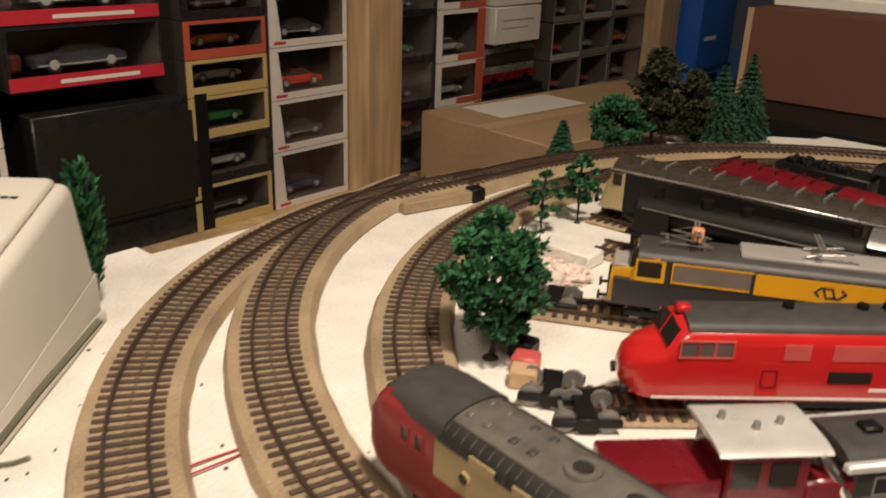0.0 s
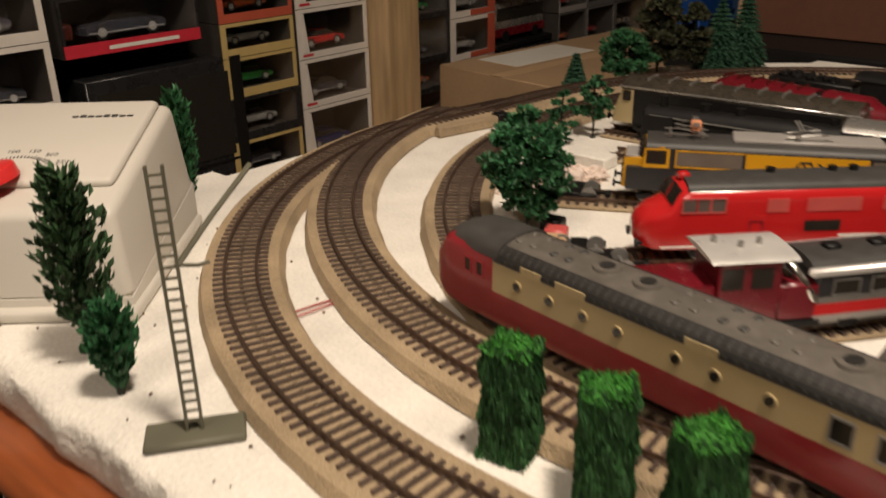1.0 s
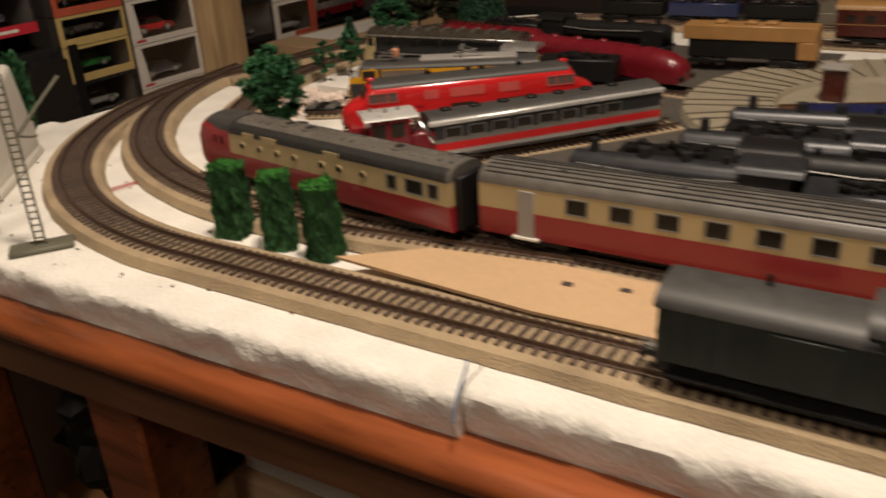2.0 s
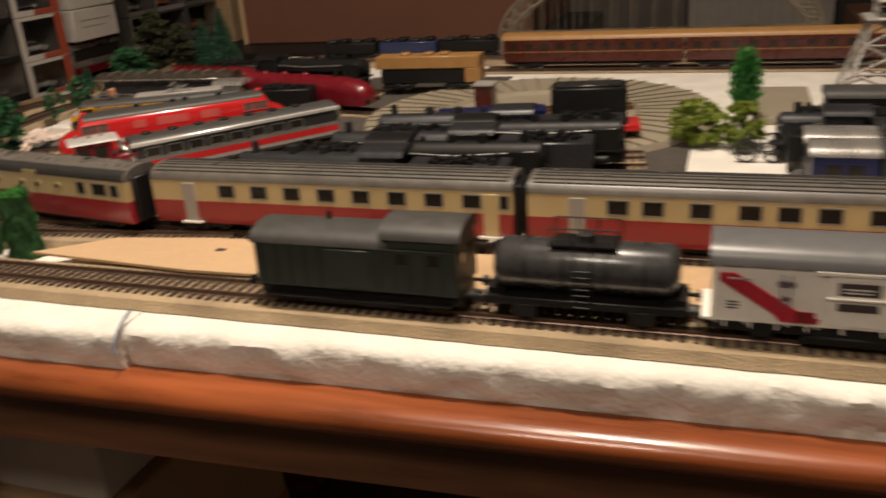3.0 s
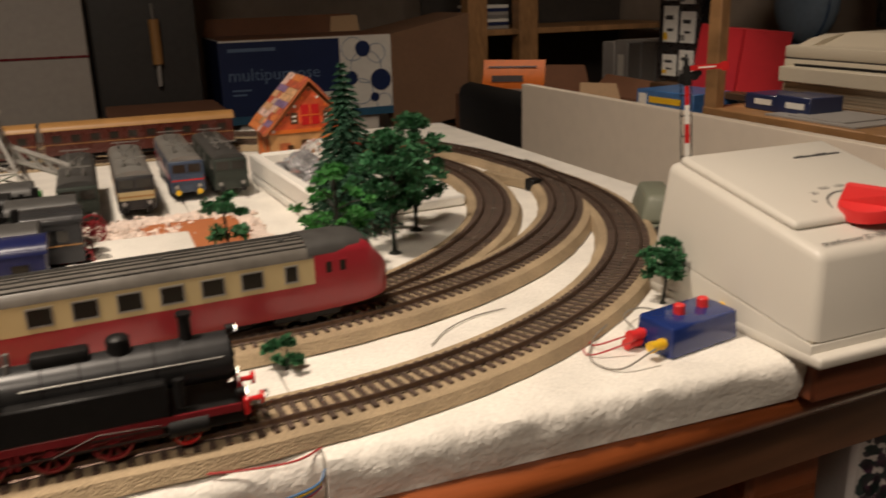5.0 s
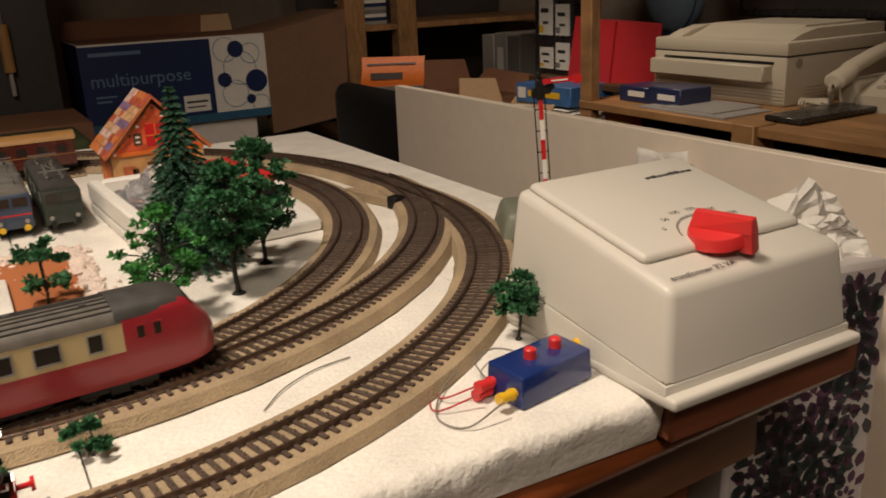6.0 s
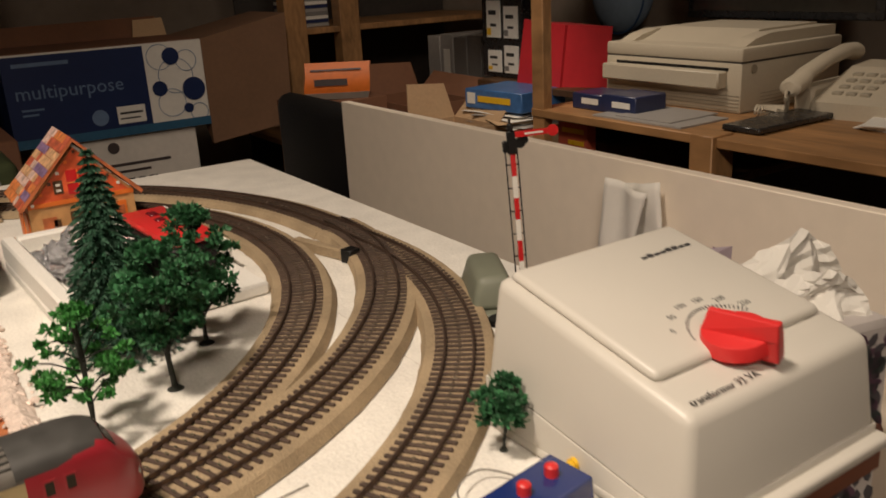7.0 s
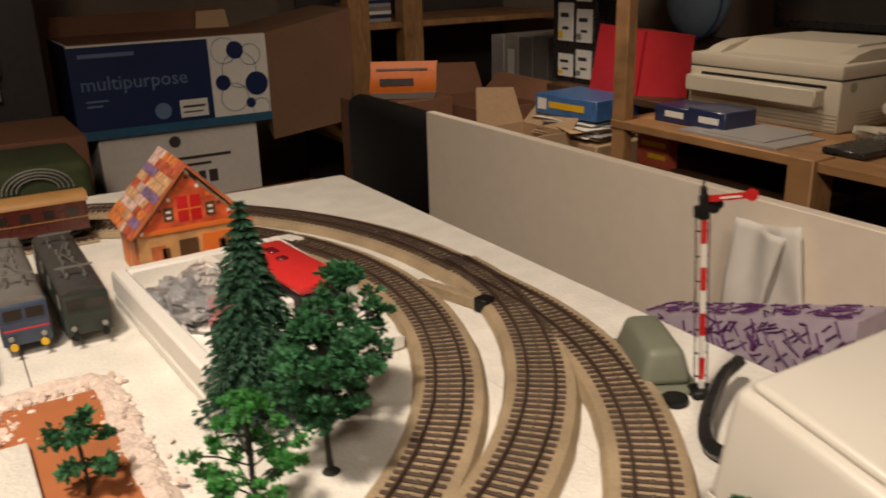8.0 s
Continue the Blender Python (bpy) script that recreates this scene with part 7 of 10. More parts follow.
part("terminal", cyl(B(), (-0.048, 0, 0), (-0.048, 0, 0.004), 0.008, 16), BLACK, mb)
wire("power_cable", [(0.540, 0.098, 0.016), (0.512, 0.088, 0.016), (0.476, 0.066, 0.010), (0.463, 0.048, 0.006), (0.470, 0.028, 0.010)], GLOSSBLACK, "thick black power cable behind the transformer", 0.0045)

# ---- gingerbread house ----
hs = thing("paper_house", "printed orange paper house with a steep patterned roof", "house", pose(0.314, 0.535, 0.0003, 0, 0, 0))
X, Y = 0.046, 0.038
part("wall", loft(B(), [[(-X, y, 0), (X, y, 0), (X, y, 0.046), (0, y, 0.092), (-X, y, 0.046)] for y in (-Y, Y)]), HOUSEWALL, hs, "tan printed walls")
for s in (1, -1):
    rf = part("roof", loft(B(), [[(s * (X + 0.006), y, 0.041), (0, y, 0.0975), (0, y, 0.1005), (s * (X + 0.008), y, 0.0435)] for y in (-Y - 0.006, Y + 0.006)]), HOUSEROOF, hs, "patchwork printed roof in orange and violet", smooth=False)
    random.seed(40 + s)
    for i in range(9):
        ends = sorted([0.0, 1.0] + [random.uniform(0.15, 0.85) for _ in range(3)])
        for f0, f1 in zip(ends, ends[1:]):
            if f1 - f0 < 0.04:
                continue
            u0, u1 = i / 9 + 0.004, (i + 1) / 9 - 0.004
            y0 = -Y - 0.006 + (2 * Y + 0.012) * f0 + 0.0003
            y1 = -Y - 0.006 + (2 * Y + 0.012) * f1 - 0.0003
            f = lambda u, o: (s * ((X + 0.008) * (1 - u)), 0, 0.0435 + (0.1005 - 0.0435) * u + o)
            a, b = f(u0, 0.0001), f(u1, 0.0001)
            a2, b2 = f(u0, 0.0007), f(u1, 0.0007)
            part("shingle", loft(B(), [[(a[0], y0, a[2]), (b[0], y0, b[2]), (b2[0], y0, b2[2]), (a2[0], y0, a2[2])], [(a[0], y1, a[2]), (b[0], y1, b[2]), (b2[0], y1, b2[2]), (a2[0], y1, a2[2])]]), random.choice(SHINGLES), rf, smooth=False)
part("gable", loft(B(), [[(-X + 0.002, y, 0.044), (X - 0.002, y, 0.044), (0, y, 0.091)] for y in (-Y - 0.0006, -Y)]), HOUSERED, hs, "red-orange printed gable")
part("gable_window", bx(B(), -0.010, 0.010, -Y - 0.0012, -Y - 0.0006, 0.050, 0.072), RED, hs)
part("gable_trim", bx(bx(bx(B(), -0.0006, 0.0006, -Y - 0.0016, -Y - 0.0012, 0.050, 0.072), -0.010, 0.010, -Y - 0.0016, -Y - 0.0012, 0.060, 0.0612), -X, X, -Y - 0.0014, -Y, 0.0420, 0.0460), ORANGE, hs)
for x in (-0.018, 0.018):
    part("shutter", bx(B(), x - 0.004, x + 0.004, -Y - 0.0012, -Y - 0.0006, 0.052, 0.064), DARKWOOD, hs)
    part("shutter_dots", bx(bx(B(), x - 0.002, x + 0.002, -Y - 0.0015, -Y - 0.0012, 0.054, 0.056), x - 0.002, x + 0.002, -Y - 0.0015, -Y - 0.0012, 0.059, 0.061), PAPER, hs)
random.seed(71)
for k in range(11):
    u = k / 10
    x = (X - 0.004) * (2 * u - 1)
    z = 0.0475 + 0.043 * (1 - abs(2 * u - 1))
    part("gable_ornament", bx(B(), x - 0.0014, x + 0.0014, -Y - 0.0016, -Y - 0.0006, z - 0.0040, z - 0.0012), (PAPER, ORANGE, DARKWOOD)[k % 3], hs)
for x, w in ((-0.030, 0.006), (0.030, 0.006), (-0.024, 0.003), (0.025, 0.003)):
    part("wall_patch", bx(B(), x - w, x + w, -Y - 0.0013, -Y - 0.0010, 0.008 + 0.4 * w, 0.026 + w), (DARKWOOD, HOUSEROOF)[w > 0.004], hs)
part("door", bx(B(), -0.012, 0.004, -Y - 0.0012, -Y, 0.002, 0.034), DARKWOOD, hs)
part("wall_print", bx(B(), 0.008, 0.038, -Y - 0.0010, -Y, 0.006, 0.036), ORANGE, hs)
for y in (-0.02, 0.015):
    part("wall_print", bx(B(), -X - 0.001, -X, y - 0.010, y + 0.010, 0.006, 0.036), ORANGE, hs)

# ---- foam tray with a red wagon and wrapped parts ----
tr = thing("foam_tray", "white foam packing tray with two hollows", "tray", pose(0.318, 0.365, 0.0003, 0, 0, 3))
bm = B()
part("tray_floor", bx(bm, -0.074, 0.070, -0.108, 0.106, 0, 0.010, 0.002), FOAM, tr, "white foam floor of the tray")
for a in ((-0.074, -0.062, -0.108, 0.106), (0.060, 0.070, -0.030, 0.106), (-0.062, 0.060, 0.094, 0.106), (-0.062, -0.030, -0.108, -0.096), (-0.006, 0.006, -0.060, 0.094), (0.006, 0.070, -0.042, -0.030), (-0.030, -0.010, -0.096, -0.070)):
    part("tray_wall", bx(B(), *a, 0.0098, 0.029, 0.002), FOAM, tr, "white foam with rounded rims")
rw = thing("red_wagon", "dark model wagon with a bright red roof lying in the tray", "goods wagon", pose(0.352, 0.372, 0.0105, 0, 0, 5))
part("body", bx(B(), -0.019, 0.019, -0.058, 0.052, 0, 0.024, 0.002), BLACK, rw)
part("roof", bx(B(), -0.020, 0.020, -0.059, 0.053, 0.024, 0.032, 0.004, 2), REDPL, rw, "glossy red roof")
part("roof_hatch", bx(bx(B(), -0.004, 0.004, 0.020, 0.032, 0.0318, 0.0335, 0.0006), -0.006, 0.002, 0.0, 0.008, 0.0318, 0.0335, 0.0006), DRED, rw)
random.seed(5)
def crumple(sx, sy, sz, seed, cuts=3, amt=0.35):
    """A crumpled lump: a ball pushed in and out in facets."""
    bm = B()
    bmesh.ops.create_icosphere(bm, subdivisions=cuts, radius=1)
    for v in bm.verts:
        n = noise.noise(v.co * 2.3 + Vector((seed, 0, 0))) + 0.6 * noise.noise(v.co * 5.5 + Vector((0, seed, 0)))
        v.co *= 1 + amt * n
        v.co = Vector((v.co.x * sx, v.co.y * sy, max(v.co.z, -0.7) * sz + 0.7 * sz))
    return bm


FILMSHEET = mat("clear_crinkled_film", (0.92, 0.92, 0.93), 0.06, var=0.05, trans=0.97, coat=0.6, bump=0.5, bump_scale=60)
FILMSHEET.node_tree.nodes["Principled BSDF"].inputs["IOR"].default_value = 1.06
sheet = solo("clear_film_wrap", crumple(0.027, 0.046, 0.027, 27, 3, 0.5), FILMSHEET, "crinkled clear film loosely wrapped over model parts", "film wrap", pose(0.288, 0.352, 0.0108, 0, 0, 14), smooth=False)
sheet.visible_shadow = False
solo("wrapped_part", crumple(0.022, 0.042, 0.014, 3, 4, 0.5), FILM, "grey parts wrapped in crinkled clear film", "wrapped part", pose(0.282, 0.385, 0.0105, 0, 0, 20), smooth=False)
solo("wrapped_red_part", crumple(0.016, 0.034, 0.012, 9, 4, 0.5), FILMRED, "red part wrapped in crinkled film", "wrapped part", pose(0.300, 0.345, 0.0115, 0, 0, -20), smooth=False)
solo("wrapped_dark_part", crumple(0.012, 0.022, 0.012, 13), GLOSSBLACK, "black part wrapped in film", "wrapped part", pose(0.285, 0.305, 0.0105, 0, 0, 10), smooth=False)

# ---- brown card with torn foam rim, cardboard strip ----
cd = solo("brown_card", bx(B(), 0.118, 0.1980, 0.135, 0.319, 0.0006, 0.0026, 0.0006), CARDORANGE, "orange-brown card sheet lying on the foam", "card")
random.seed(8)
bm = B()


ICO = bmesh.new()
bmesh.ops.create_icosphere(ICO, subdivisions=1, radius=1)
ICO.verts.index_update()
ICO_V = [v.co.copy() for v in ICO.verts]
ICO_F = [[v.index for v in f.verts] for f in ICO.faces]
ICO.free()


def crumb(bag, x, y, z, r):
    """An angular broken bit of foam, turned at random."""
    vs, fs = bag
    turn = Matrix.Rotation(random.random() * 6.28, 3, Vector((random.random() - 0.5, random.random() - 0.5, random.random() + 0.1)))
    sc = Vector((random.uniform(0.6, 1.5), random.uniform(0.6, 1.3), random.uniform(0.4, 0.9))) * r
    k = len(vs)
    for v in ICO_V:
        q = v * random.uniform(0.72, 1.2)
        vs.append(tuple(turn @ Vector((q.x * sc.x, q.y * sc.y, q.z * sc.z)) + Vector((x, y, z))))
    fs.extend([k + i for i in f] for f in ICO_F)


def crumb_heap(name, bag, material, label, category):
    me = bpy.data.meshes.new(name)
    me.from_pydata(bag[0], [], bag[1])
    me.materials.append(material)
    return tagged(new(name, me), label, category, kind="stuff")


bm = ([], [])
for k in range(1100):
    u = random.random()
    side = k % 4
    if side == 0:
        px, py = 0.06 + 0.15 * u, 0.330 + random.gauss(0, 0.009)
    elif side == 1:
        px, py = 0.204 + random.gauss(0, 0.006), 0.15 + 0.18 * u
    elif side == 2:
        px, py = 0.100 + random.gauss(0, 0.020), 0.27 + 0.05 * u
    else:
        px, py = 0.07 + 0.08 * u, 0.25 + 0.06 * random.random()
    d = abs(random.gauss(0, 1))
    crumb(bm, px, py, 0.0012 + 0.0050 * math.exp(-d * 1.2) * random.random(), 0.0005 + 0.0027 * random.random() ** 2)


def torn_rim(pts, wide, high, label, seed):
    """A ragged ridge of torn foam along a line, low at both edges."""
    line = resample(spline([(a, b, 0) for a, b in pts], 12), 0.0022)
    rows = []
    for i, p in enumerate(line):
        d = (line[min(i + 1, len(line) - 1)] - line[max(i - 1, 0)]).normalized()
        q = Vector((-d.y, d.x, 0))
        row = []
        for j in range(15):
            u = 2 * j / 14 - 1
            w = wide * (1 + 0.35 * noise.noise(Vector((i * 0.09, seed, u))))
            at = p + q * u * w + Vector((noise.noise(Vector((i * 0.5, j * 0.7, seed))), noise.noise(Vector((i * 0.5, j * 0.7, seed + 5))), 0)) * 0.0012
            hgt = high * (1 - abs(u) ** 2.2) * (0.75 + 0.6 * noise.noise(at * 90)) + 0.0016 * (1 - abs(u)) * noise.noise(at * 420)
            row.append((at.x, at.y, max(hgt, 0.0) + 0.0006))
        rows.append(row)
    bm = loft(B(), rows, closed=False)
    o = solo("torn_foam_rim", bm, PINKFOAM, label, "foam rim", group="torn foam rims", smooth=False)
    o.modifiers.new("thick", "SOLIDIFY").thickness = 0.0006
    return o


torn_rim([(0.205, 0.140), (0.2035, 0.220), (0.2035, 0.300), (0.199, 0.332), (0.160, 0.334), (0.110, 0.330), (0.070, 0.322)], 0.0095, 0.0060, "pinkish white torn foam rim round the brown card", 3)
solo("foam_offcut", bx(B(), 0.062, 0.152, 0.120, 0.264, 0.0027, 0.0080, 0.0015, 2), FOAM_CUT, "white foam offcut lying on the brown card", "foam block")
crumb_heap("foam_crumbs", bm, PINKFOAM, "pinkish white crumbled foam round the card", "foam crumbs")
bm = ([], [])
for k in range(420):
    crumb(bm, random.gauss(-0.862, 0.014), random.uniform(0.20, 0.29), 0.001, random.uniform(0.0008, 0.0026))
crumb_heap("foam_rubble", bm, PINKFOAM, "pinkish white broken foam behind the tree", "foam crumbs")
for x, y, sx, sy, sz, sd in ((-0.872, 0.262, 0.018, 0.013, 0.008, 41), (-0.852, 0.240, 0.015, 0.012, 0.009, 42), (-0.866, 0.222, 0.014, 0.011, 0.006, 43), (-0.838, 0.268, 0.012, 0.010, 0.006, 44)):
    solo("foam_lump", crumple(sx, sy, sz, sd, 4, 0.45), PINKFOAM, "pinkish white torn foam lump beside the engines", "foam lump", pose(x, y, 0.0004, 0, 0, sd * 30), group="torn foam lumps", smooth=False)
bm = ([], [])
for k in range(150):
    crumb(bm, random.uniform(-1.0, -0.55), random.uniform(-0.12, 0.10), 0.0006, random.uniform(0.0005, 0.0013))
crumb_heap("foam_specks", bm, DARKWOOD, "small dark specks scattered on the foam", "debris")

# strip of card over the joint in front of the coaches
bm = B()
q = [(-0.590, -0.050), (-0.460, -0.060), (-0.300, -0.0565), (0.010, -0.0550), (0.078, -0.052), (0.060, -0.014), (0.000, -0.008), (-0.30, -0.006), (-0.47, -0.006), (-0.545, -0.016)]
loft(bm, [[(a, b, 0.0092) for a, b in q], [(a, b, 0.0110) for a, b in q]])
cs = solo("card_strip", bm, KRAFTPALE, "tan card strip lying between the tracks", "card", smooth=False)
# holes are thin plates on the card, their shade put into the dark colour
for x, y, sx, sy in ((-0.352, -0.027, 0.020, 0.0125), (-0.425, -0.020, 0.003, 0.002), (-0.290, -0.026, 0.003, 0.002), (-0.455, -0.026, 0.003, 0.0022), (-0.255, -0.030, 0.0025, 0.002)):
    hole = part("cut_out", bx(B(), x - sx, x + sx, y - sy, y + sy, 0.0109, 0.0114), INKBROWN if sx < 0.01 else HOLEDARK, cs, "cut-out in the card")
    if sx > 0.01:
        part("cut_lip", bx(B(), x - sx, x + sx, y - sy - 0.004, y - sy, 0.0110, 0.0118), PAPER, cs, "pale folded lip")
for x in (-0.5, -0.2, 0.0):
    solo("card_support", bx(B(), x - 0.02, x + 0.02, -0.045, -0.028, 0.0, 0.0092), FOAM_CUT, "small foam block under the card strip", "foam block", group="foam blocks under the card")

# ---- lattice tower, arch bridge ----
tw = thing("lattice_tower", "pale grey lattice tower with platforms and a slanting beam", "tower", pose(-0.003, 0.415, 0.0003))
def strut(bm, a, b, r=0.0011):
    cyl(bm, a, b, r, 5)


lv = [(0.0, 0.042), (0.020, 0.037), (0.045, 0.030), (0.070, 0.022), (0.092, 0.0175)]
bm = B()
for (z0, w0), (z1, w1) in zip(lv, lv[1:]):
    for sx, sy, tx, ty in ((1, 1, -1, 1), (-1, 1, -1, -1), (-1, -1, 1, -1), (1, -1, 1, 1)):
        strut(bm, (sx * w0, sy * w0, z0), (sx * w1, sy * w1, z1), 0.0015)
        strut(bm, (sx * w0, sy * w0, z0), (tx * w1, ty * w1, z1))
        strut(bm, (tx * w0, ty * w0, z0), (sx * w1, sy * w1, z1))
        strut(bm, (sx * w1, sy * w1, z1), (tx * w1, ty * w1, z1), 0.0012)
part("lattice_shaft", bm, SILVERGREY, tw, "crossed pale grey struts")
part("platform", bx(B(), -0.023, 0.023, -0.023, 0.023, 0.092, 0.0945, 0.0006), SILVERGREY, tw)
bm = B()
for sx, sy, tx, ty in ((1, 1, -1, 1), (-1, 1, -1, -1), (-1, -1, 1, -1), (1, -1, 1, 1)):
    strut(bm, (sx * 0.013, sy * 0.013, 0.0945), (sx * 0.0125, sy * 0.0125, 0.150), 0.0013)
    for z in (0.100, 0.112, 0.124, 0.136, 0.148):
        strut(bm, (sx * 0.013, sy * 0.013, z), (tx * 0.013, ty * 0.013, z), 0.0011)
part("lattice_head", bm, SILVERGREY, tw)
part("lamp_panel", bx(bx(bx(bx(B(), -0.013, 0.013, -0.016, -0.0135, 0.108, 0.111), -0.013, 0.013, -0.016, -0.0135, 0.126, 0.129), -0.013, -0.010, -0.016, -0.0135, 0.111, 0.126), 0.010, 0.013, -0.016, -0.0135, 0.111, 0.126), WHITE, tw, "white square frame")
part("dark_panel", bx(B(), -0.012, 0.012, -0.0155, -0.0145, 0.0985, 0.1035), BLACK, tw)
bm = B()
for sy in (-0.006, 0.006):
    strut(bm, (0.015, sy, 0.070), (0.085, sy, 0.036), 0.0014)
    strut(bm, (0.015, sy, 0.058), (0.085, sy, 0.026), 0.0014)
    for k in range(6):
        a = k / 6
        strut(bm, (0.015 + 0.07 * a, sy, 0.070 - 0.034 * a), (0.015 + 0.07 * (a + 1 / 6), sy, 0.058 - 0.032 * (a + 1 / 6)), 0.0009)
part("slanting_beam", bm, SILVERGREY, tw)

ab = thing("arch_bridge", "pale grey steel arch bridge with lattice arches", "bridge", pose(-0.247, 0.800, 0.0126))
for s in (1, -1):
    bm = B()
    n = 22
    lo, hi = [], []
    for k in range(n + 1):
        a = math.pi * k / n
        lo.append(Vector((-0.205 * math.cos(a), s * 0.030, 0.014 + 0.086 * math.sin(a))))
        hi.append(Vector((-0.222 * math.cos(a), s * 0.030, 0.018 + 0.104 * math.sin(a))))
    tube(bm, lo, 0.0022, 6)
    tube(bm, hi, 0.0024, 6)
    for k in range(n):
        strut(bm, lo[k], hi[k + 1], 0.0012)
        strut(bm, lo[k], hi[k], 0.0012)
    part("arch", bm, BRIDGE, ab, "lattice arch")
    for k in range(2, n - 1):
        part("hanger", cyl(B(), lo[k], (lo[k].x, lo[k].y, 0.012), 0.0007, 5), BRIDGE, ab)
    part("girder", bx(B(), -0.225, 0.225, s * 0.030 - 0.002, s * 0.030 + 0.002, 0.008, 0.020, 0.0006), BRIDGE, ab)
for x in (-0.212, 0.212):
    part("pier", bx(B(), x - 0.012, x + 0.012, -0.034, 0.034, -0.0103, 0.008, 0.001), BRIDGE, ab)
for k in range(14):
    x = -0.15 + 0.3 * k / 13
    z = 0.018 + 0.104 * math.sqrt(max(1 - (x / 0.222) ** 2, 0))
    part("cross_brace", cyl(B(), (x, -0.030, z), (x, 0.030, z), 0.0010, 5), BRIDGE, ab)

# grey platform slab in the yard
solo("yard_platform", bx(B(), -0.118, -0.060, 0.375, 0.520, 0.0005, 0.008, 0.001), STONEGREY, "light grey model platform slab in the yard", "platform")
# cork wall blocks at the split of the curves
for x, y, yaw, ln in ((-0.995, 0.318, 75, 0.07), (0.466, 0.318, -75, 0.07)):
    b = thing("cork_abutment", "tan cork block at the split of two curves", "cork block", pose(x, y, 0.0003, 0, 0, yaw), group="cork blocks")
    part("block", bx(B(), -ln / 2, ln / 2, -0.004, 0.004, 0, 0.0095, 0.001), CORK, b)
    part("tie_bar", bx(B(), ln / 2 - 0.006, ln / 2 + 0.006, -0.006, 0.006, 0, 0.0115, 0.0006), BLACK, b)
for x, y in ((-0.885, 0.425), (-0.862, 0.300), (0.400, 0.52)):
    solo("foam_block", bx(B(), x - 0.022, x + 0.022, y - 0.010, y + 0.010, 0.0002, 0.010, 0.001), FOAM_CUT, "small white foam block beside the track", "foam block", group="small foam blocks")


# ---- model car shelf along the west wall ----
SX = -1.62
WOODFRAME = PINE
sh = thing("car_shelf", "pine shelf rack full of boxed model cars", "shelf", pose(0, 0, 0))
for y0, y1 in ((0.803, 0.888), (1.815, 1.915), (-0.35, -0.28)):
    part("upright", bx(B(), SX - 0.03, SX + 0.045, y0, y1, FLOOR_Z, 0.9, 0.004), PINE, sh, "pale pine upright")
part("back_panel", bx(B(), SX - 0.31, SX - 0.30, -0.4, 2.2, FLOOR_Z, 0.9), BOXDARK, sh, "dark back panel")
for z in (-0.50, -0.235, 0.28, 0.62):
    part("shelf_board", bx(B(), SX - 0.30, SX + 0.030, -0.4, 2.2, z - 0.018, z, 0.002), PINE, sh)


CARDARK = mat("dark_car_paint", (0.035, 0.035, 0.045), 0.18, var=0.1, coat=0.6)
CARSILVER = mat("silver_car_paint", (0.45, 0.44, 0.42), 0.22, metal=0.4, var=0.08, coat=0.5)
CARRED = mat("red_car_paint", (0.40, 0.02, 0.02), 0.2, var=0.08, coat=0.6)
CARORANGE = mat("orange_car_paint", (0.45, 0.10, 0.03), 0.25, var=0.08, coat=0.5)
CARPAINT = {IRON.name: CARDARK, WHITE.name: CARSILVER, RED.name: CARRED, ORANGE.name: CARORANGE, LEAF2.name: GREENCAR, BLACK.name: CARDARK}


def mini_car(parent, y, z, ln, mt, x=SX - 0.05):
    """A small car in side view along y: rounded body, glass cabin with a roof, wheels with bright hubs."""
    mt = CARPAINT.get(mt.name, mt)
    h = ln / 2
    bm = B()
    q = [(-1.0, 0.07), (-1.0, 0.145), (-0.94, 0.17), (-0.5, 0.195), (0.45, 0.20), (0.93, 0.165), (1.0, 0.13), (0.98, 0.07)]
    loft(bm, [[(x + dx, y + a * h * k, z + b * ln * g) for a, b in q] for dx, k, g in ((-0.21 * ln, 0.95, 0.96), (-0.17 * ln, 1, 1), (0.17 * ln, 1, 1), (0.21 * ln, 0.95, 0.96))])
    c = part("model_car", bm, mt, parent)
    q = [(-0.56, 0.19), (-0.26, 0.285), (0.24, 0.29), (0.62, 0.19)]
    part("cabin_glass", loft(B(), [[(x + dx, y + a * h * k, z + b * ln) for a, b in q] for dx, k in ((-0.165 * ln, 1), (0.165 * ln, 1))]), GLASS, c)
    part("car_roof", bx(B(), x - 0.15 * ln, x + 0.15 * ln, y - 0.27 * h, y + 0.25 * h, z + 0.284 * ln, z + 0.300 * ln, 0.004 * ln), mt, c)
    for s in (-0.6, 0.6):
        w = part("wheel", cyl(B(), (x - 0.205 * ln, y + s * h, z + 0.085 * ln), (x + 0.212 * ln, y + s * h, z + 0.085 * ln), 0.085 * ln, 14), BLACK, c)
        part("hub", cyl(B(), (x + 0.212 * ln, y + s * h, z + 0.085 * ln), (x + 0.218 * ln, y + s * h, z + 0.085 * ln), 0.050 * ln, 12), CARSILVER, w)
    part("bumper", bx(B(), x - 0.16 * ln, x + 0.213 * ln, y - 0.90 * h, y + 0.90 * h, z + 0.075 * ln, z + 0.088 * ln), CARSILVER if mt is CARDARK else BLACK, c)
    return c


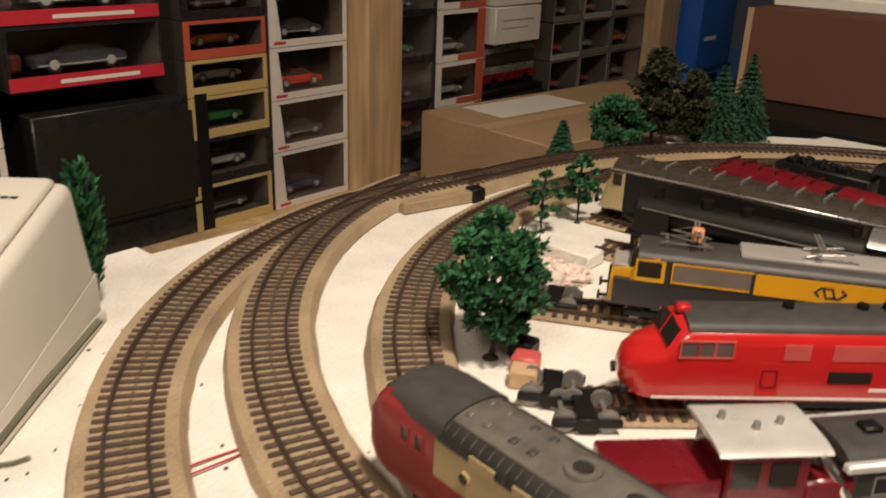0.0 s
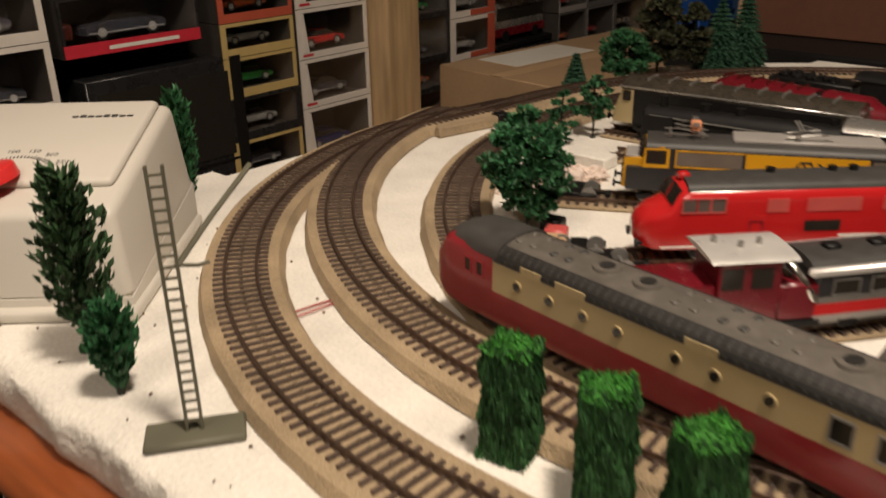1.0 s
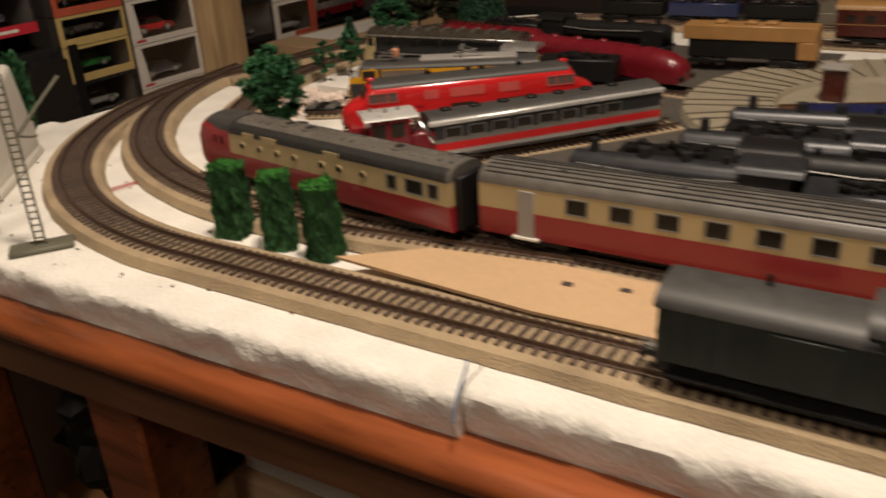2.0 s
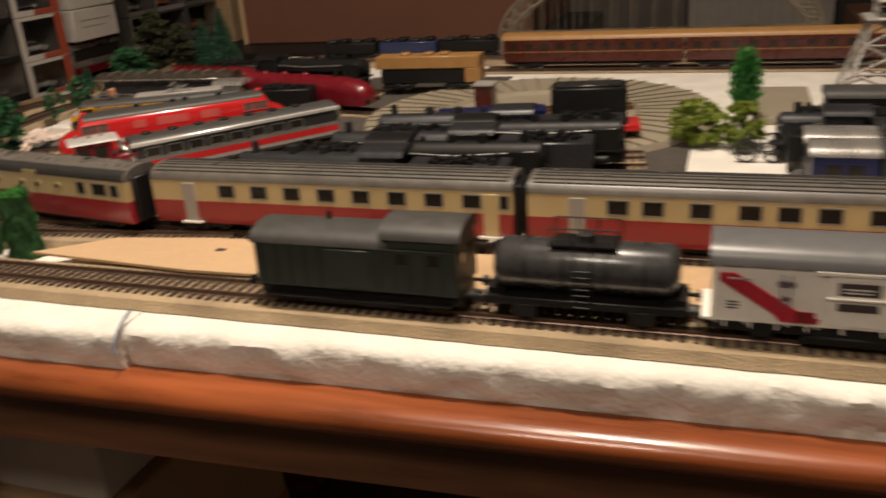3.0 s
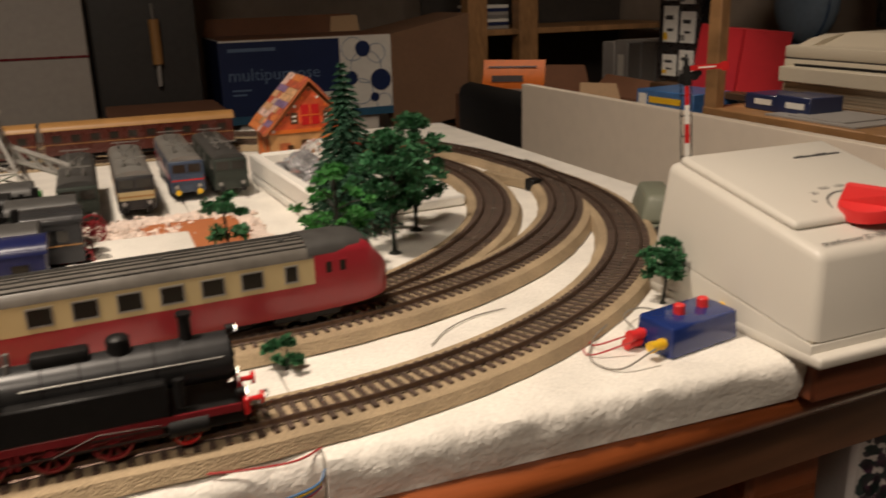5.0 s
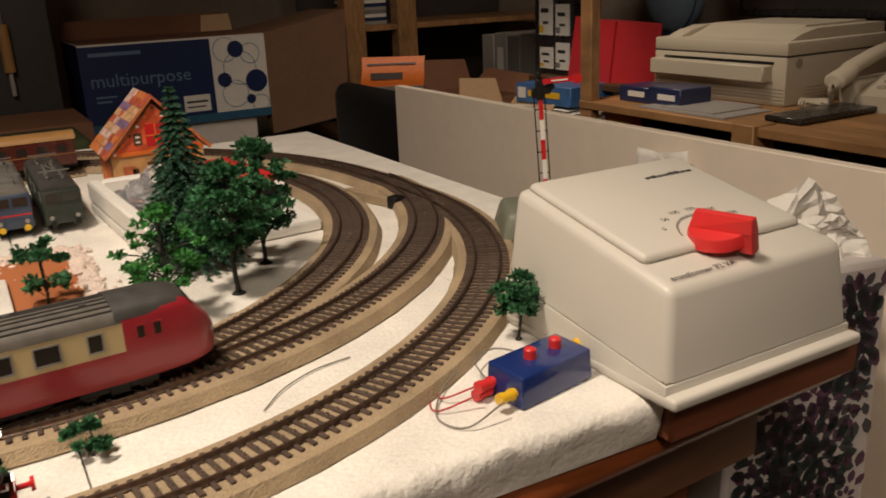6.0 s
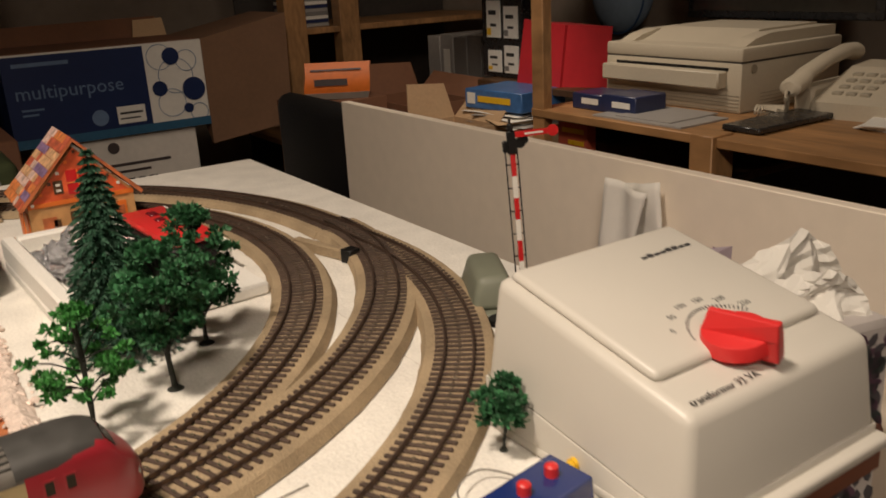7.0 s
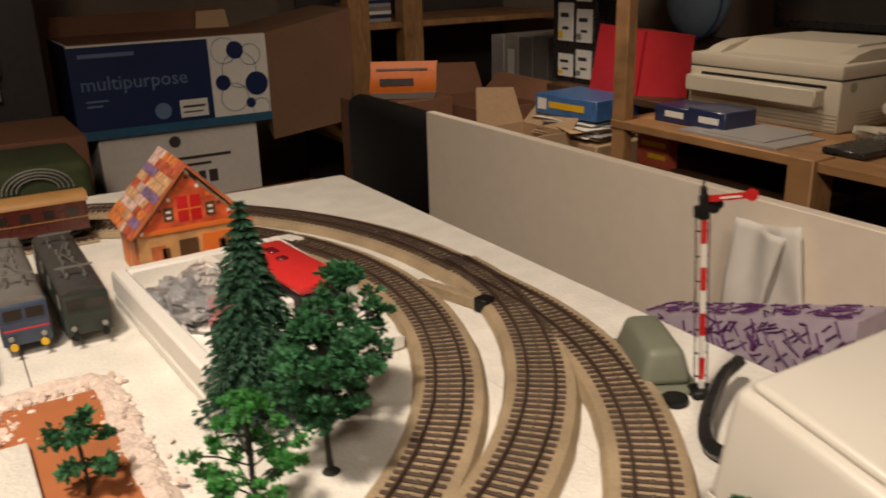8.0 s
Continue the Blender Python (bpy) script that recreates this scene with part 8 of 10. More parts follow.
def car_box(y0, y1, z0, z1, frame, car, label, lip=0.012, low=0.018, depth=0.17, inner=None, side=None, tilt=0.0):
    """A window box: frame, dark inside, a car on the floor, clear front."""
    t = thing("model_car_box", label, "display box", pose(0, 0, 0), group="boxed model cars on the shelf")
    x0, x1 = SX - depth, SX
    g = 0.0012
    y0, y1, z1 = y0 + g, y1 - g, z1 - g
    bm = B()
    bx(bm, x0, x1, y0, y1, z1 - 0.004, z1)
    bx(bm, x0, x1, y0, y1, z0, z0 + 0.004)
    bx(bm, x0, x1, y0, y0 + 0.003, z0 + 0.004, z1 - 0.004)
    bx(bm, x0, x1, y1 - 0.003, y1, z0 + 0.004, z1 - 0.004)
    part("carton", bm, BOXDARK, t, smooth=False)
    part("inner_back", bx(B(), SX - 0.105, SX - 0.100, y0 + 0.003, y1 - 0.003, z0 + 0.004, z1 - 0.004), inner or BOXDARK, t)
    bm = B()
    bx(bm, x1 - 0.001, x1 + 0.0012, y0, y1, z0, z0 + low)
    bx(bm, x1 - 0.001, x1 + 0.0012, y0, y1, z1 - lip * 0.5, z1)
    bx(bm, x1 - 0.001, x1 + 0.0012, y0, y0 + lip, z0 + low, z1 - lip * 0.5)
    bx(bm, x1 - 0.001, x1 + 0.0012, y1 - lip * 0.6, y1, z0 + low, z1 - lip * 0.5)
    part("window_frame", bm, frame, t, smooth=False)
    if car is not None:
        mini_car(t, (y0 + y1) / 2 + 0.004, z0 + low * 0.9, (y1 - y0) * 0.62, car)
    part("front_film", bx(B(), x1 - 0.0022, x1 - 0.0015, y0 + 0.004, y1 - 0.004, z0 + low * 0.8, z1 - 0.006), FILMCLEAR, t).visible_shadow = False
    return t


def text_bar(parent, y0, y1, z, h, mt, x=SX + 0.0014):
    part("bar_text", bx(B(), x, x + 0.0004, y0, y1, z, z + h), mt, parent, smooth=False)


# long red-fronted boxes and the big black box
for z0, z1 in ((0.002, 0.080), (0.080, 0.158), (0.158, 0.236)):
    b = car_box(0.255, 0.462, z0, z1, GLOSSBLACK, IRON, "black window box with a red front strip and model truck", 0.004, 0.016)
    part("red_strip", bx(B(), SX + 0.0012, SX + 0.0022, 0.256, 0.461, z0 + 0.001, z0 + 0.0175), BOXRED, b, "red front strip")
    text_bar(b, 0.318, 0.425, z0 + 0.006, 0.005, PAPER, SX + 0.0024)
    part("red_fig", bx(B(), SX - 0.06, SX - 0.03, 0.272, 0.288, z0 + 0.018, z0 + 0.040, 0.003), BROWNPAINT, b)
bb = thing("black_glossy_box", "large glossy black box standing on the shelf", "box", pose(0, 0, 0), group="large dark boxes")
part("box", bx(B(), SX - 0.22, SX, 0.275, 0.525, -0.234, -0.030, 0.002), GLOSSBLACK, bb)
part("edge_frame", bx(bx(B(), SX, SX + 0.002, 0.505, 0.525, -0.234, -0.030), SX, SX + 0.002, 0.275, 0.505, -0.190, -0.186), BLACK, bb)
part("window", bx(B(), SX, SX + 0.0015, 0.290, 0.500, -0.180, -0.050), GLASS, bb)
bs = solo("dark_shelf_box", bx(B(), SX - 0.25, SX + 0.05, 0.10, 0.53, -0.45, -0.255, 0.003), GLOSSBLACK, "glossy black box under the shelf board", "box", group="large dark boxes")

for z0, z1, fr, car, lab in ((0.072, 0.128, GLOSSBLACK, IRON, "black window box with a dark model car"), (0.018, 0.072, BOXORANGE, ORANGE, "orange-red window box with an orange model car"), (-0.034, 0.018, BOXYELLOW, WHITE, "yellow window box with a white model car"), (-0.096, -0.034, BOXYELLOW, LEAF2, "yellow window box with a green model car"), (-0.165, -0.096, GLOSSBLACK, WHITE, "dark window box with a white model car"), (-0.2345, -0.165, BOXYELLOW, IRON, "yellow window box with a dark model car"), (0.128, 0.19, BOXORANGE, RED, "orange-red window box with a red model car")):
    car_box(0.494, 0.636, z0, z1, fr, car, lab, 0.010, 0.013, side=BOXDARK)
for z0, z1, car in ((0.023, 0.100, IRON), (-0.058, 0.023, RED), (-0.140, -0.058, IRON), (0.100, 0.178, BLACK), (-0.2345, -0.140, BLUE)):
    b = car_box(0.640, 0.800, z0, z1, BOXWHITE, car, "white window box with a model car inside" if car is not RED else "white window box with a red model car", 0.012, 0.010)
    part("slanted_flap", loft(B(), [[(SX + 0.0013, 0.652, z0 + 0.010), (SX + 0.0013, 0.664, z0 + 0.010), (SX + 0.0013, 0.656, z1 - 0.008), (SX + 0.0013, 0.652, z1 - 0.008)], [(SX + 0.0020, 0.652, z0 + 0.010), (SX + 0.0020, 0.664, z0 + 0.010), (SX + 0.0020, 0.656, z1 - 0.008), (SX + 0.0020, 0.652, z1 - 0.008)]]), BOXWHITE, b, smooth=False)
    text_bar(b, 0.650, 0.672, z0 + 0.004, 0.004, BOXRED)
for z0, z1 in ((-0.06, 0.03), (0.03, 0.12), (-0.15, -0.06), (-0.2345, -0.15)):
    car_box(0.080, 0.240, z0, z1, BOXWHITE, IRON, "white window box with a dark model car", 0.014, 0.014)
for z0, z1, car in ((-0.024, 0.057, GREENCAR), (-0.105, -0.024, IRON), (0.057, 0.14, IRON), (-0.165, -0.105, ORANGE), (-0.2345, -0.165, IRON)):
    car_box(0.892, 1.018, z0, z1, GLOSSBLACK, car, "black window box with a model car inside", 0.004, 0.006)
for z0, z1, car in ((-0.038, 0.058, WHITE), (-0.121, -0.038, WHITE), (0.058, 0.15, BLACK), (-0.2345, -0.121, IRON)):
    b = car_box(1.022, 1.165, z0, z1, BOXWHITE, car, "white and orange-red window box with a model car", 0.016, 0.012)
    part("orange_corner", bx(bx(B(), SX + 0.0012, SX + 0.0020, 1.140, 1.1635, z0 + 0.001, z1 - 0.002), SX + 0.0012, SX + 0.0020, 1.085, 1.140, z0 + 0.001, z0 + 0.012), BOXORANGE, b, "orange-red corner panel")
for z0, z1 in ((-0.02, 0.055), (0.055, 0.14)):
    b = solo("white_carton", bx(B(), SX - 0.15, SX, 1.200, 1.355, z0, z1 - 0.002, 0.002), BOXWHITE, "plain white carton with faint lines on the shelf", "carton", group="white cartons")
    part("bar_text", bx(bx(B(), SX, SX + 0.0006, 1.225, 1.330, z0 + 0.045, z0 + 0.0475), SX, SX + 0.0006, 1.225, 1.310, z0 + 0.030, z0 + 0.032), LGREY, b)
bus = thing("model_bus", "silver and dark red model bus in a clear case", "model bus", pose(SX - 0.06, 1.290, -0.113))
part("body", bx(B(), -0.035, 0.035, -0.095, 0.095, 0.008, 0.085, 0.012, 2), SILVER, bus)
part("window_band", bx(B(), 0.0345, 0.0358, -0.085, 0.085, 0.045, 0.072, 0.0005), GLASS, bus)
part("lower_band", bx(B(), 0.0345, 0.0356, -0.092, 0.092, 0.012, 0.030, 0.0004), DRED, bus)
for s in (-0.055, 0.055):
    part("wheel", cyl(B(), (-0.036, s, 0.012), (0.037, s, 0.012), 0.012, 14), BLACK, bus)
part("case_base", bx(B(), -0.045, 0.050, -0.105, 0.105, -0.012, 0.0, 0.002), BLACK, bus)
solo("bus_plinth_box", bx(B(), SX - 0.14, SX, 1.172, 1.392, -0.2345, -0.128, 0.002), GLOSSBLACK, "black carton under the model bus", "carton")
random.seed(77)
# clear boxes: plastic reflections are put into the grey edges and lighter inner backs
for i in range(4):
    for j, (y0, y1) in enumerate(((1.402, 1.520), (1.523, 1.650), (1.655, 1.812))):
        z0 = -0.2345 + i * 0.082
        car_box(y0, y1, z0, z0 + 0.081, random.choice((GREYMETAL, BINDERGREY, LGREY)), random.choice((IRON, SILVER, WHITE, ORANGE, RED)), "clear-fronted display box with a model car", 0.003, 0.012, inner=BINDERGREY)
for i in range(5):
    for j, (y0, y1) in enumerate(((-0.27, -0.10), (-0.097, 0.077))):
        z0 = -0.2345 + i * 0.085
        car_box(y0, y1, z0, z0 + 0.084, random.choice((BOXWHITE, GLOSSBLACK)), random.choice((IRON, DRED, WHITE)), "window box with a model car on the shelf", 0.012, 0.012)

# long kraft carton on the floor side of the curve
kb = thing("kraft_carton", "long flat kraft cardboard box with a pale label", "carton", pose(-1.555, 0.915, 0, 0, 0, -7))
part("box", bx(B(), 0.0, 0.30, 0.0, 0.58, -0.34, -0.100, 0.002), KRAFT, kb)
part("tape", bx(B(), 0.135, 0.165, -0.0006, 0.58, -0.1005, -0.0995), KRAFTPALE, kb)
part("label", bx(B(), 0.02, 0.12, 0.08, 0.30, -0.1002, -0.0992), PAPER, kb, "pale glossy label")
solo("lower_carton", bx(B(), -1.56, -1.24, 0.93, 1.42, FLOOR_Z, -0.3405, 0.003), CARTON, "brown carton under the kraft box", "carton")

# blue crate and grey bin in the corner
bc = thing("blue_crate", "bright blue plastic crate with a hand hole", "crate", pose(-1.52, 1.925, 0))
part("crate", bx(B(), -0.10, 0, 0.0, 0.21, -0.135, 0.18, 0.006, 2), CRATEBLUE, bc)
part("lower_crate", bx(B(), -0.10, 0.004, -0.004, 0.21, -0.40, -0.140, 0.006, 2), CRATEBLUE, bc)
part("rim", bx(B(), -0.10, 0.006, 0.0, 0.212, -0.141, -0.132), BLUE, bc)
part("hand_hole", bx(B(), 0.003, 0.006, 0.05, 0.13, -0.180, -0.148), BLACK, bc)
part("bar_text", bx(B(), 0.0005, 0.0012, 0.03, 0.10, -0.060, -0.050), PAPER, bc)
part("stand", bx(B(), -0.10, 0.0, 0.0, 0.20, FLOOR_Z, -0.4005), BOXDARK, bc)
gb = thing("grey_bin", "grey-blue plastic storage bin", "storage bin", pose(-1.42, 2.15, 0))
part("bin", bx(B(), -0.30, 0, 0.0, 0.30, -0.36, 0.22, 0.006), BINGREY, gb)
part("band", bx(B(), -0.30, 0.003, -0.003, 0.303, -0.175, -0.09, 0.002), BINBLUE, gb)
part("stand", bx(B(), -0.30, 0.0, 0.0, 0.30, FLOOR_Z, -0.3605), BOXDARK, gb)
CARTONDARK = mat("dark_red_brown_carton", (0.125, 0.050, 0.027), 0.8, var=0.1, grain=80, bump=0.1)
# big brown carton behind the layout, things on top
cb2 = thing("brown_carton", "large brown cardboard carton behind the railway", "carton", pose(-0.752, 0.985, 0))
part("box", bx(B(), -0.280, 0.282, 0.0, 0.38, -0.0015, 0.117, 0.002), CARTONDARK, cb2)
part("edge_strip", bx(B(), -0.282, -0.274, -0.001, 0.0, -0.0015, 0.117), KRAFT, cb2, "pale worn carton edge")
solo("black_crate", bx(B(), -1.09, -0.40, 0.872, 1.36, -0.30, -0.0020, 0.004), BLACK, "black crate under the brown carton", "crate")
for x, y, sx, sy, h, mt, lab in ((-0.94, 1.10, 0.08, 0.07, 0.018, PAPER, "white flat packet on the carton"), (-0.80, 1.08, 0.05, 0.08, 0.022, OCHRE, "ochre packet on the carton"), (-0.60, 1.05, 0.13, 0.06, 0.010, REDPL, "red flat packet on the carton"), (-0.60, 1.20, 0.08, 0.07, 0.05, WHITE, "white box on the carton")):
    solo("packet", bx(B(), x - sx, x + sx, y - sy, y + sy, 0.1172, 0.1172 + h, 0.003), mt, lab, "packet", group="packets on the carton")
# dark stock in front of the crate

# things under and beside the table
dr = thing("drawer_unit", "white drawer unit with dark seams beside the table", "drawers", pose(-1.275, 0.0, FLOOR_Z))
part("carcass", bx(B(), -0.150, 0.150, 0.0, 0.40, 0, 0.550, 0.003), WHITE, dr)
part("top_board", bx(B(), -0.155, 0.155, -0.012, 0.40, 0.551, 0.566, 0.002), WHITE, dr)
for k in range(4):
    f = part("drawer_front", bx(B(), -0.135, 0.135, -0.010, 0.0, 0.015 + 0.132 * k, 0.138 + 0.132 * k, 0.003), WHITE, dr)
    part("drawer_gap", bx(B(), -0.140, 0.140, -0.004, 0.0005, 0.139 + 0.132 * k, 0.146 + 0.132 * k), BOXDARK, f)
    part("side_panel", bx(B(), 0.055, 0.125, -0.0125, -0.010, 0.030 + 0.132 * k, 0.122 + 0.132 * k, 0.0015), WHITE, f)
    part("knob", cyl(B(), (-0.03, -0.022, 0.078 + 0.132 * k), (-0.03, -0.010, 0.078 + 0.132 * k), 0.014, 18), BLACK, f)
rb = thing("flat_red_box", "flat white and red box on the drawer unit", "box", pose(-1.275, 0.03, FLOOR_Z + 0.5665))
part("lid", bx(B(), -0.15, 0.14, -0.03, 0.30, 0.012, 0.030, 0.002), PAPER, rb)
part("tray", bx(B(), -0.148, 0.138, -0.028, 0.298, 0.0, 0.012, 0.002), REDPL, rb, "red lower tray")
random.seed(21)
bm = crumple(0.085, 0.10, 0.115, 21, 4, 0.3)
sb = thing("black_bag", "shaggy crumpled black bag under the table", "bag", pose(-1.000, 0.10, FLOOR_Z + 0.378))
part("bag", bm, BLACK, sb, smooth=False)
for k in range(7):
    z = 0.03 + 0.022 * k
    part("torn_edge", loft(B(), [[(0.075 + 0.012 * (k % 2), -0.055 - 0.004 * k, z), (0.100, -0.070, z + 0.006), (0.085, -0.060, z + 0.016)], [(0.075 + 0.012 * (k % 2), -0.053 - 0.004 * k, z), (0.100, -0.068, z + 0.006), (0.085, -0.058, z + 0.016)]]), PAPER, sb, "white torn paper edge", smooth=False)
solo("storage_box", bx(B(), -1.09, -0.87, 0.0, 0.35, FLOOR_Z, FLOOR_Z + 0.3775, 0.004), OAK, "wooden box under the table", "box")
ws = thing("white_sheaf", "pale paper boxes stacked under the table", "paper stack", pose(-0.735, 0.02, FLOOR_Z))
part("lower_box", bx(B(), -0.075, 0.085, 0.0, 0.28, 0.0, 0.50, 0.003), KRAFTPALE, ws)
part("upper_box", bx(B(), -0.065, 0.070, 0.01, 0.26, 0.5005, 0.580, 0.003), PAPER, ws)
part("strap", bx(B(), -0.076, 0.086, -0.001, 0.281, 0.30, 0.32), OAK, ws)


# ---- white panel, desk and shelves on the east side ----
solo("upright_panel", bx(B(), 0.825, 0.840, -0.22, 0.968, FLOOR_Z, 0.023, 0.001), BOARD, "cream-white upright panel behind the layout", "panel")
dk = thing("desk", "oak-coloured wooden desk with a lower shelf", "desk", pose(0, 0, 0))
part("desktop", bx(B(), 1.37, 2.02, 0.665, 1.128, -0.093, -0.075, 0.002), OAK, dk)
part("rear_shelf", bx(B(), 1.60, 2.02, 1.129, 1.64, -0.093, -0.0751, 0.002), DARKWOOD, dk, "dark inner shelf")
part("lower_board", bx(B(), 1.40, 2.02, 0.68, 1.08, -0.19, -0.175, 0.002), DARKWOOD, dk)
part("desktop", bx(B(), 1.37, 2.02, -0.60, 0.640, -0.095, -0.077, 0.002), OAK, dk)
part("leg", bx(B(), 1.36, 1.42, 0.628, 0.678, FLOOR_Z, -0.073, 0.002), OAK, dk)
part("leg", bx(B(), 1.36, 1.42, -0.60, -0.55, FLOOR_Z, -0.077, 0.002), OAK, dk)
part("upright_post", bx(B(), 1.372, 1.398, 1.088, 1.126, FLOOR_Z, 0.85, 0.002), OAK, dk, "tall oak upright")
part("back_panel", bx(B(), 2.02, 2.03, -0.6, 1.62, FLOOR_Z, -0.08), BOXDARK, dk)
part("top_shelf", bx(B(), 1.40, 2.02, 1.06, 1.62, 0.42, 0.44, 0.002), OAK, dk)

pr = thing("laser_printer", "beige desktop laser printer on the desk", "printer", pose(1.576, 0.9215, -0.0749))
part("body", bx(B(), 0.0, 0.33, -0.1835, 0.1835, 0.0, 0.098, 0.005, 2), BEIGE, pr)
part("upper_body", bx(B(), 0.0, 0.33, -0.1835, 0.1835, 0.0995, 0.127, 0.005, 2), BEIGE, pr)
part("seam", bx(B(), 0.002, 0.325, -0.182, 0.182, 0.097, 0.101), BOXDARK, pr)
for y0, y1 in ((-0.180, -0.128), (0.128, 0.180)):
    part("shoulder", loft(B(), [[(0.02, y, 0.125), (0.325, y, 0.125), (0.325, y, 0.148), (0.105, y, 0.148), (0.06, y, 0.140)] for y in (y0 + (0.012 if y0 < 0 else 0), y1 - (0.012 if y0 > 0 else 0))]), BEIGE, pr, "sloping top shoulder", smooth=False)
part("top_lid", loft(B(), [[(0.05, y, 0.125), (0.32, y, 0.125), (0.32, y, 0.152), (0.13, y, 0.152)] for y in (-0.127, 0.127)]), BEIGE, pr, smooth=False)
part("paper_tray", bx(B(), -0.026, 0.02, -0.148, 0.172, 0.048, 0.082, 0.003), BEIGE, pr, "beige paper tray front")
part("tray_slot", bx(B(), -0.0012, 0.01, -0.152, 0.150, 0.082, 0.088), BLACK, pr)
part("tray_shadow_gap", bx(B(), -0.0012, 0.01, -0.152, 0.176, 0.043, 0.048), BEIGE_DARK, pr)
for k in range(5):
    part("base_groove", bx(B(), -0.0012, 0.002, -0.180, 0.180, 0.006 + 0.007 * k, 0.0072 + 0.007 * k), BEIGE_DARK, pr)
    part("side_groove", bx(B(), 0.06, 0.32, -0.1846, -0.1820, 0.006 + 0.007 * k, 0.0072 + 0.007 * k), BEIGE_DARK, pr)
part("side_latch", cyl(B(), (0.035, -0.186, 0.085), (0.035, -0.182, 0.085), 0.009, 18), BEIGE_DARK, pr)
part("side_vent", bx(bx(bx(B(), 0.26, 0.31, -0.1846, -0.182, 0.09, 0.093), 0.26, 0.31, -0.1846, -0.182, 0.082, 0.085), 0.26, 0.31, -0.1846, -0.182, 0.074, 0.077), BLACK, pr)
ph = thing("desk_telephone", "beige push-button telephone with coiled cord", "telephone", pose(1.66, 0.56, -0.0768, 0, 0, 6))
part("base", loft(B(), [[(-0.01, y, 0.0), (0.22, y, 0.0), (0.22, y, 0.085), (0.14, y, 0.080), (-0.01, y, 0.030)] for y in (-0.11, 0.07)]), BEIGE, ph, smooth=False)
for i in range(4):
    for j in range(3):
        x = 0.02 + 0.026 * i
        part("key", bx(B(), x, x + 0.018, 0.030 - 0.026 * j, 0.048 - 0.026 * j, 0.034 + 0.0087 * i, 0.046 + 0.0087 * i, 0.002), BEIGE_DARK, ph)
def handset_ring(x, z, w, h):
    return [(x, 0.095 + w * math.cos(a), z + h * math.sin(a)) for a in [2 * math.pi * k / 14 for k in range(14)]]


hsd = part("handset", loft(B(), [handset_ring(*q) for q in ((-0.052, 0.058, 0.014, 0.012), (-0.046, 0.058, 0.022, 0.017), (-0.010, 0.066, 0.022, 0.018), (0.005, 0.078, 0.019, 0.014), (0.09, 0.098, 0.018, 0.013), (0.16, 0.106, 0.019, 0.015), (0.20, 0.102, 0.022, 0.018), (0.206, 0.100, 0.014, 0.012))]), BEIGE, ph, "beige handset")
part("cradle", bx(B(), 0.0, 0.20, 0.072, 0.112, 0.0, 0.055, 0.006), BEIGE, ph)
part("cord_plug", cyl(B(), (-0.052, 0.095, 0.050), (-0.062, 0.095, 0.046), 0.004, 10), GLOSSBLACK, hsd)
pts = []
for k in range(240):
    u = k / 239
    base = Vector((-0.062 + 0.020 * math.sin(u * 3.1), 0.094 + 0.060 * u * u, 0.044 - 0.032 * min(u * 2.2, 1.0)))
    pts.append(base + Vector((0.010 * math.cos(k * 0.62), 0.004 * math.cos(k * 0.62), 0.010 * math.sin(k * 0.62))))
part("coiled_cord", tube(B(), pts, 0.0028, 5), BEIGE, ph, "beige coiled cord")
solo("black_pad", bx(B(), 1.43, 1.66, 0.585, 0.665, -0.0748, -0.0640, 0.002), GLOSSBLACK, "flat black pad on the desk", "pad")
pa = thing("paper_pile", "loose white papers on the desk edge", "papers", pose(1.66, 0.43, -0.0768, 0, 0, 6))
for k in range(5):
    part("sheet", bx(B(), -0.07, 0.09, -0.09, 0.08, 0.0025 * k, 0.0025 * k + 0.0018), PAPER, pa).matrix_basis = pose(0, 0, 0, 0, 0, 5 * k - 8)
for y, h, mt, lab in ((1.020, 0.022, DBLUEPAPER, "dark blue booklets on the desk"), (0.930, 0.026, DBLUEPAPER, "dark blue carton on the desk")):
    b = solo("blue_pack", bx(B(), 1.43, 1.52, y - 0.055, y + 0.040, -0.0748, -0.0748 + h + 0.012, 0.002), mt, lab, "pack", group="blue packs on the desk")
    part("pack_label", bx(B(), 1.4290, 1.4300, y - 0.04, y + 0.01, -0.062, -0.050), PAPER, b)
solo("magazine", bx(B(), 1.385, 1.52, 0.72, 0.95, -0.0748, -0.0715), LGREY, "flat grey magazine lying on the desk edge", "magazine")
solo("magazine", bx(B(), 1.40, 1.54, 0.76, 0.90, -0.0714, -0.069), LGREY, "flat grey magazine on top of another one", "magazine")
rf = thing("red_binder", "bright red cardboard box file leaning on the desk", "box file", pose(1.62, 1.30, -0.0749))
part("front", loft(B(), [[(x, 0.185, 0.0), (x, 0.015, 0.0), (x, -0.008, 0.155), (x, 0.150, 0.166)] for x in (0.0, 0.008)]), REDBOARD, rf, "red front leaf", smooth=False)
part("body", loft(B(), [[(0.008, 0.015, 0.0), (0.008, -0.008, 0.155), (0.008, 0.140, 0.160), (0.008, 0.170, 0.0)], [(0.070, -0.085, 0.0), (0.070, -0.100, 0.148), (0.070, 0.06, 0.155), (0.070, 0.06, 0.0)]]), REDBOARD, rf, smooth=False)
bt = thing("ink_rack", "black rack of packaged goods with white labels", "rack", pose(1.66, 1.60, -0.0749))
part("rack", bx(B(), 0.0, 0.10, -0.09, 0.09, 0.0, 0.34, 0.003), GLOSSBLACK, bt)
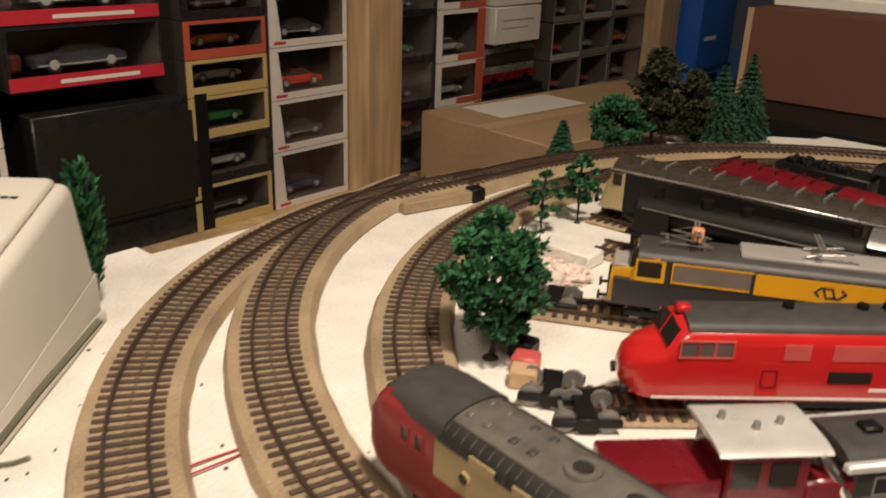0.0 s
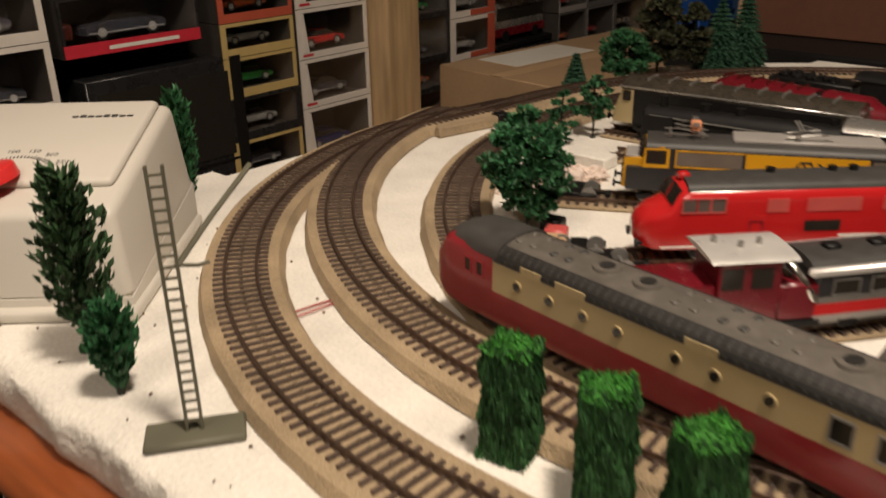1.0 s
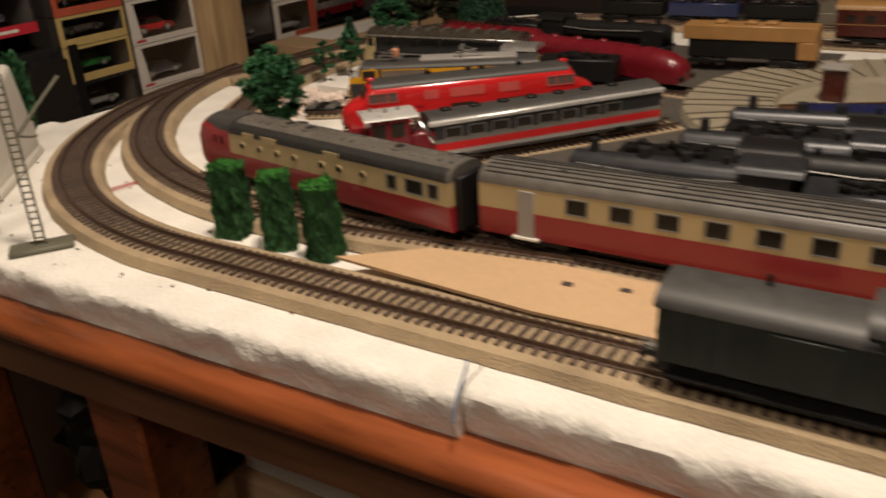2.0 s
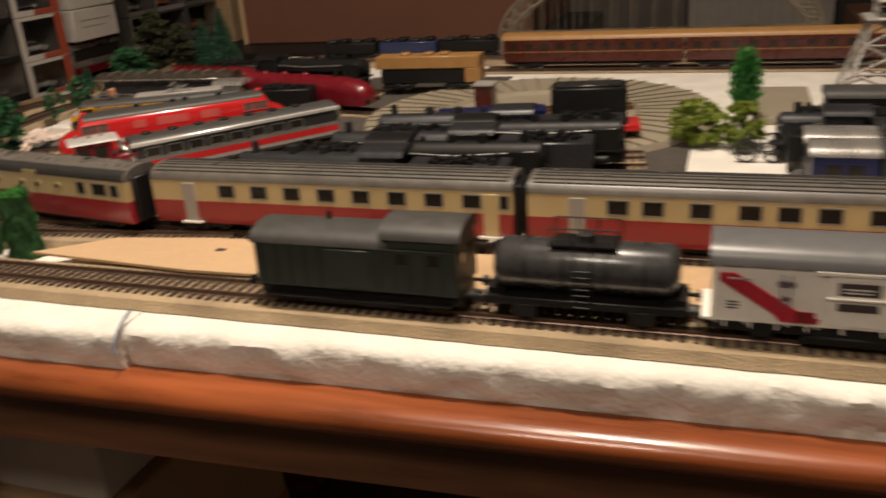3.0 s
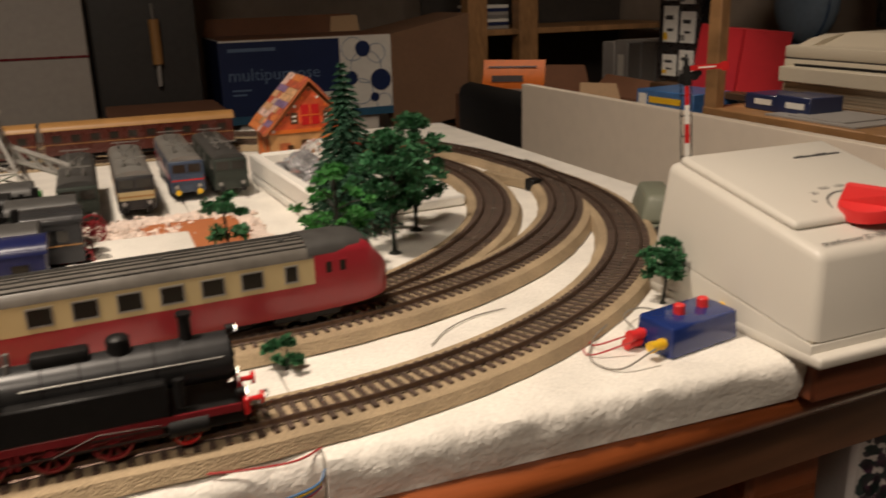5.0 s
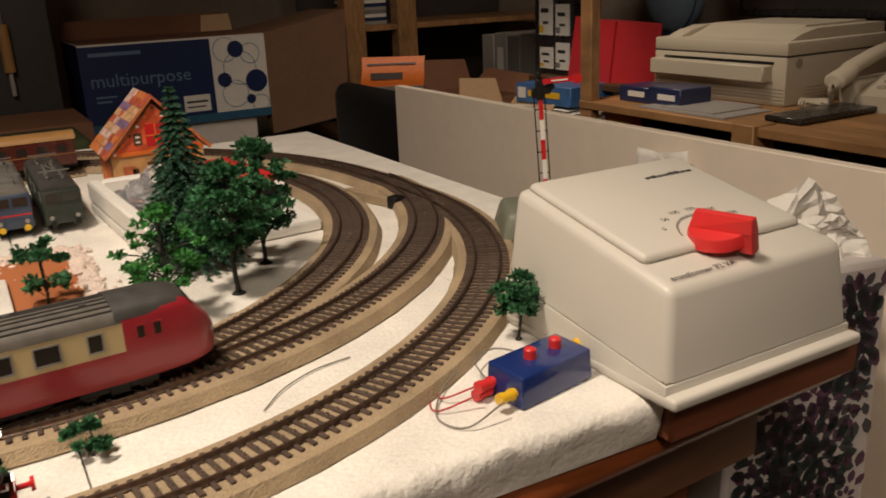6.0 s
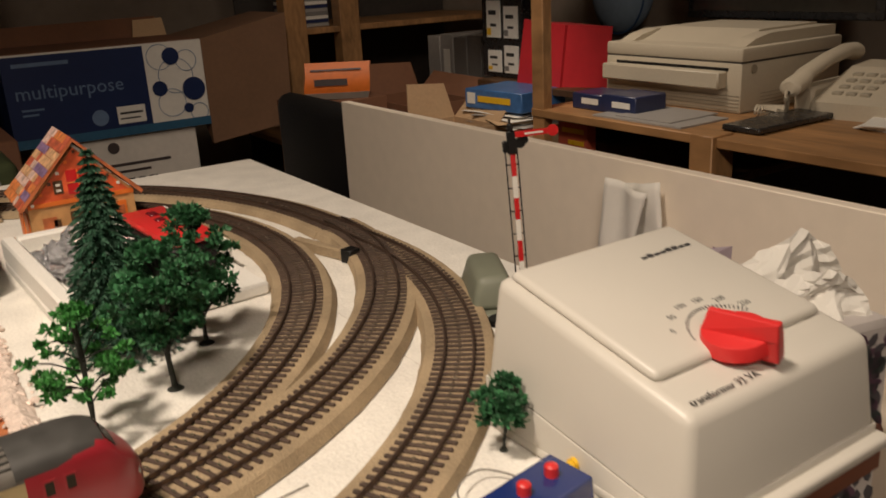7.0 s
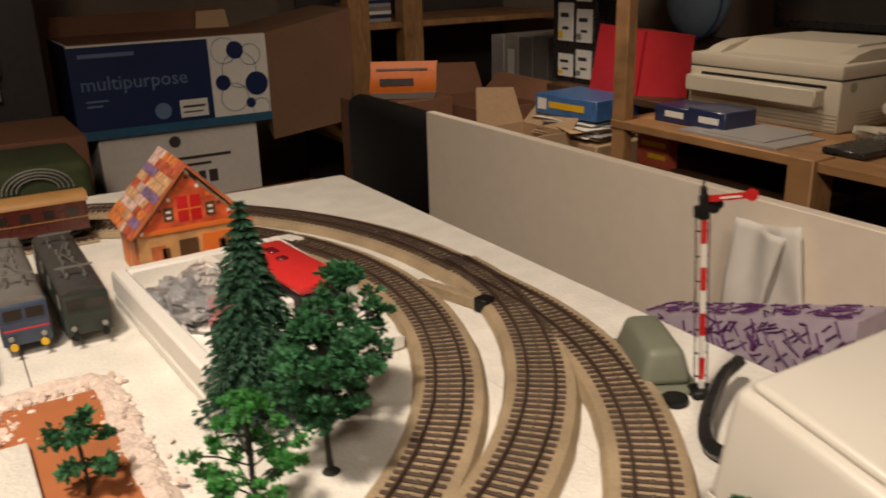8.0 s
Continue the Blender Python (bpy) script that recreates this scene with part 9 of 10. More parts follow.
for z, y, h in ((0.015, -0.045, 0.075), (0.015, 0.030, 0.060), (0.110, -0.045, 0.085), (0.110, 0.032, 0.100), (0.215, -0.040, 0.09), (0.225, 0.035, 0.08)):
    c = part("card", bx(B(), -0.004, 0.0, y - 0.030, y + 0.030, z, z + h), PAPER, bt, "white product card")
    part("bar_text", bx(B(), -0.0048, -0.0040, y - 0.014, y + 0.020, z + h * 0.62, z + h * 0.74), INK, c)
    part("bar_text", bx(B(), -0.0048, -0.0040, y - 0.014, y + 0.012, z + h * 0.30, z + h * 0.38), INK, c)
    part("colour_bar", bx(B(), -0.0048, -0.0040, y + 0.010, y + 0.028, z + 0.006, z + h * 0.26), YELPL if y > 0 else BINDERGREY, c)
bk = thing("boxed_game", "blue printed flat box lying on papers", "box", pose(1.50, 1.41, -0.1245, 0, 0, 6))
part("box", bx(B(), -0.02, 0.14, -0.10, 0.11, 0.0, 0.050, 0.002), BLUEPAPER, bk)
part("bar_text", bx(B(), -0.0212, -0.0200, -0.06, 0.06, 0.018, 0.034), YELPL, bk)
part("corner_print", bx(B(), -0.0212, -0.0200, 0.07, 0.10, 0.012, 0.040), PAPER, bk)
# lower shelf between desk and wall with cartons, papers, bags
ls = thing("low_shelf", "low dark wooden shelf carrying cartons and papers", "shelf", pose(0, 0, 0))
part("board", bx(B(), 1.28, 2.05, 1.14, 2.30, -0.27, -0.25, 0.002), DARKWOOD, ls)
part("side", bx(B(), 1.40, 2.0, 2.26, 2.30, FLOOR_Z, -0.27), DARKWOOD, ls)
part("side", bx(B(), 1.40, 2.0, 1.14, 1.18, FLOOR_Z, -0.27), DARKWOOD, ls)
solo("game_support_carton", bx(B(), 1.46, 1.68, 1.27, 1.56, -0.2499, -0.172, 0.003), KRAFT, "kraft carton under the blue flat box", "carton", group="open cartons on the low shelf")
pp = thing("loose_papers", "heap of crumpled white and printed papers", "papers", pose(1.55, 1.41, -0.1718), group="papers")
random.seed(61)
for k in range(9):
    bm = B()
    bmesh.ops.create_grid(bm, x_segments=5, y_segments=7, size=1)
    for v in bm.verts:
        v.co = Vector((v.co.x * 0.075, v.co.y * 0.105, 0.0022 * noise.noise(v.co * 1.5 + Vector((k, 0, 0)))))
    o = part("sheet", bm, (PAPER, KRAFTPALE, PAPER, LGREY)[k % 4], pp)
    o.matrix_basis = pose(random.uniform(-0.03, 0.01), random.uniform(-0.03, 0.03), 0.003 + 0.0046 * k, 0, 0, random.uniform(-25, 25))
    o.modifiers.new("thick", "SOLIDIFY").thickness = 0.0012


def open_carton(x0, x1, y0, y1, z1, mt, label):
    c = thing("open_carton", label, "carton", pose(0, 0, 0), group="open cartons on the low shelf")
    for q in ((x0, x0 + 0.005, y0, y1), (x1 - 0.005, x1, y0, y1), (x0 + 0.005, x1 - 0.005, y0, y0 + 0.005), (x0 + 0.005, x1 - 0.005, y1 - 0.005, y1)):
        part("carton_wall", bx(B(), *q, -0.2499, z1), mt, c, smooth=False)
    part("carton_floor", bx(B(), x0 + 0.005, x1 - 0.005, y0 + 0.005, y1 - 0.005, -0.2499, -0.245), mt, c, smooth=False)
    part("flap", loft(B(), [[(x0, y1, z1), (x1, y1, z1), (x1 - 0.01, y1 + 0.03, z1 + 0.085), (x0 + 0.02, y1 + 0.03, z1 + 0.095)], [(x0, y1 + 0.004, z1), (x1, y1 + 0.004, z1), (x1 - 0.01, y1 + 0.034, z1 + 0.085), (x0 + 0.02, y1 + 0.034, z1 + 0.095)]]), mt, c, "raised back flap", smooth=False)
    part("side_flap", loft(B(), [[(x1, y0, z1), (x1, y1, z1), (x1 + 0.05, y1 - 0.01, z1 + 0.055), (x1 + 0.05, y0 + 0.01, z1 + 0.050)], [(x1 + 0.004, y0, z1), (x1 + 0.004, y1, z1), (x1 + 0.054, y1 - 0.01, z1 + 0.055), (x1 + 0.054, y0 + 0.01, z1 + 0.050)]]), mt, c, "half-open side flap", smooth=False)


open_carton(1.31, 1.455, 1.36, 1.55, -0.150, KRAFT, "open kraft carton with raised flaps on the low shelf")
open_carton(1.41, 1.62, 1.68, 1.98, -0.135, CARTON, "open dark brown carton with raised flaps on the low shelf")
for k in range(4):
    y = 1.89 + 0.078 * k
    b = solo("ring_binder", bx(B(), 1.80, 2.02, y, y + 0.072, -0.2499, 0.018 - 0.008 * (k % 2), 0.002), LGREY if k in (2, 3) else BINDERGREY, "grey ring binder standing on the low shelf", "binder", group="ring binders")
    if k == 2:
        part("spine_label", bx(B(), 1.799, 1.800, y + 0.018, y + 0.054, -0.12, -0.03), PAPER, b)
    part("finger_ring", cyl(B(), (1.798, y + 0.036, -0.155), (1.800, y + 0.036, -0.155), 0.012, 16), GREYMETAL, b)
# wall rack with oak posts
wr = thing("oak_wall_rack", "oak-coloured open rack against the back wall", "shelf", pose(0, 0, 0))
for x0 in (1.335, 1.535):
    part("upright", bx(B(), x0, x0 + 0.075, 2.32, 2.38, FLOOR_Z, 0.9, 0.003), OAK, wr)
for z in (0.06, 0.42, -0.32):
    part("board", bx(B(), 1.335, 2.25, 2.33, 2.75, z - 0.02, z, 0.002), OAK, wr)
part("back", bx(B(), 1.335, 2.25, 2.76, 2.77, FLOOR_Z, 0.9), BOXDARK, wr)
for k in range(7):
    solo("book", bx(B(), 1.420, 1.53, 2.40, 2.60, 0.0602 + 0.012 * k, 0.0602 + 0.012 * (k + 1) - 0.001), (LGREY, DBLUEPAPER, PAPER, BINDERGREY)[k % 4], "book lying in a stack on the rack", "book", group="stacked books")
solo("small_carton", bx(B(), 1.425, 1.525, 2.42, 2.60, -0.3198, -0.12, 0.003), KRAFT, "small kraft carton in the rack", "carton")
# orange bag on a dark chair
ch = thing("black_chair", "black office chair seen from behind", "chair", pose(1.02, 1.32, FLOOR_Z))
part("backrest", bx(B(), -0.08, -0.02, -0.16, 0.22, 0.42, 0.755, 0.03, 3), BLACK, ch)
part("seat", bx(B(), -0.06, 0.40, -0.20, 0.24, 0.40, 0.47, 0.02, 2), BLACK, ch)
part("column", cyl(B(), (0.16, 0.02, 0.05), (0.16, 0.02, 0.40), 0.025, 14), BLACK, ch)
for k in range(5):
    a = 2 * math.pi * k / 5
    part("foot", cyl(B(), (0.16, 0.02, 0.06), (0.16 + 0.24 * math.cos(a), 0.02 + 0.24 * math.sin(a), 0.03), 0.018, 8), BLACK, ch)
og = thing("orange_snack_bag", "bright orange printed plastic bag on a carton", "bag", pose(1.262, 1.850, -0.1085, 0, 0, 66))
bag_ring = lambda z, d, h, sk: [(-d, -h + sk, z), (-d * 1.15, 0, z + 0.002), (-d, h + sk, z + 0.004), (d, h + sk, z + 0.004), (d * 1.2, 0, z), (d, -h + sk, z)]
part("bag", loft(B(), [bag_ring(0.0, 0.012, 0.088, 0), bag_ring(0.025, 0.022, 0.092, 0), bag_ring(0.06, 0.020, 0.090, -0.004), bag_ring(0.088, 0.008, 0.090, -0.006), bag_ring(0.100, 0.002, 0.092, -0.008)]), ORANGE, og, "orange plastic bag")
part("foil_foot", loft(B(), [bag_ring(-0.0003, 0.0125, 0.086, 0), bag_ring(0.018, 0.0215, 0.0905, 0)]), SILVERGREY, og, "grey foil base")
part("printed_mark", loft(B(), [[(-0.0262, -0.030, 0.040), (-0.0272, -0.030, 0.040), (-0.0272, 0.062, 0.042), (-0.0262, 0.062, 0.042)], [(-0.0240, -0.030, 0.058), (-0.0255, -0.030, 0.058), (-0.0255, 0.062, 0.060), (-0.0240, 0.062, 0.060)]]), INKBROWN, og, "dark printed lettering bar")
part("printed_line", loft(B(), [[(-0.0185, -0.070, 0.080), (-0.0170, -0.070, 0.080), (-0.0170, 0.070, 0.082), (-0.0185, 0.070, 0.082)], [(-0.0165, -0.070, 0.084), (-0.0150, -0.070, 0.084), (-0.0150, 0.070, 0.086), (-0.0165, 0.070, 0.086)]]), INKBROWN, og)
solo("bag_carton", bx(B(), 1.14, 1.395, 1.80, 2.00, -0.50, -0.1088, 0.003), CARTON, "brown carton under the orange bag", "carton")
solo("bag_cabinet", bx(B(), 1.10, 1.36, 1.78, 2.20, FLOOR_Z, -0.5005, 0.003), DARKWOOD, "dark cabinet under the brown carton", "cabinet")

KRAFTBROWN = mat("brown_flap_card", (0.20, 0.108, 0.06), 0.8, var=0.1, grain=80, bump=0.1)
# ---- blue paper carton at the back ----
pb = thing("copy_paper_carton", "blue and white copy paper carton with open flaps", "carton", pose(0.46, 2.15, -0.175))
part("box", bx(B(), 0.0, 0.53, 0.0, 0.32, 0.0, 0.245, 0.002), PAPER, pb, "white carton body")
part("blue_panel", bx(B(), 0.0, 0.362, -0.0015, 0.0, 0.024, 0.240), PAPERBLUE, pb, "deep blue front panel")
part("blue_foot", bx(B(), 0.0, 0.53, -0.0018, 0.0, 0.0, 0.024), CYANBLUE, pb, "lighter blue base strip")
part("blue_side", bx(B(), -0.0015, 0.0, 0.0, 0.32, 0.0, 0.245), PAPERBLUE, pb)
word("multipurpose", 0.052, MIDBLUE, pb, pose(0.020, -0.0022, 0.128, 90, 0, 0), "printed_word", "pale blue printed word", "LEFT")
part("bar_text", bx(B(), 0.025, 0.165, -0.0022, -0.0015, 0.212, 0.222), MIDBLUE, pb)
part("bar_text", bx(bx(B(), 0.030, 0.085, -0.0022, -0.0015, 0.098, 0.103), 0.030, 0.070, -0.0022, -0.0015, 0.085, 0.090), MIDBLUE, pb)
part("badge", cyl(B(), (0.222, -0.0024, 0.058), (0.222, -0.0015, 0.058), 0.022, 24), MIDBLUE, pb)
part("label", bx(B(), 0.268, 0.345, -0.0024, -0.0015, 0.034, 0.082), PAPER, pb)
part("bar_text", bx(bx(B(), 0.275, 0.338, -0.0028, -0.0024, 0.060, 0.066), 0.275, 0.330, -0.0028, -0.0024, 0.046, 0.050), INK, pb)
for x, z, r in ((0.437, 0.205, 0.024), (0.395, 0.118, 0.021), (0.492, 0.108, 0.033), (0.470, 0.055, 0.014)):
    part("printed_dot", cyl(B(), (x, -0.0022, z), (x, 0.0, z), r, 28), PAPERBLUE, pb, "blue printed dot")
for x, z, r in ((0.445, 0.150, 0.050), (0.405, 0.205, 0.036), (0.480, 0.190, 0.030), (0.425, 0.075, 0.040), (0.500, 0.040, 0.026)):
    bm = B()
    rings = [[(x + rr * math.cos(2 * math.pi * k / 32), yy, z + rr * math.sin(2 * math.pi * k / 32)) for k in range(32)] for rr, yy in ((r, 0.0), (r, -0.0016), (r - 0.0016, -0.0016), (r - 0.0016, 0.0))]
    loft(bm, rings + [rings[0]], caps=False)
    part("printed_ring", bm, MIDBLUE, pb)
part("opening", bx(B(), 0.006, 0.524, 0.006, 0.314, 0.2455, 0.2475), CARTON, pb, "brown inside of the open top")
part("back_flap", loft(B(), [[(0.0, 0.32, 0.245), (0.53, 0.32, 0.245), (0.51, 0.36, 0.305), (0.02, 0.36, 0.300)], [(0.0, 0.324, 0.245), (0.53, 0.324, 0.245), (0.51, 0.364, 0.305), (0.02, 0.364, 0.300)]]), CARTON, pb, "brown inner face of a raised flap", smooth=False)
part("corner_flap", loft(B(), [[(0.42, 0.30, 0.248), (0.524, 0.30, 0.248), (0.52, 0.315, 0.300), (0.43, 0.315, 0.298)], [(0.42, 0.304, 0.248), (0.524, 0.304, 0.248), (0.52, 0.319, 0.300), (0.43, 0.319, 0.298)]]), KRAFTPALE, pb, "pale kraft flap", smooth=False)
part("side_flap", loft(B(), [[(0.53, 0.0, 0.245), (0.53, 0.32, 0.245), (0.80, 0.28, 0.300), (0.80, 0.0, 0.300)], [(0.53, 0.0, -0.06), (0.53, 0.004, -0.06), (0.79, 0.004, -0.03), (0.79, 0.0, -0.03)]]), KRAFTBROWN, pb, "brown carton flap hanging out", smooth=False)
solo("carton_stand", bx(B(), 0.40, 1.20, 2.12, 2.55, FLOOR_Z, -0.5005, 0.003), DARKWOOD, "dark cabinet under the cartons", "cabinet")
wl = thing("white_carton", "white carton with a round mark under the paper carton", "carton", pose(0, 0, 0))
part("box", bx(B(), 0.505, 0.945, 2.165, 2.46, -0.50, -0.1755, 0.003), BOXWHITE, wl)
part("round_mark", cyl(B(), (0.705, 2.1625, -0.208), (0.705, 2.165, -0.208), 0.016, 20), INKBROWN, wl)
part("bar_text", bx(bx(B(), 0.66, 0.86, 2.1635, 2.165, -0.262, -0.254), 0.66, 0.80, 2.1635, 2.165, -0.282, -0.275), INKBROWN, wl)
part("printed_mark", bx(bx(bx(B(), 0.73, 0.75, 2.1635, 2.165, -0.335, -0.300), 0.76, 0.78, 2.1635, 2.165, -0.335, -0.300), 0.79, 0.815, 2.1635, 2.165, -0.335, -0.300), INKBROWN, wl)
gl = solo("green_bag", bx(B(), 0.16, 0.370, 1.40, 1.62, -0.22, -0.070, 0.02, 3), GREENBAG, "dull green fabric bag behind the layout", "bag")
for k in range(4):
    part("coil", tube(B(), [(0.275 + (0.035 + 0.008 * k) * math.cos(a), 1.392 - 0.002 * k, -0.112 + (0.022 + 0.006 * k) * math.sin(a)) for a in [math.pi * i / 12 for i in range(13)]], 0.0014, 5), LGREY, gl, "coiled pale cable")
solo("bag_stand", bx(B(), 0.14, 0.40, 1.38, 1.64, FLOOR_Z, -0.2205), DARKWOOD, "dark wooden stand under the bag", "stand")
solo("brown_box_back", bx(B(), 0.13, 0.41, 1.68, 1.98, FLOOR_Z, -0.075, 0.003), CARTON, "brown cardboard box in the shade", "carton")
# grey cabinet door and panel at the back
gp = thing("grey_cabinet", "pale grey metal cabinet with a thin red line", "cabinet", pose(-0.26, 2.0, FLOOR_Z))
part("door", bx(B(), 0.0, 0.37, 0.0, 0.35, 0.0, 1.4, 0.004), CABGREY, gp)
part("red_line", bx(B(), 0.0, 0.37, -0.002, 0.0, 0.832, 0.838), DRED, gp)
part("door", bx(B(), -0.55, -0.004, 0.0, 0.35, 0.0, 1.4, 0.004), CABDARK, gp, "darker grey cabinet door")
solo("steel_cabinet", bx(B(), 0.115, 0.40, 2.10, 2.5, FLOOR_Z, 0.9, 0.004), CABBLACK, "dark grey steel cabinet at the back", "cabinet")
wh = thing("hanging_brush", "tan-handled brush hanging before the cabinet", "brush", pose(0.285, 2.09, 0.02))
part("grip", cyl(B(), (0, -0.012, 0), (0, -0.012, 0.12), 0.014, 14), OCHRE, wh)
part("tail", cyl(B(), (0, -0.012, -0.06), (0, -0.012, 0.0), 0.006, 10), LGREY, wh)
part("hook", cyl(B(), (0, -0.012, 0.12), (0, 0.01, 0.16), 0.004, 8), GREYMETAL, wh)

# ---- gift bag, tissue and wrapping paper by the panel ----
gbag = thing("gift_bag", "pale paper bag printed with dark petal flowers", "paper bag", pose(0.665, 0.026, FLOOR_Z, 0, 0, -12))
part("bag", bx(B(), -0.074, 0.060, -0.06, 0.06, 0.0, 0.770, 0.004), BAGPALE, gbag, "pale paper bag")
random.seed(91)
for nm, mt in (("teal_print", PETALTEAL), ("plum_print", PETALPLUM), ("grey_print", BAGDARK)):
    bm = B()
    for k in range(7):
        cx, cz = random.uniform(-0.070, 0.055), random.uniform(0.52, 0.77)
        for n, r0, ln in ((7, 0.003, 0.008), (12, 0.013, 0.012), (18, 0.027, 0.015)):
            turn = random.random()
            for j in range(n):
                a = 2 * math.pi * (j + turn) / n
                d, q = Vector((math.cos(a), 0, math.sin(a))), Vector((-math.sin(a), 0, math.cos(a)))
                wd = 0.30 * ln
                c = Vector((cx, -0.0600, cz)) + d * r0
                if not (-0.072 < c.x + d.x * ln < 0.058 and -0.072 < c.x < 0.058 and max(c.z, c.z + d.z * ln) < 0.766):
                    continue
                lo = [c, c + d * ln * 0.35 + q * wd, c + d * ln * 0.75 + q * wd * 0.8, c + d * ln, c + d * ln * 0.75 - q * wd * 0.8, c + d * ln * 0.35 - q * wd]
                loft(bm, [lo, [v + Vector((0, -0.0003, 0)) for v in lo]])
    tagged(part(nm, bm, mt, gbag, "dark printed petals", smooth=False), kind="stuff")


def folded_tissue(m, wide, high, seed, label):
    """A thin sheet creased into sharp folds that stand up to a peak."""
    rows = []
    for i in range(9):
        u = i / 8
        row = []
        for j in range(13):
            v = 2 * j / 12 - 1
            ridge = 1 if (i + j) % 2 else -1
            n = noise.noise(Vector((u * 2.1, v * 2.6, seed)))
            peak = 1 - 0.55 * abs(v - 0.25 + 0.3 * n)
            row.append((v * wide * (1 - 0.30 * u) + 0.005 * n, 0.020 * noise.noise(Vector((v * 2.0, u * 1.5, seed + 9))) + 0.0016 * ridge * u + 0.02 * u * u, high * u * peak))
        rows.append(row)
    o = solo("tissue_paper", loft(B(), rows, closed=False), PAPER, label, "tissue", m, group="tissue paper", smooth=False)
    o.modifiers.new("thick", "SOLIDIFY").thickness = 0.0006
    return o


folded_tissue(pose(0.690, 0.018, -0.0105, 0, 0, -20), 0.052, 0.052, 2.0, "white tissue paper folded upright in the gift bag")
folded_tissue(pose(0.676, -0.012, -0.0105, 10, 0, -34), 0.036, 0.034, 7.0, "white tissue paper creased over the bag's rim")
cr = thing("crumpled_sheet", "thin white folded paper leaning on the panel", "paper", pose(0.812, 0.285, -0.100))
for nm, q, k in (("back_leaf", ((0.046, 0.0), (-0.048, 0.0), (-0.030, 0.112), (0.038, 0.098)), 0.0), ("folded_leaf", ((0.050, 0.0), (0.004, 0.0), (-0.020, 0.100), (0.036, 0.108)), -0.007)):
    bm = B()
    rows = []
    for i in range(13):
        u = i / 12
        row = []
        for j in range(13):
            w = j / 12
            y = (q[0][0] * (1 - w) + q[1][0] * w) * (1 - u) + (q[3][0] * (1 - w) + q[2][0] * w) * u
            z = (q[0][1] * (1 - w) + q[1][1] * w) * (1 - u) + (q[3][1] * (1 - w) + q[2][1] * w) * u
            row.append((k - 0.0035 * math.sin(w * 7 + u * 2.5) * (0.3 + u) + 0.002 * noise.noise(Vector((u * 3, w * 3, k * 900))), y, z))
        rows.append(row)
    loft(bm, rows, closed=False)
    o = part(nm, bm, PAPER, cr)
    o.modifiers.new("thick", "SOLIDIFY").thickness = 0.0008
gw = thing("wrapping_paper", "pale violet wrapping paper with dark purple strokes", "wrapping paper", pose(0.745, 0.262, 0))
bm = B()
loft(bm, [[(-0.03, -0.125, -0.20), (0.03, -0.125, -0.20), (0.03, 0.125, -0.20), (-0.03, 0.125, -0.20)], [(-0.012, -0.122, -0.022), (0.035, -0.122, -0.020), (0.035, 0.118, -0.098), (-0.012, 0.118, -0.100)]])
part("parcel", bm, VIOLET, gw, smooth=False)
random.seed(12)
bm = B()
for k in range(230):
    y = random.uniform(-0.115, 0.115)
    zt = -0.024 - (y + 0.122) * 0.325
    z = zt - random.random() * 0.09
    xx = -0.0125 - 0.018 * (zt - z) / 0.1 - 0.001
    a = radians(random.choice((35, 60, 120, 145)) + random.uniform(-12, 12))
    d = Vector((0, math.cos(a), math.sin(a))) * random.uniform(0.008, 0.018)
    z2 = min(z + d.z, zt)
    cyl(bm, (xx, y, z), (xx + 0.18 * (z2 - z) * 1.0, y + d.y, z2), 0.0009, 4)
for k in range(120):
    y = random.uniform(-0.118, 0.112)
    x = random.uniform(-0.010, 0.032)
    top = lambda yy: -0.0205 - (yy + 0.122) * 0.325 + 0.0012
    a = random.uniform(0, 6.28)
    y2, x2 = min(max(y + 0.014 * math.cos(a), -0.118), 0.114), min(max(x + 0.014 * math.sin(a), -0.011), 0.034)
    cyl(bm, (x, y, top(y)), (x2, y2, top(y2)), 0.0008, 4)
tagged(part("printed_pattern", bm, PURPLE, gw, "dark purple printed strokes"), kind="stuff")
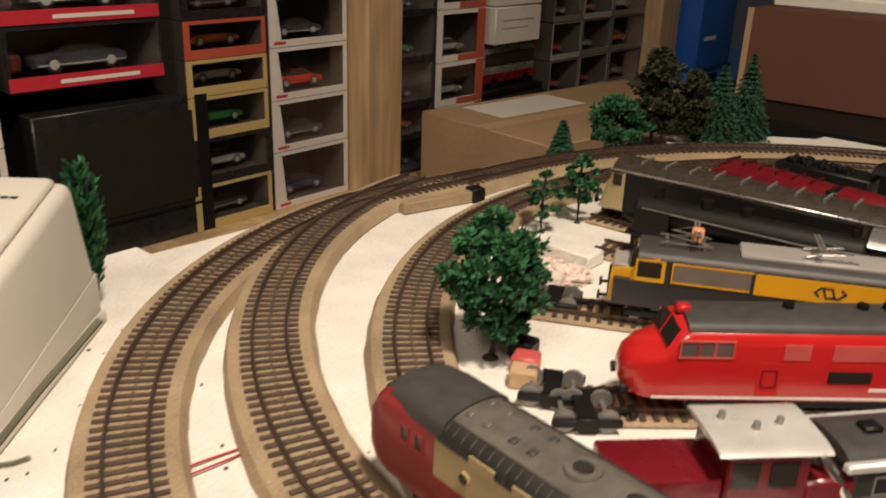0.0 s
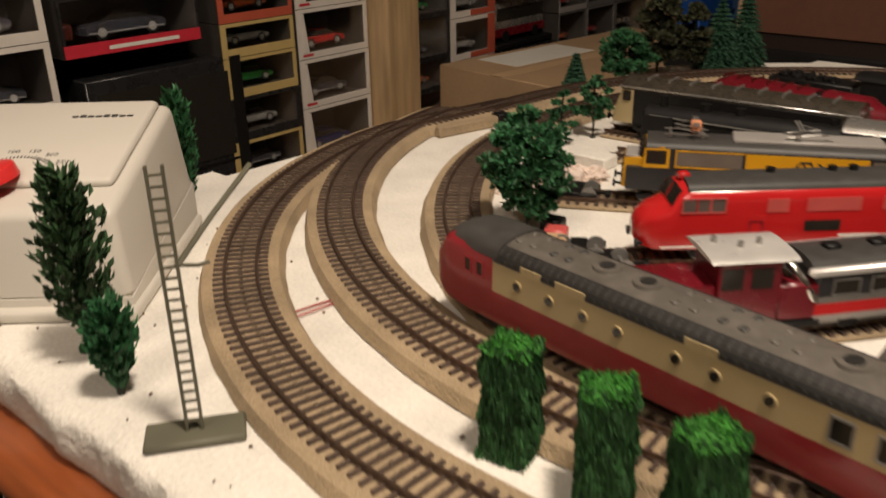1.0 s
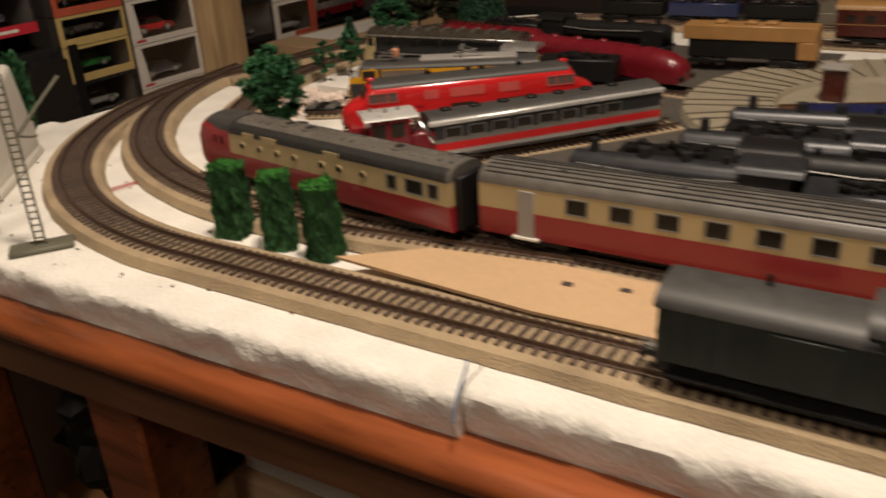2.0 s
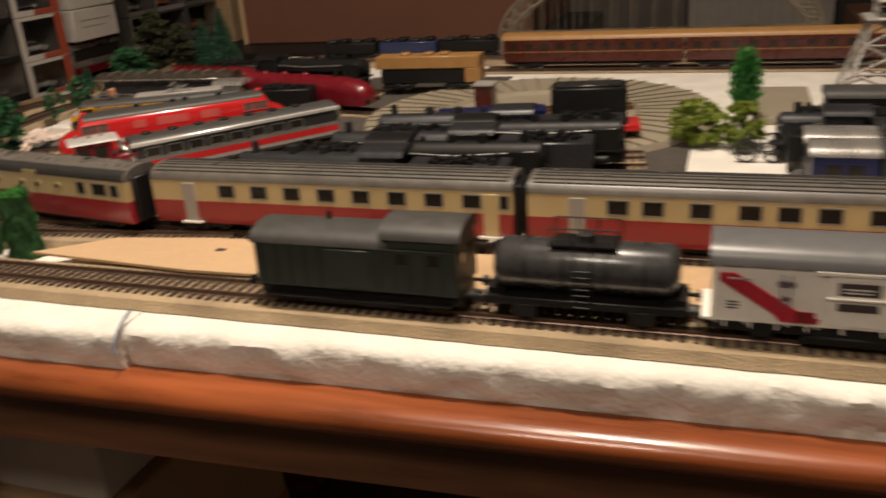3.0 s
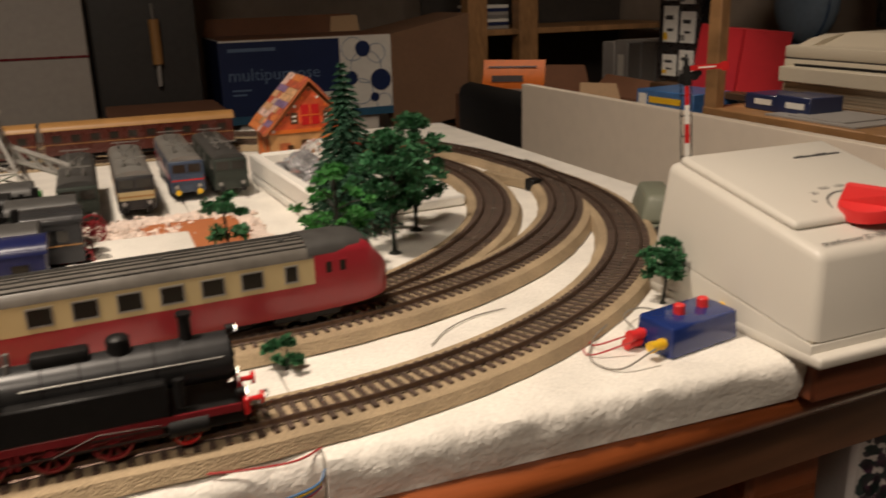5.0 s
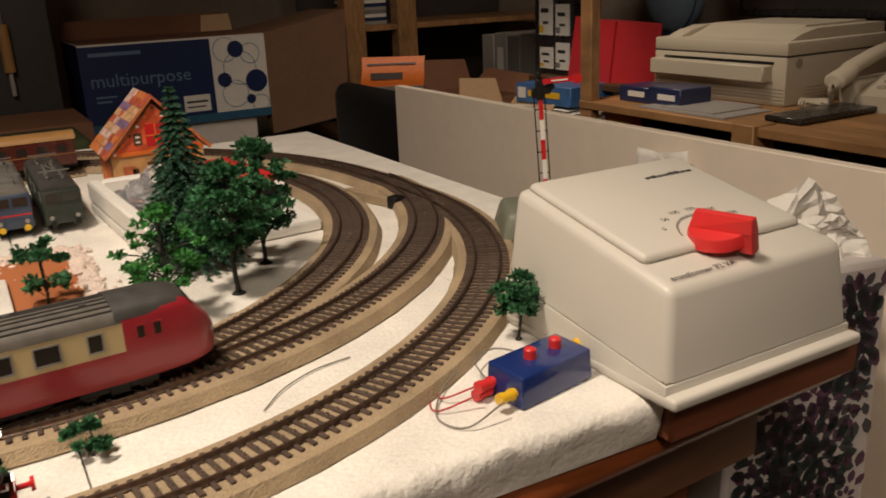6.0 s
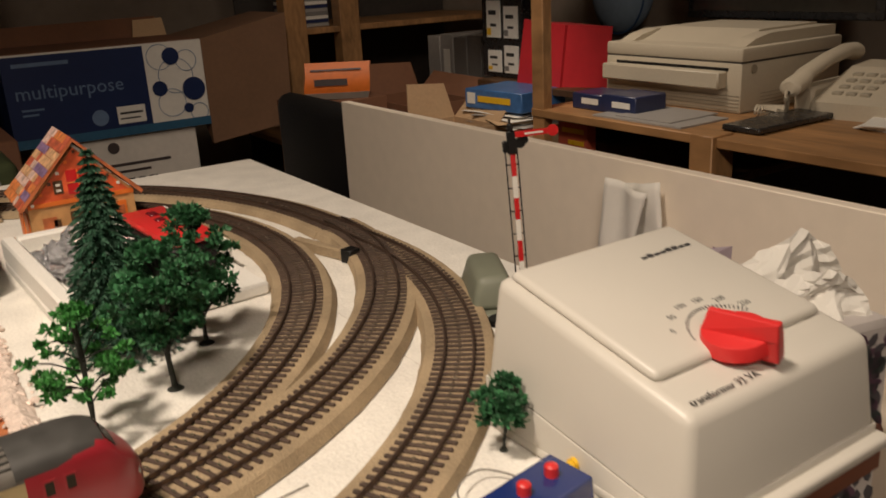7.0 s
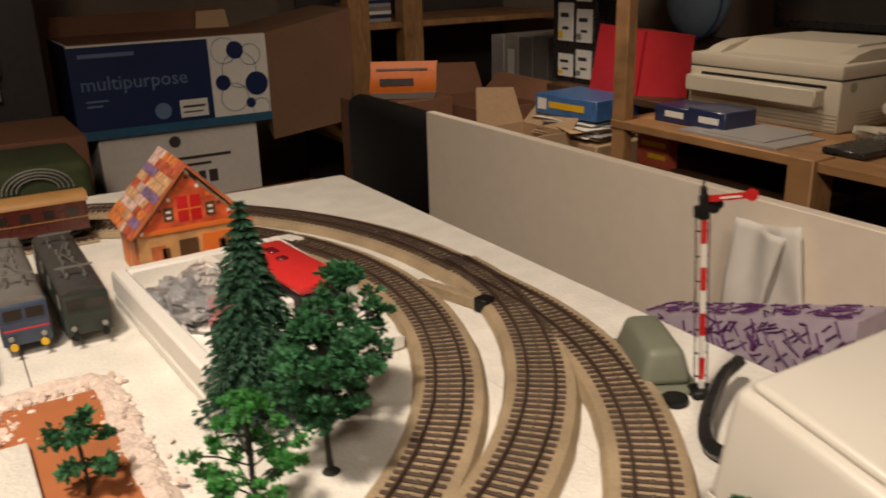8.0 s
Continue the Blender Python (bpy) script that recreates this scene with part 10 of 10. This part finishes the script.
solo("parcel_stand", bx(B(), 0.64, 0.82, 0.12, 0.42, FLOOR_Z, -0.2005, 0.003), KRAFT, "kraft box under the wrapped parcel", "carton")
solo("sheet_support", bx(B(), 0.795, 0.823, 0.235, 0.335, -0.2004, -0.1003, 0.001), KRAFT, "kraft strip behind the wrapped parcel", "carton")
# monitor and blue cushion behind the printer, packet under the desk
mo = thing("monitor", "dark flat monitor behind the printer", "monitor", pose(1.955, 0.95, -0.0749))
part("frame", bx(B(), 0.0, 0.035, -0.27, 0.25, 0.150, 0.46, 0.006, 2), GLOSSBLACK, mo)
part("screen", bx(B(), -0.0015, 0.0, -0.25, 0.23, 0.168, 0.44), GLASS, mo)
part("stand", bx(B(), 0.01, 0.03, -0.03, 0.03, 0.008, 0.16, 0.003), BLACK, mo)
part("foot", bx(B(), -0.03, 0.060, -0.09, 0.09, 0.0, 0.010, 0.003), BLACK, mo)
cu = thing("blue_cushion", "pale blue rounded cushion leaning behind the desk", "cushion", pose(2.13, 1.60, 0.13))
bm = ball(B(), (0, 0, 0), 0.105, 0.75, 1.0, 1.15, 28)
part("cover", bm, mat("pale_blue_cloth", (0.28, 0.38, 0.50), 0.8, var=0.1), cu)
part("piping", tube(B(), [(-0.02, 0.106 * math.cos(a), 0.121 * math.sin(a)) for a in [2 * math.pi * i / 36 for i in range(37)]], 0.003, 6), BINBLUE, cu)
solo("cushion_shelf", bx(B(), 2.04, 2.29, 1.10, 1.95, -0.02, 0.0, 0.003), DARKWOOD, "dark wall shelf behind the desk", "shelf")
pk = thing("printed_packet", "orange-red printed packet under the desk", "packet", pose(1.425, 1.058, -0.1749, 0, 0, 0))
part("packet", bx(B(), 0.0, 0.03, -0.048, 0.045, 0.0, 0.070, 0.003), BOXORANGE, pk)
part("bar_text", bx(bx(B(), -0.0008, 0.0, -0.040, 0.030, 0.045, 0.056), -0.0008, 0.0, -0.040, 0.010, 0.020, 0.030), YELPL, pk)

# ---- sleepers, one by one, where the camera passes near ----
for owner, m in tie_queue:
    o = new("sleeper", tie_mesh)
    o.parent = owner
    o.matrix_basis = m
